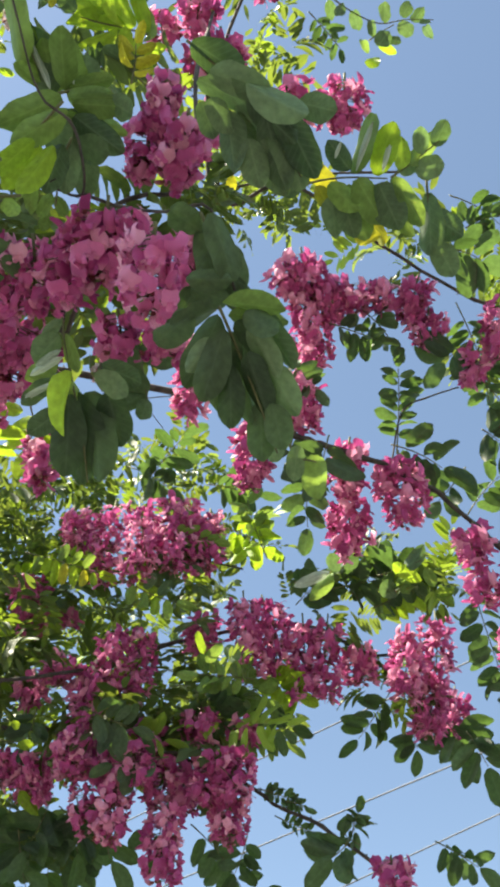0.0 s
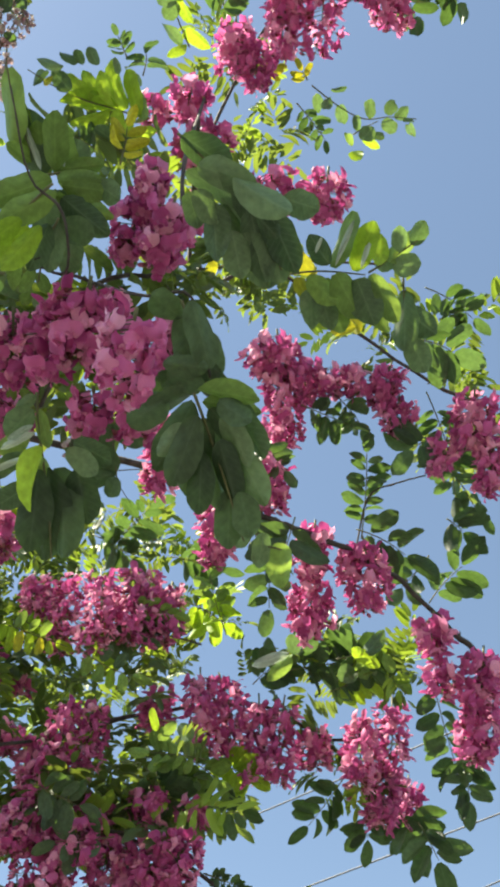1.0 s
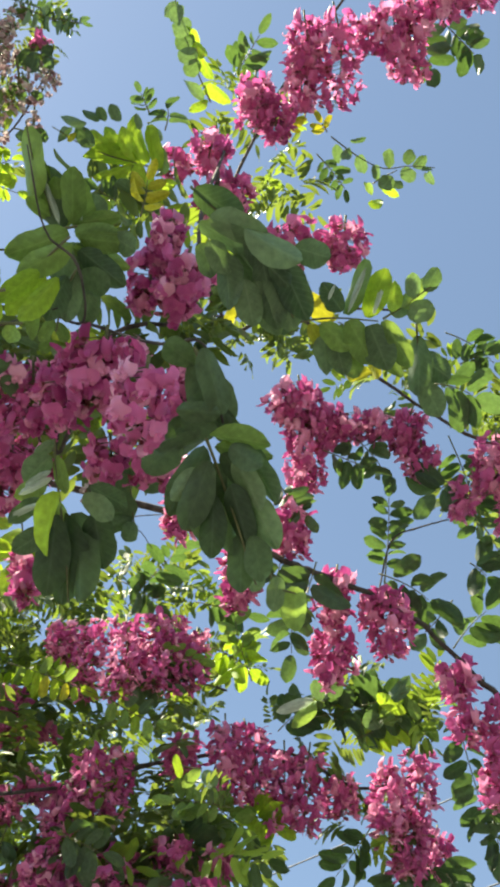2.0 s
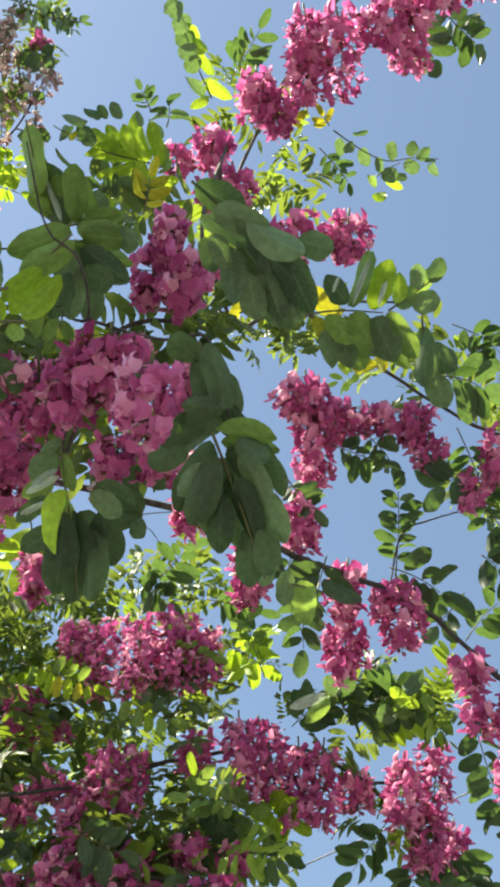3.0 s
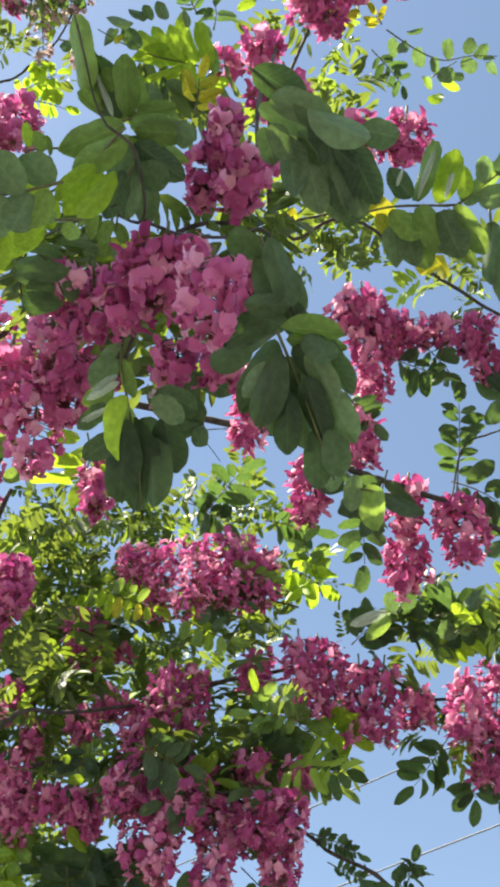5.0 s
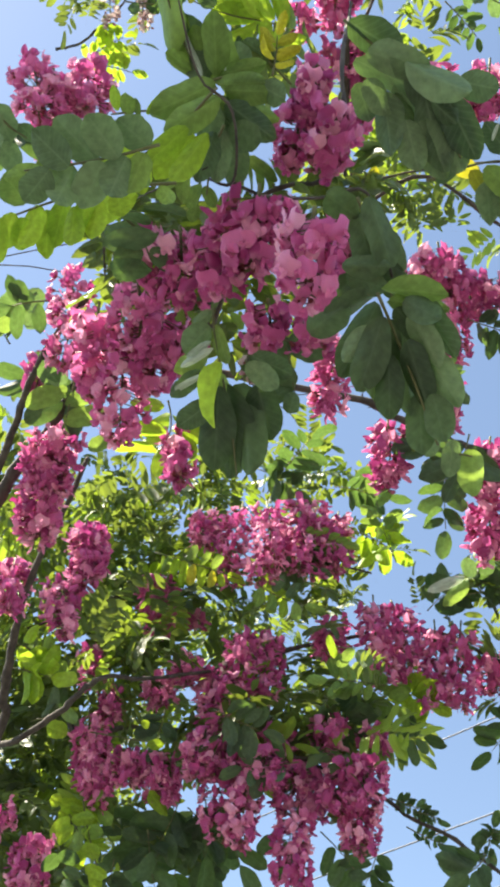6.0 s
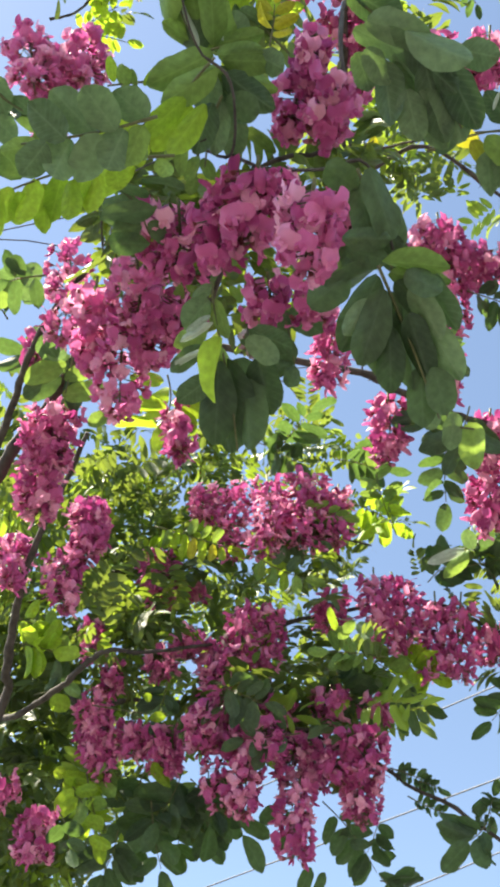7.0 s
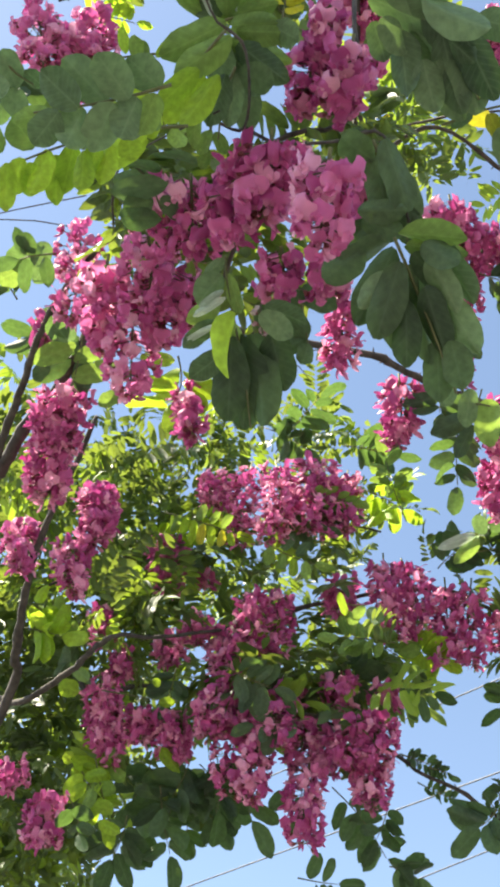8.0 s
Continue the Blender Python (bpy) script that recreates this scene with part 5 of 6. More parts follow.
leaflet(stalk, (-0.459, 1.299, 2.546), (-0.422, 1.304, 2.516), (0.12, 0.95, 0.29), 0.025, 3)
leaflet(stalk, (-0.312, 1.396, 2.449), (-0.292, 1.443, 2.440), (-0.62, 0.38, 0.69), 0.023, 1)
stalk = near_leaf([(-0.323, 1.223, 2.814), (-0.274, 1.239, 2.809), (-0.224, 1.256, 2.801), (-0.175, 1.271, 2.792)])
leaflet(stalk, (-0.282, 1.229, 2.804), (-0.296, 1.278, 2.805), (-0.18, -0.09, 0.98), 0.018, 1)
leaflet(stalk, (-0.267, 1.233, 2.801), (-0.278, 1.274, 2.788), (-0.02, 0.30, 0.95), 0.018, 1)
leaflet(stalk, (-0.252, 1.236, 2.796), (-0.257, 1.249, 2.759), (-0.44, 0.83, 0.35), 0.019, 2)
leaflet(stalk, (-0.236, 1.239, 2.792), (-0.242, 1.272, 2.774), (-0.35, 0.40, 0.85), 0.019, 1)
leaflet(stalk, (-0.221, 1.251, 2.794), (-0.223, 1.269, 2.768), (0.14, 0.83, 0.54), 0.019, 2)
leaflet(stalk, (-0.207, 1.263, 2.798), (-0.204, 1.275, 2.773), (-0.22, 0.90, 0.38), 0.017, 1)
leaflet(stalk, (-0.262, 1.232, 2.800), (-0.246, 1.219, 2.826), (-0.35, 0.73, 0.59), 0.016, 3)
leaflet(stalk, (-0.242, 1.249, 2.805), (-0.220, 1.213, 2.807), (0.18, 0.18, 0.97), 0.016, 3)
leaflet(stalk, (-0.221, 1.249, 2.796), (-0.200, 1.225, 2.808), (-0.05, 0.43, 0.90), 0.016, 3)
leaflet(stalk, (-0.194, 1.263, 2.793), (-0.171, 1.296, 2.808), (-0.65, 0.09, 0.76), 0.019, 1)
leaflet(stalk, (-0.293, 1.220, 2.801), (-0.308, 1.251, 2.795), (0.37, 0.36, 0.86), 0.016, 3)
stalk = near_leaf([(-0.143, 1.265, 2.773), (-0.095, 1.284, 2.755), (-0.046, 1.295, 2.744)])
leaflet(stalk, (-0.133, 1.259, 2.759), (-0.144, 1.285, 2.738), (0.26, 0.67, 0.70), 0.019, 3)
leaflet(stalk, (-0.114, 1.279, 2.763), (-0.120, 1.285, 2.722), (0.15, 0.98, 0.13), 0.021, 3)
leaflet(stalk, (-0.095, 1.285, 2.756), (-0.097, 1.301, 2.722), (0.01, 0.90, 0.44), 0.020, 1)
leaflet(stalk, (-0.075, 1.281, 2.743), (-0.072, 1.302, 2.717), (-0.00, 0.78, 0.62), 0.020, 3)
leaflet(stalk, (-0.114, 1.274, 2.764), (-0.094, 1.261, 2.788), (0.11, 0.91, 0.39), 0.019, 0)
leaflet(stalk, (-0.089, 1.275, 2.749), (-0.066, 1.255, 2.765), (0.11, 0.70, 0.71), 0.018, 0)
leaflet(stalk, (-0.057, 1.286, 2.740), (-0.026, 1.309, 2.746), (-0.50, 0.50, 0.71), 0.020, 3)
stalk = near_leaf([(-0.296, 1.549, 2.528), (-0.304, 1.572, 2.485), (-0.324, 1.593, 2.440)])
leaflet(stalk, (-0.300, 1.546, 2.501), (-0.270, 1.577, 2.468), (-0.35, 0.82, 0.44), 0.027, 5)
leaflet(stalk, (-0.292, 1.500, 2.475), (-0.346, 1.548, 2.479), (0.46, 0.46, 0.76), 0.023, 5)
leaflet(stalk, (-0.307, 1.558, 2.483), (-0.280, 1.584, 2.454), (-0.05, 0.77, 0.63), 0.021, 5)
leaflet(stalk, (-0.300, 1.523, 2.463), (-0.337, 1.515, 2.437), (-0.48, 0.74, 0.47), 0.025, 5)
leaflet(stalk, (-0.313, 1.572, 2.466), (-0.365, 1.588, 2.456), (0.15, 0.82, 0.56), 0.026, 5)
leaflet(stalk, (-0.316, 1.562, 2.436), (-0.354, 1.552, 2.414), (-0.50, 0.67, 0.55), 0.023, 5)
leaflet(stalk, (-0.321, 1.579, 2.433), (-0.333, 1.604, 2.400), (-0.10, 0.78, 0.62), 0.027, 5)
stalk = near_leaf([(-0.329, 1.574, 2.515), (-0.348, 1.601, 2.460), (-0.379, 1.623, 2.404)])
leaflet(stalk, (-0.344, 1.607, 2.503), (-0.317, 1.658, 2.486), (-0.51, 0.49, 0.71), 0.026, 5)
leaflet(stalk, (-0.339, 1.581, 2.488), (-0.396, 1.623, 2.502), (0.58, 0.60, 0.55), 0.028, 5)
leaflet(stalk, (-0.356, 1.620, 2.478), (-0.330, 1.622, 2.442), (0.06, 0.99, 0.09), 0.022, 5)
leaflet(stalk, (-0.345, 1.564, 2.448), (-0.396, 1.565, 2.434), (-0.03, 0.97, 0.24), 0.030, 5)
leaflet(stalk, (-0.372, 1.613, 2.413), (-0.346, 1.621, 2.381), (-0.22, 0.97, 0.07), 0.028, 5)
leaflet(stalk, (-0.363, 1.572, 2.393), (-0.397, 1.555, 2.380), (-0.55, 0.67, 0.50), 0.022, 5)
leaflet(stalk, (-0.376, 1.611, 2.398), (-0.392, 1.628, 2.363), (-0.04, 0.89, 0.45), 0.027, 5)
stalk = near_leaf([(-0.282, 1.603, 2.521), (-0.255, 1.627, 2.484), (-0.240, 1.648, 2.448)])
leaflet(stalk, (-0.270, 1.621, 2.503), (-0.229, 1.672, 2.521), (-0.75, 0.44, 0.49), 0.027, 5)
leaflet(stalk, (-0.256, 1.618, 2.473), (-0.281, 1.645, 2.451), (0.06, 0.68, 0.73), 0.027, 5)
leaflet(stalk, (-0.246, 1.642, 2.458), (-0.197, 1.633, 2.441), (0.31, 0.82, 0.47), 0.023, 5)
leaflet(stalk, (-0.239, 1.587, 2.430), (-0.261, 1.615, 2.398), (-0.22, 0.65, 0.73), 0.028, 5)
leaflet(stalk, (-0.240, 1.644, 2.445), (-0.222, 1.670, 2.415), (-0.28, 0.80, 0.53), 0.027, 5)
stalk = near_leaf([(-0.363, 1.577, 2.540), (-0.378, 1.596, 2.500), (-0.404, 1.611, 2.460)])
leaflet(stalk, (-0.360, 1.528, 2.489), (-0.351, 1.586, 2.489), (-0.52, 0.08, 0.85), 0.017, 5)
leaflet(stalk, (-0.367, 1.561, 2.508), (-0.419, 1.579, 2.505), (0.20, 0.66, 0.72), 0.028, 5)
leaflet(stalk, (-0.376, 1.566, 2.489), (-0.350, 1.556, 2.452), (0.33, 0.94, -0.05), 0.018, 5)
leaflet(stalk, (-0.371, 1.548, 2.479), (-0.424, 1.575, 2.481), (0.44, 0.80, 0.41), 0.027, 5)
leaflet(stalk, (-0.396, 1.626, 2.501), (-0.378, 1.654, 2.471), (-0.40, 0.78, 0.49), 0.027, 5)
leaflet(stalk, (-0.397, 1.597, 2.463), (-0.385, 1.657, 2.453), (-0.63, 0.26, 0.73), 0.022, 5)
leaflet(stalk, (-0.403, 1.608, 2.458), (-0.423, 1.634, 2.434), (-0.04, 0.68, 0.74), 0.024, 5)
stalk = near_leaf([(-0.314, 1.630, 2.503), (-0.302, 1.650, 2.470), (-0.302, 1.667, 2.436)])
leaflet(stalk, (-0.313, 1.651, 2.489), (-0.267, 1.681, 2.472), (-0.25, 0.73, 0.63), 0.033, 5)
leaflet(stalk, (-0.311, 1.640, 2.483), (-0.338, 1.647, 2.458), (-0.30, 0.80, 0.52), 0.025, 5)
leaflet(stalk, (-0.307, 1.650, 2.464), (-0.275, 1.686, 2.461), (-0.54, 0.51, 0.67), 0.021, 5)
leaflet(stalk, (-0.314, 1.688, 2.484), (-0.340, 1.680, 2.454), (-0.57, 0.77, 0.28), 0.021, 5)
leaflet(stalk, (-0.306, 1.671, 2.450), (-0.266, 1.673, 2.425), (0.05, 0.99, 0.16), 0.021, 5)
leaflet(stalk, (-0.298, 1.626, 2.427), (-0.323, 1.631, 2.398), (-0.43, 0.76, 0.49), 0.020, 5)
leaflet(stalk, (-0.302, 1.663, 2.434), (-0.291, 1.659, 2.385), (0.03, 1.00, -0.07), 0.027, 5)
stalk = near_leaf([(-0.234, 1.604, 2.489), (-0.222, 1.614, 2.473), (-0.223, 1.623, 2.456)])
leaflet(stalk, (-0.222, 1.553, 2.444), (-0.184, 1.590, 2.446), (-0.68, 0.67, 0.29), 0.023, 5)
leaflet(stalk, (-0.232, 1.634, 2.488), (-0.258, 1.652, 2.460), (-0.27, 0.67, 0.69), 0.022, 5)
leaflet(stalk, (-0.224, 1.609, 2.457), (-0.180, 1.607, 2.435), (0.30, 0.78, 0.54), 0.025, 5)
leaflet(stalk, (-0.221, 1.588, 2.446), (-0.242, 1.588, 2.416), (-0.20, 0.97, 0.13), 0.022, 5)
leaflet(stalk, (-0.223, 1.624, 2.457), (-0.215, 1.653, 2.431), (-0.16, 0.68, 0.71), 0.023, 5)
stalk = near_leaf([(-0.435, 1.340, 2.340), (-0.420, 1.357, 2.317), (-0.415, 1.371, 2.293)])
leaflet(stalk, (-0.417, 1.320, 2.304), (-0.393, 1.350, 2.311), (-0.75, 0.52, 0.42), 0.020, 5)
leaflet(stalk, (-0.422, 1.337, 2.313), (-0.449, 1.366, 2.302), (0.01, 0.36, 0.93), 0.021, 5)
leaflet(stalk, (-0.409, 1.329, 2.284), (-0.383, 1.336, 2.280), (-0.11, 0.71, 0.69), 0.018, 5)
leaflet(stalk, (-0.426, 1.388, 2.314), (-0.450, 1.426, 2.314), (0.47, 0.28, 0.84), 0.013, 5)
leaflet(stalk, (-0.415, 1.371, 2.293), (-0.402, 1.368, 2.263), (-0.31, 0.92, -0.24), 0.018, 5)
stalk = near_leaf([(0.229, 1.177, 2.711), (0.201, 1.184, 2.707), (0.178, 1.199, 2.693)])
leaflet(stalk, (0.204, 1.178, 2.703), (0.144, 1.194, 2.689), (0.07, 0.81, 0.58), 0.019, 4)
leaflet(stalk, (0.209, 1.174, 2.693), (0.174, 1.226, 2.686), (0.57, 0.47, 0.68), 0.026, 3)
leaflet(stalk, (0.218, 1.173, 2.698), (0.204, 1.149, 2.719), (-0.03, 0.67, 0.74), 0.023, 0)
leaflet(stalk, (0.228, 1.171, 2.706), (0.253, 1.167, 2.724), (-0.34, 0.71, 0.61), 0.024, 0)
stalk = near_leaf([(0.284, 1.182, 2.695), (0.321, 1.172, 2.699), (0.358, 1.158, 2.705)])
leaflet(stalk, (0.353, 1.175, 2.674), (0.304, 1.153, 2.694), (-0.07, 0.76, 0.65), 0.026, 1)
leaflet(stalk, (0.332, 1.158, 2.687), (0.366, 1.167, 2.739), (-0.28, 0.96, 0.02), 0.025, 0)
leaflet(stalk, (0.292, 1.191, 2.689), (0.313, 1.212, 2.674), (-0.24, 0.69, 0.68), 0.030, 0)
leaflet(stalk, (0.361, 1.161, 2.690), (0.373, 1.177, 2.663), (0.37, 0.72, 0.58), 0.020, 3)
leaflet(stalk, (0.319, 1.170, 2.679), (0.337, 1.214, 2.676), (-0.18, 0.13, 0.98), 0.023, 3)
stalk = near_leaf([(-0.020, 1.203, 2.599), (-0.001, 1.211, 2.590), (0.025, 1.212, 2.589)])
leaflet(stalk, (0.022, 1.200, 2.577), (-0.003, 1.208, 2.550), (-0.37, 0.74, 0.56), 0.019, 3)
leaflet(stalk, (-0.017, 1.186, 2.594), (-0.007, 1.203, 2.564), (-0.51, 0.82, 0.27), 0.018, 1)
leaflet(stalk, (0.026, 1.218, 2.587), (0.048, 1.214, 2.556), (0.43, 0.87, 0.24), 0.023, 0)
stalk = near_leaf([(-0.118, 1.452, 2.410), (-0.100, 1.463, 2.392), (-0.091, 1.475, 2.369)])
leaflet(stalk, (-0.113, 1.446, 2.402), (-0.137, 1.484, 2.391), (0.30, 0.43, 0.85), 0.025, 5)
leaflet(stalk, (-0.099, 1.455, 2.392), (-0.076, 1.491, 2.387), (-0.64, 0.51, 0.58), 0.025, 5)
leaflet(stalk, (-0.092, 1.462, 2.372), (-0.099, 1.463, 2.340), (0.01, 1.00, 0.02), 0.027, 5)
stalk = near_leaf([(-0.289, 0.230, 3.259), (-0.247, 0.247, 3.263), (-0.199, 0.255, 3.269)])
leaflet(stalk, (-0.277, 0.234, 3.250), (-0.278, 0.254, 3.225), (0.56, 0.66, 0.50), 0.014, 0)
leaflet(stalk, (-0.266, 0.241, 3.263), (-0.272, 0.263, 3.253), (0.54, 0.45, 0.71), 0.013, 0)
leaflet(stalk, (-0.251, 0.241, 3.247), (-0.250, 0.231, 3.291), (-0.92, 0.37, 0.10), 0.011, 0)
leaflet(stalk, (-0.245, 0.243, 3.251), (-0.246, 0.262, 3.228), (-0.87, 0.35, 0.34), 0.013, 0)
leaflet(stalk, (-0.233, 0.249, 3.263), (-0.232, 0.235, 3.280), (0.30, 0.74, 0.60), 0.009, 0)
leaflet(stalk, (-0.225, 0.248, 3.249), (-0.232, 0.265, 3.228), (-0.89, 0.16, 0.42), 0.013, 0)
leaflet(stalk, (-0.213, 0.250, 3.254), (-0.207, 0.233, 3.243), (-0.48, -0.58, 0.66), 0.008, 0)
leaflet(stalk, (-0.199, 0.252, 3.255), (-0.189, 0.251, 3.292), (-0.96, -0.09, 0.25), 0.009, 0)
leaflet(stalk, (-0.215, 0.249, 3.250), (-0.223, 0.269, 3.259), (-0.44, -0.53, 0.72), 0.009, 0)
stalk = near_leaf([(-0.282, 0.289, 3.237), (-0.261, 0.298, 3.239), (-0.237, 0.305, 3.241)])
leaflet(stalk, (-0.265, 0.292, 3.229), (-0.271, 0.316, 3.201), (-0.43, 0.63, 0.65), 0.022, 5)
leaflet(stalk, (-0.251, 0.298, 3.235), (-0.249, 0.324, 3.267), (-0.49, -0.66, 0.56), 0.018, 5)
leaflet(stalk, (-0.256, 0.294, 3.225), (-0.240, 0.287, 3.241), (-0.62, 0.28, 0.73), 0.016, 5)
leaflet(stalk, (-0.276, 0.291, 3.231), (-0.298, 0.317, 3.251), (0.19, -0.48, 0.85), 0.018, 5)
stalk = near_leaf([(-0.311, 0.337, 3.219), (-0.294, 0.346, 3.220), (-0.272, 0.355, 3.222)])
leaflet(stalk, (-0.302, 0.338, 3.209), (-0.308, 0.358, 3.222), (0.28, -0.46, 0.84), 0.016, 5)
leaflet(stalk, (-0.295, 0.347, 3.223), (-0.284, 0.333, 3.231), (-0.47, 0.14, 0.87), 0.018, 5)
leaflet(stalk, (-0.288, 0.347, 3.217), (-0.293, 0.362, 3.205), (-0.13, 0.59, 0.80), 0.016, 5)
leaflet(stalk, (-0.275, 0.351, 3.214), (-0.257, 0.362, 3.221), (-0.40, 0.01, 0.92), 0.014, 5)
stalk = near_leaf([(-0.297, 0.393, 3.163), (-0.276, 0.398, 3.166), (-0.254, 0.401, 3.169)])
leaflet(stalk, (-0.261, 0.393, 3.168), (-0.253, 0.419, 3.175), (-0.05, -0.25, 0.97), 0.020, 5)
leaflet(stalk, (-0.278, 0.393, 3.153), (-0.286, 0.402, 3.132), (-0.38, 0.78, 0.50), 0.016, 5)
# small leaves above
leaf((-0.061, 0.355, 2.728), (-0.055, 0.314, 2.773), 4, 0.025, (-0.277, 0.565, 0.777), 2)
leaf((-0.085, 0.364, 2.794), (-0.036, 0.343, 2.819), 3, 0.029, (-0.403, -0.104, 0.909), 1)
leaf((0.043, 0.476, 2.654), (0.050, 0.457, 2.675), 0, 0.029, (-0.214, 0.550, 0.808), 2)
leaf((0.240, 0.570, 2.790), (0.264, 0.592, 2.773), 0, 0.034, (0.294, 0.352, 0.889), 2)
leaf((0.140, 0.407, 3.228), (0.158, 0.371, 3.255), 2, 0.022, (-0.096, 0.579, 0.810), 2)
leaf((0.203, 0.402, 3.234), (0.185, 0.380, 3.249), 1, 0.022, (0.236, 0.449, 0.862), 2)
leaf((0.202, 0.525, 2.783), (0.176, 0.515, 2.790), 0, 0.053, (-0.066, 0.673, 0.737), 2)
leaf((-0.313, 0.230, 3.306), (-0.186, 0.256, 3.321), 7, 0.015, (0.165, -0.363, 0.917))
leaf((-0.297, 0.253, 3.305), (-0.195, 0.268, 3.317), 6, 0.015, (0.269, -0.110, 0.957))
leaf((-0.307, 0.350, 3.280), (-0.289, 0.380, 3.273), 3, 0.019, (0.372, 0.702, 0.607))
leaf((-0.265, 0.314, 3.297), (-0.243, 0.330, 3.295), 1, 0.020, (0.584, 0.491, 0.646))
leaf((-0.333, 0.265, 3.295), (-0.308, 0.291, 3.294), 3, 0.020, (0.484, 0.548, 0.682))
leaf((-0.391, 0.493, 3.204), (-0.303, 0.459, 3.236), 3, 0.026, (-0.269, 0.133, 0.954), 1)
leaf((-0.348, 0.440, 3.235), (-0.343, 0.481, 3.220), 2, 0.025, (0.012, 0.601, 0.799), 1)
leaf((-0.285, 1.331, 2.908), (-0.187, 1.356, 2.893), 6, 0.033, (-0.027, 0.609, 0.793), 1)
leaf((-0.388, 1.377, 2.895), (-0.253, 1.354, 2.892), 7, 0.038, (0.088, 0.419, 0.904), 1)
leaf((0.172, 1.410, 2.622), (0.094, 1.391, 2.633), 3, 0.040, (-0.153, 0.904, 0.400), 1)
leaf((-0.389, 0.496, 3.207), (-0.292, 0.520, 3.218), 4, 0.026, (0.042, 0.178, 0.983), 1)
# leaves of the branch over the sky
leaf((0.372, 0.676, 2.886), (0.465, 0.698, 2.863), 4, 0.053, (0.182, 0.155, 0.971))
leaf((0.412, 0.661, 3.020), (0.507, 0.708, 2.981), 5, 0.037, (0.238, 0.277, 0.931))
leaf((0.431, 0.698, 2.993), (0.491, 0.679, 3.002), 4, 0.033, (-0.144, 0.101, 0.984))
leaf((0.199, 0.458, 3.268), (0.261, 0.516, 3.239), 3, 0.027, (0.442, 0.157, 0.883))
leaf((0.046, 0.343, 3.313), (0.115, 0.255, 3.333), 6, 0.037, (-0.420, 0.222, 0.880))
leaf((0.341, 0.246, 3.308), (0.401, 0.338, 3.269), 3, 0.045, (0.534, 0.439, 0.723))
leaf((0.386, 0.241, 3.301), (0.477, 0.288, 3.262), 5, 0.040, (0.744, 0.071, 0.664))
leaf((-0.078, 0.336, 3.083), (-0.097, 0.303, 3.107), 4, 0.019, (0.074, 0.567, 0.820))
leaf((-0.052, 0.355, 3.069), (-0.044, 0.298, 3.044), 2, 0.036, (0.061, -0.423, 0.904))
leaf((-0.096, 0.372, 2.804), (-0.139, 0.352, 2.820), 4, 0.024, (0.021, 0.604, 0.797))
leaf((0.300, 0.928, 2.736), (0.300, 0.798, 2.804), 5, 0.035, (0.178, 0.446, 0.877))
leaf((0.402, 0.805, 2.817), (0.337, 0.832, 2.777), 4, 0.053, (0.215, 0.946, 0.244))
leaf((0.259, 0.781, 2.881), (0.315, 0.823, 2.823), 5, 0.035, (0.510, 0.423, 0.749))
leaf((0.289, 0.890, 2.688), (0.389, 0.917, 2.637), 4, 0.054, (0.339, 0.385, 0.858))
leaf((0.390, 0.932, 2.675), (0.328, 0.975, 2.622), 3, 0.043, (0.192, 0.867, 0.461))
leaf((0.406, 0.994, 2.655), (0.470, 0.914, 2.684), 4, 0.049, (0.032, 0.354, 0.935))
leaf((0.159, 0.867, 2.660), (0.147, 0.967, 2.562), 5, 0.036, (0.259, 0.692, 0.674))
leaf((0.132, 0.835, 2.658), (0.118, 0.879, 2.601), 1, 0.049, (0.035, 0.799, 0.600))
leaf((0.176, 0.814, 2.621), (0.154, 0.866, 2.558), 2, 0.054, (0.230, 0.790, 0.569))
leaf((0.127, 0.751, 2.719), (0.178, 0.796, 2.683), 4, 0.027, (0.042, 0.579, 0.815))
leaf((0.419, 0.809, 2.914), (0.473, 0.955, 2.805), 5, 0.042, (0.381, 0.452, 0.806))
leaf((0.461, 0.904, 2.844), (0.519, 0.975, 2.788), 4, 0.042, (0.308, 0.399, 0.864))
leaf((0.427, 0.896, 2.725), (0.472, 0.922, 2.703), 3, 0.047, (0.067, 0.547, 0.834))
leaf((0.206, 0.781, 2.850), (0.302, 0.812, 2.828), 5, 0.037, (0.198, 0.042, 0.979))
# leaves of the rear branches
leaf((0.225, 1.263, 2.742), (0.402, 1.226, 2.741), 6, 0.059, (0.134, 0.484, 0.864))
leaf((0.253, 1.221, 2.783), (0.303, 1.285, 2.702), 5, 0.049, (0.177, 0.514, 0.839))
leaf((0.313, 1.258, 2.729), (0.362, 1.197, 2.778), 3, 0.069, (0.231, 0.348, 0.909))
leaf((0.323, 1.473, 2.662), (0.244, 1.567, 2.598), 5, 0.047, (0.412, 0.715, 0.564))
leaf((0.367, 1.520, 2.625), (0.377, 1.568, 2.567), 4, 0.043, (0.325, 0.707, 0.628))
leaf((0.417, 1.465, 2.591), (0.470, 1.534, 2.539), 5, 0.054, (0.217, 0.475, 0.853))
leaf((0.458, 1.243, 2.705), (0.513, 1.389, 2.544), 6, 0.053, (0.508, 0.491, 0.707))
leaf((0.500, 1.313, 2.600), (0.518, 1.386, 2.523), 5, 0.041, (0.364, 0.485, 0.795))
leaf((-0.068, 1.249, 2.881), (0.031, 1.274, 2.866), 5, 0.029, (0.036, 0.426, 0.904), 3)
leaf((-0.064, 1.285, 2.866), (0.020, 1.294, 2.850), 4, 0.032, (0.149, 0.293, 0.944))
leaf((-0.125, 1.287, 2.826), (-0.021, 1.299, 2.821), 5, 0.035, (-0.003, 0.454, 0.891))
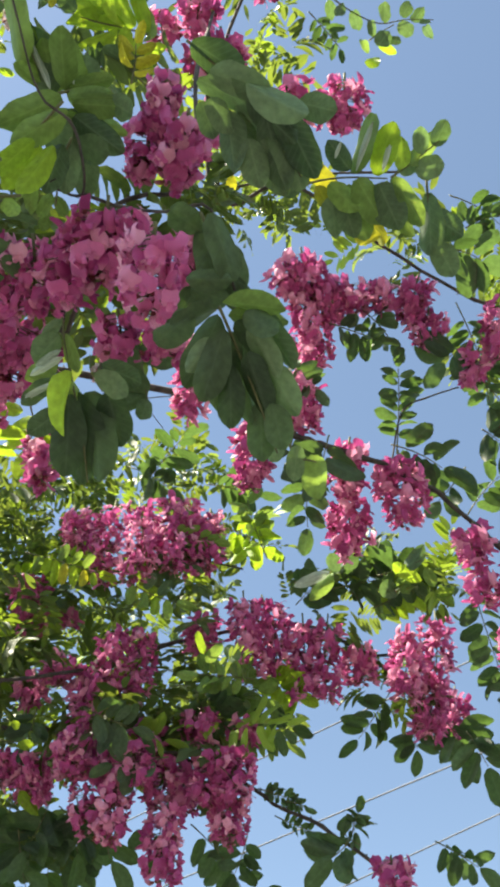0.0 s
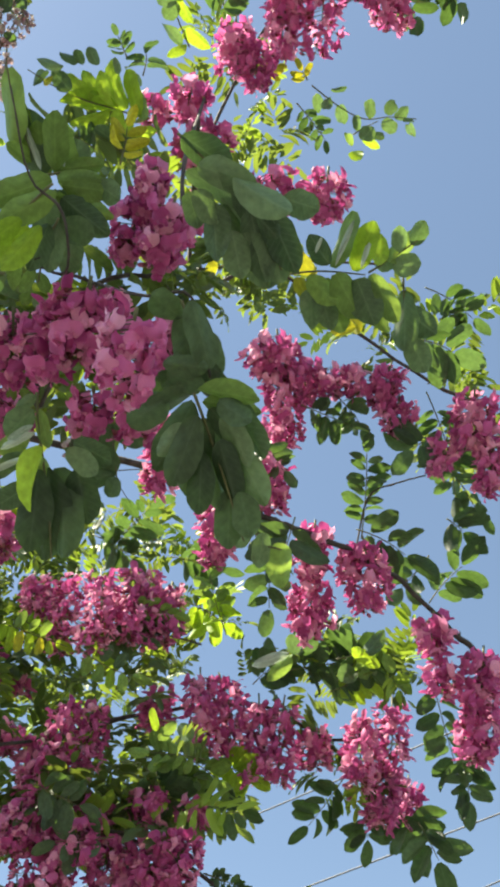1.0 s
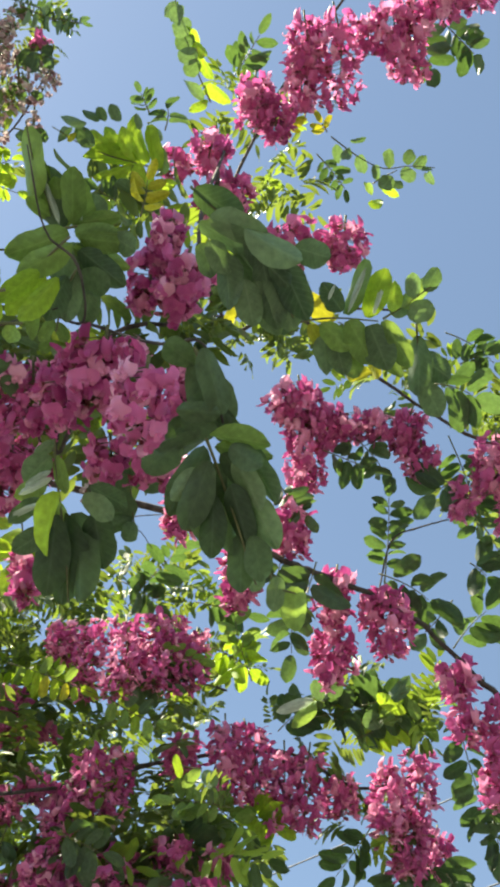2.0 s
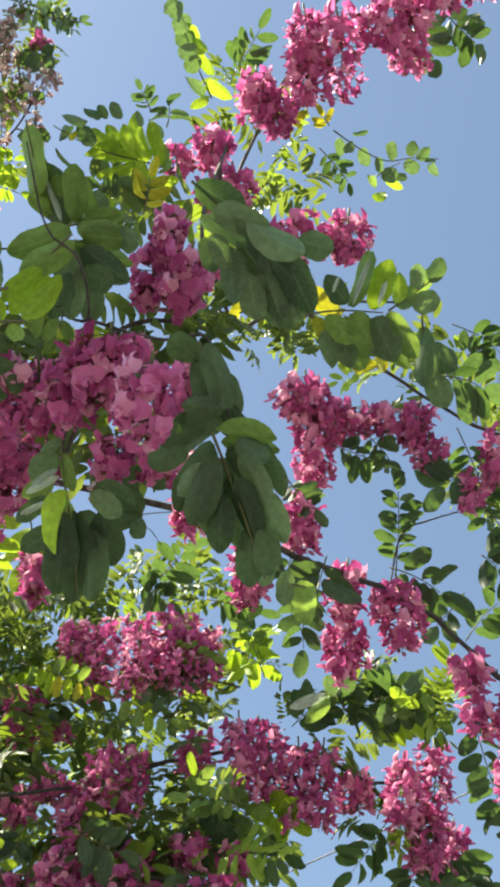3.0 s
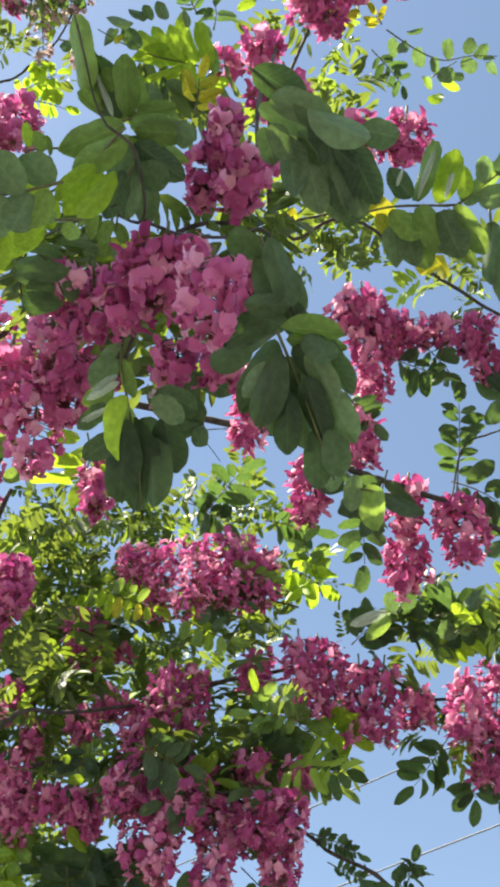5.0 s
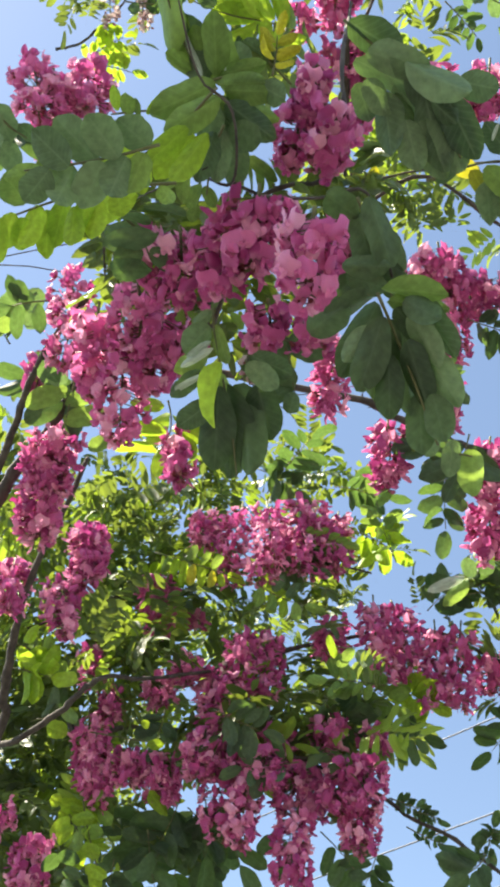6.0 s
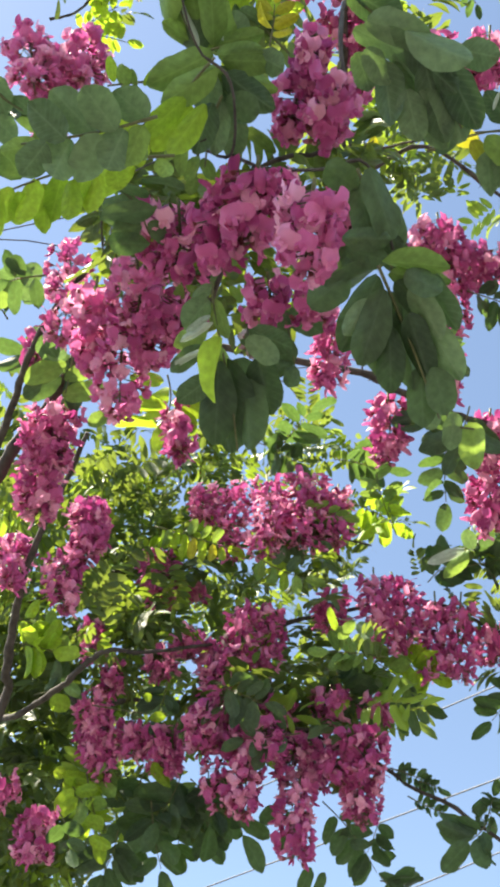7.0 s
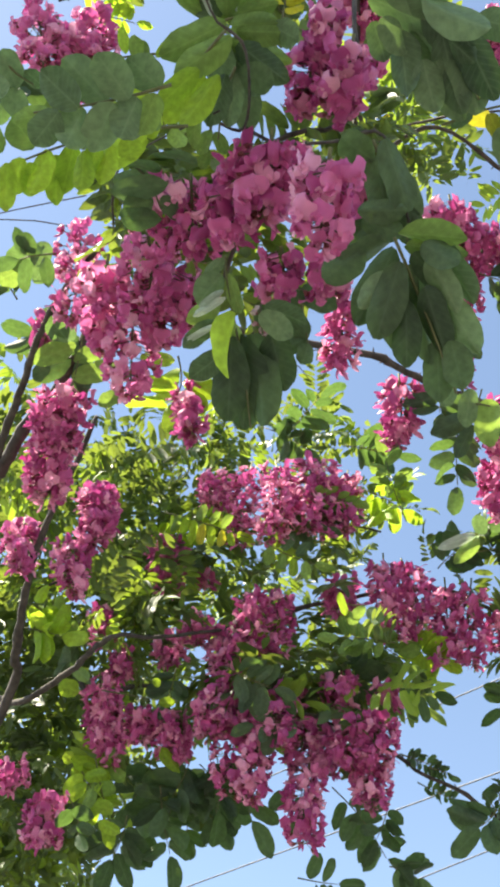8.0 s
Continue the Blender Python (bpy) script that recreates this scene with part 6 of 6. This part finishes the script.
leaf((0.326, 1.238, 2.753), (0.418, 1.266, 2.693), 5, 0.046, (0.150, 0.376, 0.914), 3)
leaf((0.292, 1.281, 2.711), (0.383, 1.247, 2.727), 4, 0.043, (0.102, 0.629, 0.771), 1)
leaf((0.106, 1.331, 2.898), (0.066, 1.204, 2.967), 5, 0.046, (-0.289, 0.535, 0.793), 3)
leaf((0.042, 1.308, 2.938), (0.139, 1.354, 2.905), 5, 0.049, (0.059, 0.485, 0.873), 1)
leaf((0.011, 1.251, 3.004), (0.131, 1.267, 2.971), 6, 0.047, (0.212, 0.326, 0.921))
leaf((-0.123, 1.265, 3.025), (-0.018, 1.141, 3.062), 7, 0.049, (-0.230, 0.097, 0.968))
leaf((-0.144, 1.238, 3.045), (-0.043, 1.253, 2.976), 6, 0.047, (0.561, 0.020, 0.827))
leaf((0.094, 1.383, 2.639), (0.180, 1.401, 2.604), 5, 0.045, (0.240, 0.495, 0.835), 1)
leaf((0.007, 1.357, 2.644), (0.131, 1.394, 2.588), 6, 0.053, (0.287, 0.439, 0.852), 3)
leaf((-0.023, 1.378, 2.613), (0.053, 1.421, 2.552), 6, 0.053, (0.397, 0.701, 0.592))
leaf((0.072, 1.436, 2.574), (0.168, 1.422, 2.564), 5, 0.041, (0.179, 0.703, 0.688))
leaf((0.160, 1.313, 2.755), (0.228, 1.246, 2.772), 5, 0.050, (0.167, 0.398, 0.902))
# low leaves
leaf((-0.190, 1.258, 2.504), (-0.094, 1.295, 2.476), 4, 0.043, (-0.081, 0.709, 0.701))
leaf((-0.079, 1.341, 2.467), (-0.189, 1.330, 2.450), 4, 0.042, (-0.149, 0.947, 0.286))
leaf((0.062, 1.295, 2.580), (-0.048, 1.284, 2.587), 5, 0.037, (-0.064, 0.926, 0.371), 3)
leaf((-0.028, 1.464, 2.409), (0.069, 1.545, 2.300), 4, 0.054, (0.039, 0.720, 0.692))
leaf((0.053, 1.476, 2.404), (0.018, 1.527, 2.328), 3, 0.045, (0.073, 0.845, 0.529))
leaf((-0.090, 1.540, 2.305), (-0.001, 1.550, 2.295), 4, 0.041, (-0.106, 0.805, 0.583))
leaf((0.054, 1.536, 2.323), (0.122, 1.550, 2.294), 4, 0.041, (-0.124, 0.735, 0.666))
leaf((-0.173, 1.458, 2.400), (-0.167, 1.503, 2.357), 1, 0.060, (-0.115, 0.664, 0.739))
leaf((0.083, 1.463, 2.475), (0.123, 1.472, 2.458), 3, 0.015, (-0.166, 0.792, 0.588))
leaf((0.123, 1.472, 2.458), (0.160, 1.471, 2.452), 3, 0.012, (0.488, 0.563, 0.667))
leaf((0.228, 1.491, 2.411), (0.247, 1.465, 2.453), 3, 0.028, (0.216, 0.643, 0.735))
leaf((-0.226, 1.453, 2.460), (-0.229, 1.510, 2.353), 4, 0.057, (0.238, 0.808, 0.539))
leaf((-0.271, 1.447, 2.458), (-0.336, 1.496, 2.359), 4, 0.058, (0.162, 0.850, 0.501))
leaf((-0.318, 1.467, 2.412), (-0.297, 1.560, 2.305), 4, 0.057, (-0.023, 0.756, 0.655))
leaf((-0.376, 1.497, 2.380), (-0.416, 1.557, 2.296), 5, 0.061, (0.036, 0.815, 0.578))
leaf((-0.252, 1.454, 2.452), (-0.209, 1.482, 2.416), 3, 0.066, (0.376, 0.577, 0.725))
leaf((-0.198, 0.674, 2.529), (-0.207, 0.704, 2.452), 3, 0.044, (0.309, 0.835, 0.456), 1)
leaf((-0.327, 0.721, 2.632), (-0.384, 0.729, 2.590), 3, 0.053, (-0.326, 0.740, 0.588))
leaf((-0.387, 0.714, 2.630), (-0.424, 0.688, 2.649), 2, 0.037, (-0.096, 0.687, 0.720))
leaf((-0.302, 0.489, 2.475), (-0.354, 0.479, 2.446), 3, 0.034, (-0.409, 0.618, 0.671))
leaf((-0.384, 0.405, 2.762), (-0.394, 0.449, 2.722), 3, 0.044, (0.011, 0.674, 0.739))
leaf((-0.386, 0.600, 2.566), (-0.394, 0.563, 2.558), 3, 0.034, (-0.460, 0.146, 0.876))
leaf((-0.548, 1.286, 2.612), (-0.440, 1.305, 2.605), 6, 0.050, (0.205, 0.574, 0.793), 1)
leaf((-0.504, 1.329, 2.539), (-0.430, 1.343, 2.558), 3, 0.047, (-0.063, 0.686, 0.725))
leaf((-0.456, 1.408, 2.440), (-0.390, 1.480, 2.343), 6, 0.042, (0.158, 0.743, 0.650), 1)
leaf((-0.409, 1.401, 2.476), (-0.437, 1.453, 2.386), 5, 0.043, (0.234, 0.816, 0.529), 3)
leaf((-0.296, 1.364, 2.579), (-0.316, 1.402, 2.516), 4, 0.038, (0.147, 0.916, 0.374))
leaf((0.352, 1.417, 2.345), (0.435, 1.430, 2.287), 5, 0.045, (0.507, 0.283, 0.814))
leaf((0.082, 1.460, 2.474), (0.163, 1.479, 2.437), 5, 0.019, (0.046, 0.614, 0.788))
leaf((0.107, 1.483, 2.435), (0.179, 1.493, 2.410), 5, 0.017, (-0.216, 0.952, 0.216))
leaf((0.234, 1.496, 2.391), (0.199, 1.486, 2.415), 3, 0.017, (-0.235, 0.843, 0.483))
leaf((0.204, 1.389, 2.338), (0.149, 1.408, 2.296), 4, 0.052, (0.119, 0.960, 0.254))
leaf((0.229, 1.473, 2.436), (0.233, 1.502, 2.384), 3, 0.033, (0.073, 0.645, 0.761))
leaf((0.432, 1.398, 2.526), (0.487, 1.471, 2.462), 4, 0.059, (0.347, 0.457, 0.819))
# looser foliage along the rear and low branches
spray((-0.402, 1.291, 2.996), (0.127, 0.180, 0.081), 27, 0.033)
spray((-0.394, 1.471, 2.921), (0.154, 0.200, 0.083), 31, 0.033)
spray((-0.150, 1.442, 2.889), (0.150, 0.150, 0.052), 21, 0.033)
spray((0.007, 1.421, 2.911), (0.069, 0.100, 0.046), 9, 0.033)
spray((-0.096, 1.464, 3.301), (0.095, 0.100, 0.081), 14, 0.035)
spray((0.007, 1.499, 3.278), (0.081, 0.120, 0.068), 9, 0.033)
spray((0.079, 1.457, 3.069), (0.056, 0.100, 0.074), 8, 0.033)
spray((-0.267, 1.489, 3.276), (0.081, 0.100, 0.061), 10, 0.033)
spray((-0.409, 1.501, 2.776), (0.124, 0.200, 0.068), 27, 0.035)
spray((-0.070, 1.473, 2.747), (0.121, 0.150, 0.066), 18, 0.035)
spray((-0.275, 1.492, 2.665), (0.161, 0.150, 0.064), 21, 0.035)
spray((-0.436, 1.629, 2.617), (0.099, 0.200, 0.088), 23, 0.035)
spray((0.066, 1.487, 2.680), (0.064, 0.120, 0.064), 12, 0.035)
spray((0.221, 1.308, 2.762), (0.094, 0.120, 0.047), 8, 0.029)
spray((0.367, 1.261, 2.741), (0.071, 0.120, 0.061), 18, 0.031)
spray((0.327, 1.480, 2.695), (0.064, 0.100, 0.064), 10, 0.033)
spray((-0.460, 1.501, 3.278), (0.162, 0.180, 0.095), 25, 0.033)
spray((-0.406, 1.488, 2.904), (0.142, 0.200, 0.107), 27, 0.033)
spray((-0.627, 1.530, 2.842), (0.095, 0.200, 0.107), 25, 0.035)
spray((-0.629, 1.591, 2.658), (0.068, 0.200, 0.090), 18, 0.035)
spray((-0.557, 1.691, 2.448), (0.129, 0.200, 0.086), 27, 0.035)
spray((-0.631, 1.258, 2.954), (0.056, 0.200, 0.090), 14, 0.033)
spray((-0.646, 1.128, 3.069), (0.034, 0.100, 0.045), 4, 0.033)
spray((-0.288, 1.475, 3.315), (0.095, 0.120, 0.081), 12, 0.033)
spray((0.151, 0.789, 3.277), (0.088, 0.100, 0.066), 14, 0.033)
spray((0.078, 0.707, 3.275), (0.054, 0.100, 0.064), 10, 0.031)
spray((0.309, 0.799, 3.112), (0.071, 0.100, 0.041), 10, 0.029)
spray((0.061, 0.747, 3.241), (0.064, 0.100, 0.064), 9, 0.031)
spray((0.098, 0.515, 3.260), (0.084, 0.100, 0.056), 12, 0.031)
spray((0.150, 0.450, 3.281), (0.033, 0.080, 0.028), 2, 0.027)
spray((0.485, 0.904, 2.967), (0.045, 0.080, 0.081), 10, 0.032)
spray((0.498, 0.761, 3.068), (0.036, 0.080, 0.054), 7, 0.032)
spray((0.047, 0.386, 3.300), (0.045, 0.080, 0.045), 7, 0.032)
spray((-0.365, 0.405, 3.211), (0.034, 0.100, 0.034), 4, 0.028)
spray((-0.300, 0.307, 3.294), (0.057, 0.060, 0.057), 12, 0.018)
spray((-0.333, 0.389, 3.265), (0.047, 0.060, 0.057), 10, 0.019)
spray((-0.058, 0.406, 2.902), (0.056, 0.080, 0.042), 8, 0.037)
spray((-0.206, 0.510, 2.654), (0.052, 0.080, 0.032), 6, 0.039)
spray((-0.069, 0.597, 2.567), (0.058, 0.080, 0.039), 6, 0.038)
spray((-0.186, 1.394, 2.566), (0.114, 0.060, 0.033), 16, 0.041)
spray((-0.004, 1.408, 2.568), (0.076, 0.060, 0.024), 10, 0.041)
spray((-0.624, 1.698, 2.824), (0.137, 0.100, 0.074), 25, 0.035)
spray((-0.667, 1.801, 2.597), (0.095, 0.100, 0.071), 21, 0.037)
spray((-0.505, 1.595, 3.190), (0.190, 0.100, 0.081), 27, 0.033)
spray((-0.393, 1.287, 2.695), (0.091, 0.080, 0.051), 14, 0.037)
spray((-0.324, 1.539, 3.125), (0.078, 0.100, 0.078), 12, 0.033)
spray((-0.727, 1.719, 3.316), (0.205, 0.200, 0.220), 25, 0.037)
spray((-0.665, 2.010, 2.933), (0.226, 0.200, 0.212), 33, 0.037)
spray((-0.356, 1.900, 2.931), (0.244, 0.150, 0.162), 29, 0.037)
spray((-0.740, 2.060, 2.632), (0.090, 0.200, 0.117), 22, 0.039)
spray((-0.228, 1.754, 3.073), (0.190, 0.120, 0.081), 23, 0.035)
spray((-0.052, 1.743, 2.838), (0.137, 0.120, 0.074), 18, 0.035)
spray((-0.603, 1.086, 3.002), (0.043, 0.054, 0.120), 9, 0.034)
spray((-0.618, 1.215, 2.881), (0.043, 0.064, 0.120), 10, 0.034)
spray((-0.647, 1.594, 2.835), (0.109, 0.097, 0.120), 22, 0.038)
spray((-0.634, 1.684, 2.616), (0.107, 0.095, 0.120), 24, 0.038)
spray((-0.557, 1.711, 2.507), (0.069, 0.069, 0.120), 18, 0.038)
spray((-0.582, 1.691, 2.415), (0.102, 0.056, 0.120), 20, 0.040)
spray((-0.465, 1.749, 2.787), (0.137, 0.087, 0.120), 7, 0.036)
spray((-0.502, 1.638, 2.925), (0.124, 0.074, 0.120), 7, 0.036)
spray((-0.362, 1.675, 3.081), (0.169, 0.078, 0.120), 8, 0.036)
spray((-0.111, 0.447, 2.522), (0.043, 0.027, 0.030), 12, 0.036)
spray((-0.192, 0.470, 2.517), (0.037, 0.025, 0.030), 10, 0.036)
spray((-0.009, 0.434, 2.505), (0.030, 0.030, 0.030), 8, 0.036)
spray((-0.746, 1.923, 2.953), (0.155, 0.099, 0.200), 26, 0.040)
spray((-0.738, 2.022, 2.803), (0.155, 0.099, 0.200), 30, 0.040)
spray((-0.615, 2.011, 2.885), (0.127, 0.085, 0.200), 20, 0.040)
spray((-0.683, 2.066, 2.647), (0.097, 0.083, 0.200), 22, 0.040)
# unseen clumps added sunward to shade a near leaf and the lower left
spray((-0.775, 0.134, 3.390), (0.13, 0.12, 0.08), 44, 0.045)
spray((-0.982, 1.546, 3.322), (0.30, 0.26, 0.12), 46, 0.040)
spray((-0.925, 1.653, 3.227), (0.30, 0.26, 0.12), 46, 0.040)
spray((-0.802, 1.689, 3.269), (0.30, 0.26, 0.12), 46, 0.040)
spray((-0.886, 1.685, 3.000), (0.30, 0.26, 0.12), 46, 0.040)
# unseen crown leaves overhead, added to shade the nearest and low clusters
spray((-1.970, 0.020, 6.000), (0.150, 0.130, 0.200), 105, 0.045)
spray((-2.020, 1.210, 6.000), (0.220, 0.100, 0.150), 40, 0.045)
# the side of the crown over the trunk
spray((-1.500, 1.800, 3.200), (0.34, 0.34, 0.25), 60, 0.050)
spray((-1.760, 1.950, 3.650), (0.32, 0.32, 0.22), 50, 0.050)
spray((-1.480, 2.250, 2.850), (0.28, 0.30, 0.22), 45, 0.050)
spray((-1.900, 1.350, 3.250), (0.32, 0.28, 0.24), 45, 0.050)
spray((-1.620, 1.250, 2.750), (0.26, 0.26, 0.22), 40, 0.050)
# limbs and twigs
limb("branch", [(-1.24, 1.68, 2.30), (-1.48, 1.82, 3.00), (-1.74, 1.95, 3.65)], 0.020, 0.006, True)
limb("branch", [(-1.16, 1.78, 2.10), (-1.34, 2.05, 2.50), (-1.48, 2.28, 2.88)], 0.016, 0.005, True)
limb("branch", [(-1.26, 1.44, 2.20), (-1.58, 1.30, 2.75), (-1.92, 1.34, 3.30)], 0.018, 0.005, True)
# bough and twigs that carry the unseen crown added for shade
limb("branch", [(-1.1, 1.5, 2.6), (-1.2, 1.35, 3.4), (-1.5, 1.3, 4.5), (-1.7, 1.2, 5.6)], 0.024, 0.006, True)
limb("twig", [(-1.69, 1.2, 5.55), (-1.85, 0.7, 5.85), (-1.93, 0.0, 6.05)], 0.006, 0.002, False)
limb("twig", [(-1.69, 1.2, 5.55), (-1.9, 1.18, 5.85), (-2.15, 1.1, 6.05)], 0.006, 0.002, False)
limb("branch", [(-0.548, 1.282, 2.440), (-0.516, 1.197, 2.489), (-0.497, 1.136, 2.528), (-0.473, 1.069, 2.570), (-0.439, 1.009, 2.618), (-0.414, 0.977, 2.645), (-0.366, 0.901, 2.702)], 0.0085, 0.0030, True)
limb("branch", [(-0.468, 0.831, 2.441), (-0.437, 0.780, 2.505), (-0.402, 0.715, 2.547), (-0.378, 0.669, 2.577), (-0.341, 0.619, 2.599), (-0.295, 0.571, 2.606), (-0.257, 0.538, 2.612)], 0.0065, 0.0026, True)
limb("branch", [(-0.499, 0.878, 2.468), (-0.458, 0.842, 2.524), (-0.424, 0.802, 2.561), (-0.379, 0.765, 2.596), (-0.342, 0.719, 2.630), (-0.325, 0.680, 2.663)], 0.0118, 0.0036, True)
limb("twig", [(-0.678, 1.469, 2.534), (-0.529, 1.311, 2.484), (-0.450, 1.241, 2.480), (-0.413, 1.216, 2.496), (-0.386, 1.207, 2.520), (-0.359, 1.213, 2.539), (-0.297, 1.282, 2.586), (-0.188, 1.410, 2.706)], 0.0058, 0.0030, True)
limb("twig", [(-0.275, 0.602, 2.672), (-0.270, 0.591, 2.668), (-0.275, 0.544, 2.671), (-0.286, 0.509, 2.656)], 0.0008, 0.0005, False)
limb("twig", [(-0.270, 0.573, 2.664), (-0.265, 0.539, 2.676), (-0.246, 0.498, 2.667)], 0.0008, 0.0005, False)
limb("twig", [(-0.270, 0.573, 2.664), (-0.262, 0.565, 2.592), (-0.230, 0.438, 2.479), (-0.202, 0.378, 2.452), (-0.099, 0.288, 2.340)], 0.0012, 0.0007, False)
limb("twig", [(-0.112, 0.299, 2.354), (-0.084, 0.320, 2.377), (-0.070, 0.220, 2.278), (-0.090, 0.187, 2.265), (-0.103, 0.134, 2.293)], 0.0015, 0.0006, False)
limb("twig", [(-0.504, 1.475, 2.671), (-0.479, 1.499, 2.626), (-0.377, 1.480, 2.627), (-0.282, 1.466, 2.609), (-0.160, 1.410, 2.535), (-0.057, 1.386, 2.504)], 0.0048, 0.0026, False)
limb("twig", [(-0.084, 1.400, 2.516), (-0.050, 1.427, 2.521), (0.054, 1.455, 2.482), (0.108, 1.474, 2.450), (0.163, 1.485, 2.426), (0.233, 1.502, 2.382), (0.286, 1.514, 2.339)], 0.0036, 0.0031, False)
limb("twig", [(-0.084, 0.320, 2.377), (-0.063, 0.366, 2.444), (-0.011, 0.311, 2.324), (0.026, 0.297, 2.299), (0.043, 0.348, 2.260)], 0.0017, 0.0012, False)
limb("twig", [(-0.317, 0.550, 2.713), (-0.426, 0.545, 2.663), (-0.375, 0.558, 2.670), (-0.316, 0.581, 2.685)], 0.0008, 0.0008, False)
limb("twig", [(-0.068, 0.355, 2.427), (-0.114, 0.459, 2.371), (-0.113, 0.435, 2.415), (-0.065, 0.375, 2.463), (0.008, 0.359, 2.477), (0.015, 0.306, 2.610), (0.037, 0.364, 3.001)], 0.0022, 0.0022, False)
limb("twig", [(-0.188, 1.410, 2.706), (-0.066, 1.400, 2.742), (0.059, 1.388, 2.755), (0.183, 1.389, 2.760), (0.306, 1.439, 2.726), (0.400, 1.406, 2.728)], 0.0043, 0.0027, False)
limb("branch", [(-0.325, 0.680, 2.663), (0.007, 0.782, 2.681), (0.070, 0.808, 2.673), (0.133, 0.837, 2.657), (0.180, 0.847, 2.643), (0.242, 0.858, 2.622), (0.305, 0.881, 2.600), (0.349, 0.898, 2.571), (0.411, 0.936, 2.524), (0.466, 0.967, 2.482)], 0.0052, 0.0034, False)
limb("twig", [(0.275, 0.919, 2.653), (0.307, 0.889, 2.763), (0.351, 0.868, 2.776), (0.400, 0.869, 2.798)], 0.0016, 0.0012, False)
limb("twig", [(-0.032, 0.807, 2.719), (-0.079, 0.716, 2.592), (-0.059, 0.730, 2.582), (-0.044, 0.747, 2.570)], 0.0008, 0.0005, False)
limb("twig", [(0.028, 0.355, 2.887), (0.022, 0.549, 2.867), (0.032, 0.486, 3.038), (0.088, 0.420, 3.268), (0.172, 0.285, 3.323), (0.238, 0.199, 3.335)], 0.0033, 0.0023, False)
limb("twig", [(0.022, 0.549, 2.867), (0.037, 0.558, 2.857), (0.101, 0.550, 2.865), (0.160, 0.521, 2.823), (0.269, 0.499, 2.778)], 0.0022, 0.0014, False)
limb("twig", [(0.025, 0.533, 2.910), (0.056, 0.623, 2.939), (0.141, 0.597, 2.954), (0.254, 0.681, 2.953), (0.413, 0.772, 2.916), (0.511, 0.812, 2.907)], 0.0032, 0.0025, False)
limb("twig", [(-0.61, 1.42, 2.80), (-0.44, 1.40, 2.86), (-0.30, 1.39, 2.90), (-0.18, 1.37, 2.91), (-0.04, 1.36, 2.91), (0.065, 1.37, 2.89)], 0.0030, 0.0020, False)
limb("twig", [(-0.430, 0.473, 3.211), (-0.391, 0.470, 3.222), (-0.366, 0.455, 3.233), (-0.318, 0.422, 3.255), (-0.255, 0.332, 3.294)], 0.0023, 0.0014, False)
# overhead wires in the distance
wire((-24.522, 27.681, 6.200), (25.853, -10.600, 6.200))
wire((-19.945, 29.783, 6.200), (24.140, -12.232, 6.200))
wire((-23.039, 26.702, 7.000), (24.838, -10.273, 7.000))

# leaves of the sprays: the nearest are pieces of their own, the rest one mass
loose.sort(key=lambda q: q[0])
for _, m, data in loose[:20]:
    part("compound_leaf", data, tree, m)
bm = bmesh.new()
for _, m, data in loose[20:]:
    copy = data.copy()
    copy.transform(m)
    bm.from_mesh(copy)
    bpy.data.meshes.remove(copy)
if loose[20:]:
    mass = part("foliage", mesh_of("foliage", bm, LEAF_MANY, STALK, YOUNG_SUNLIT_MANY), tree, Matrix(), "dense green pinnate leaves")
    tagged(mass, kind="stuff")
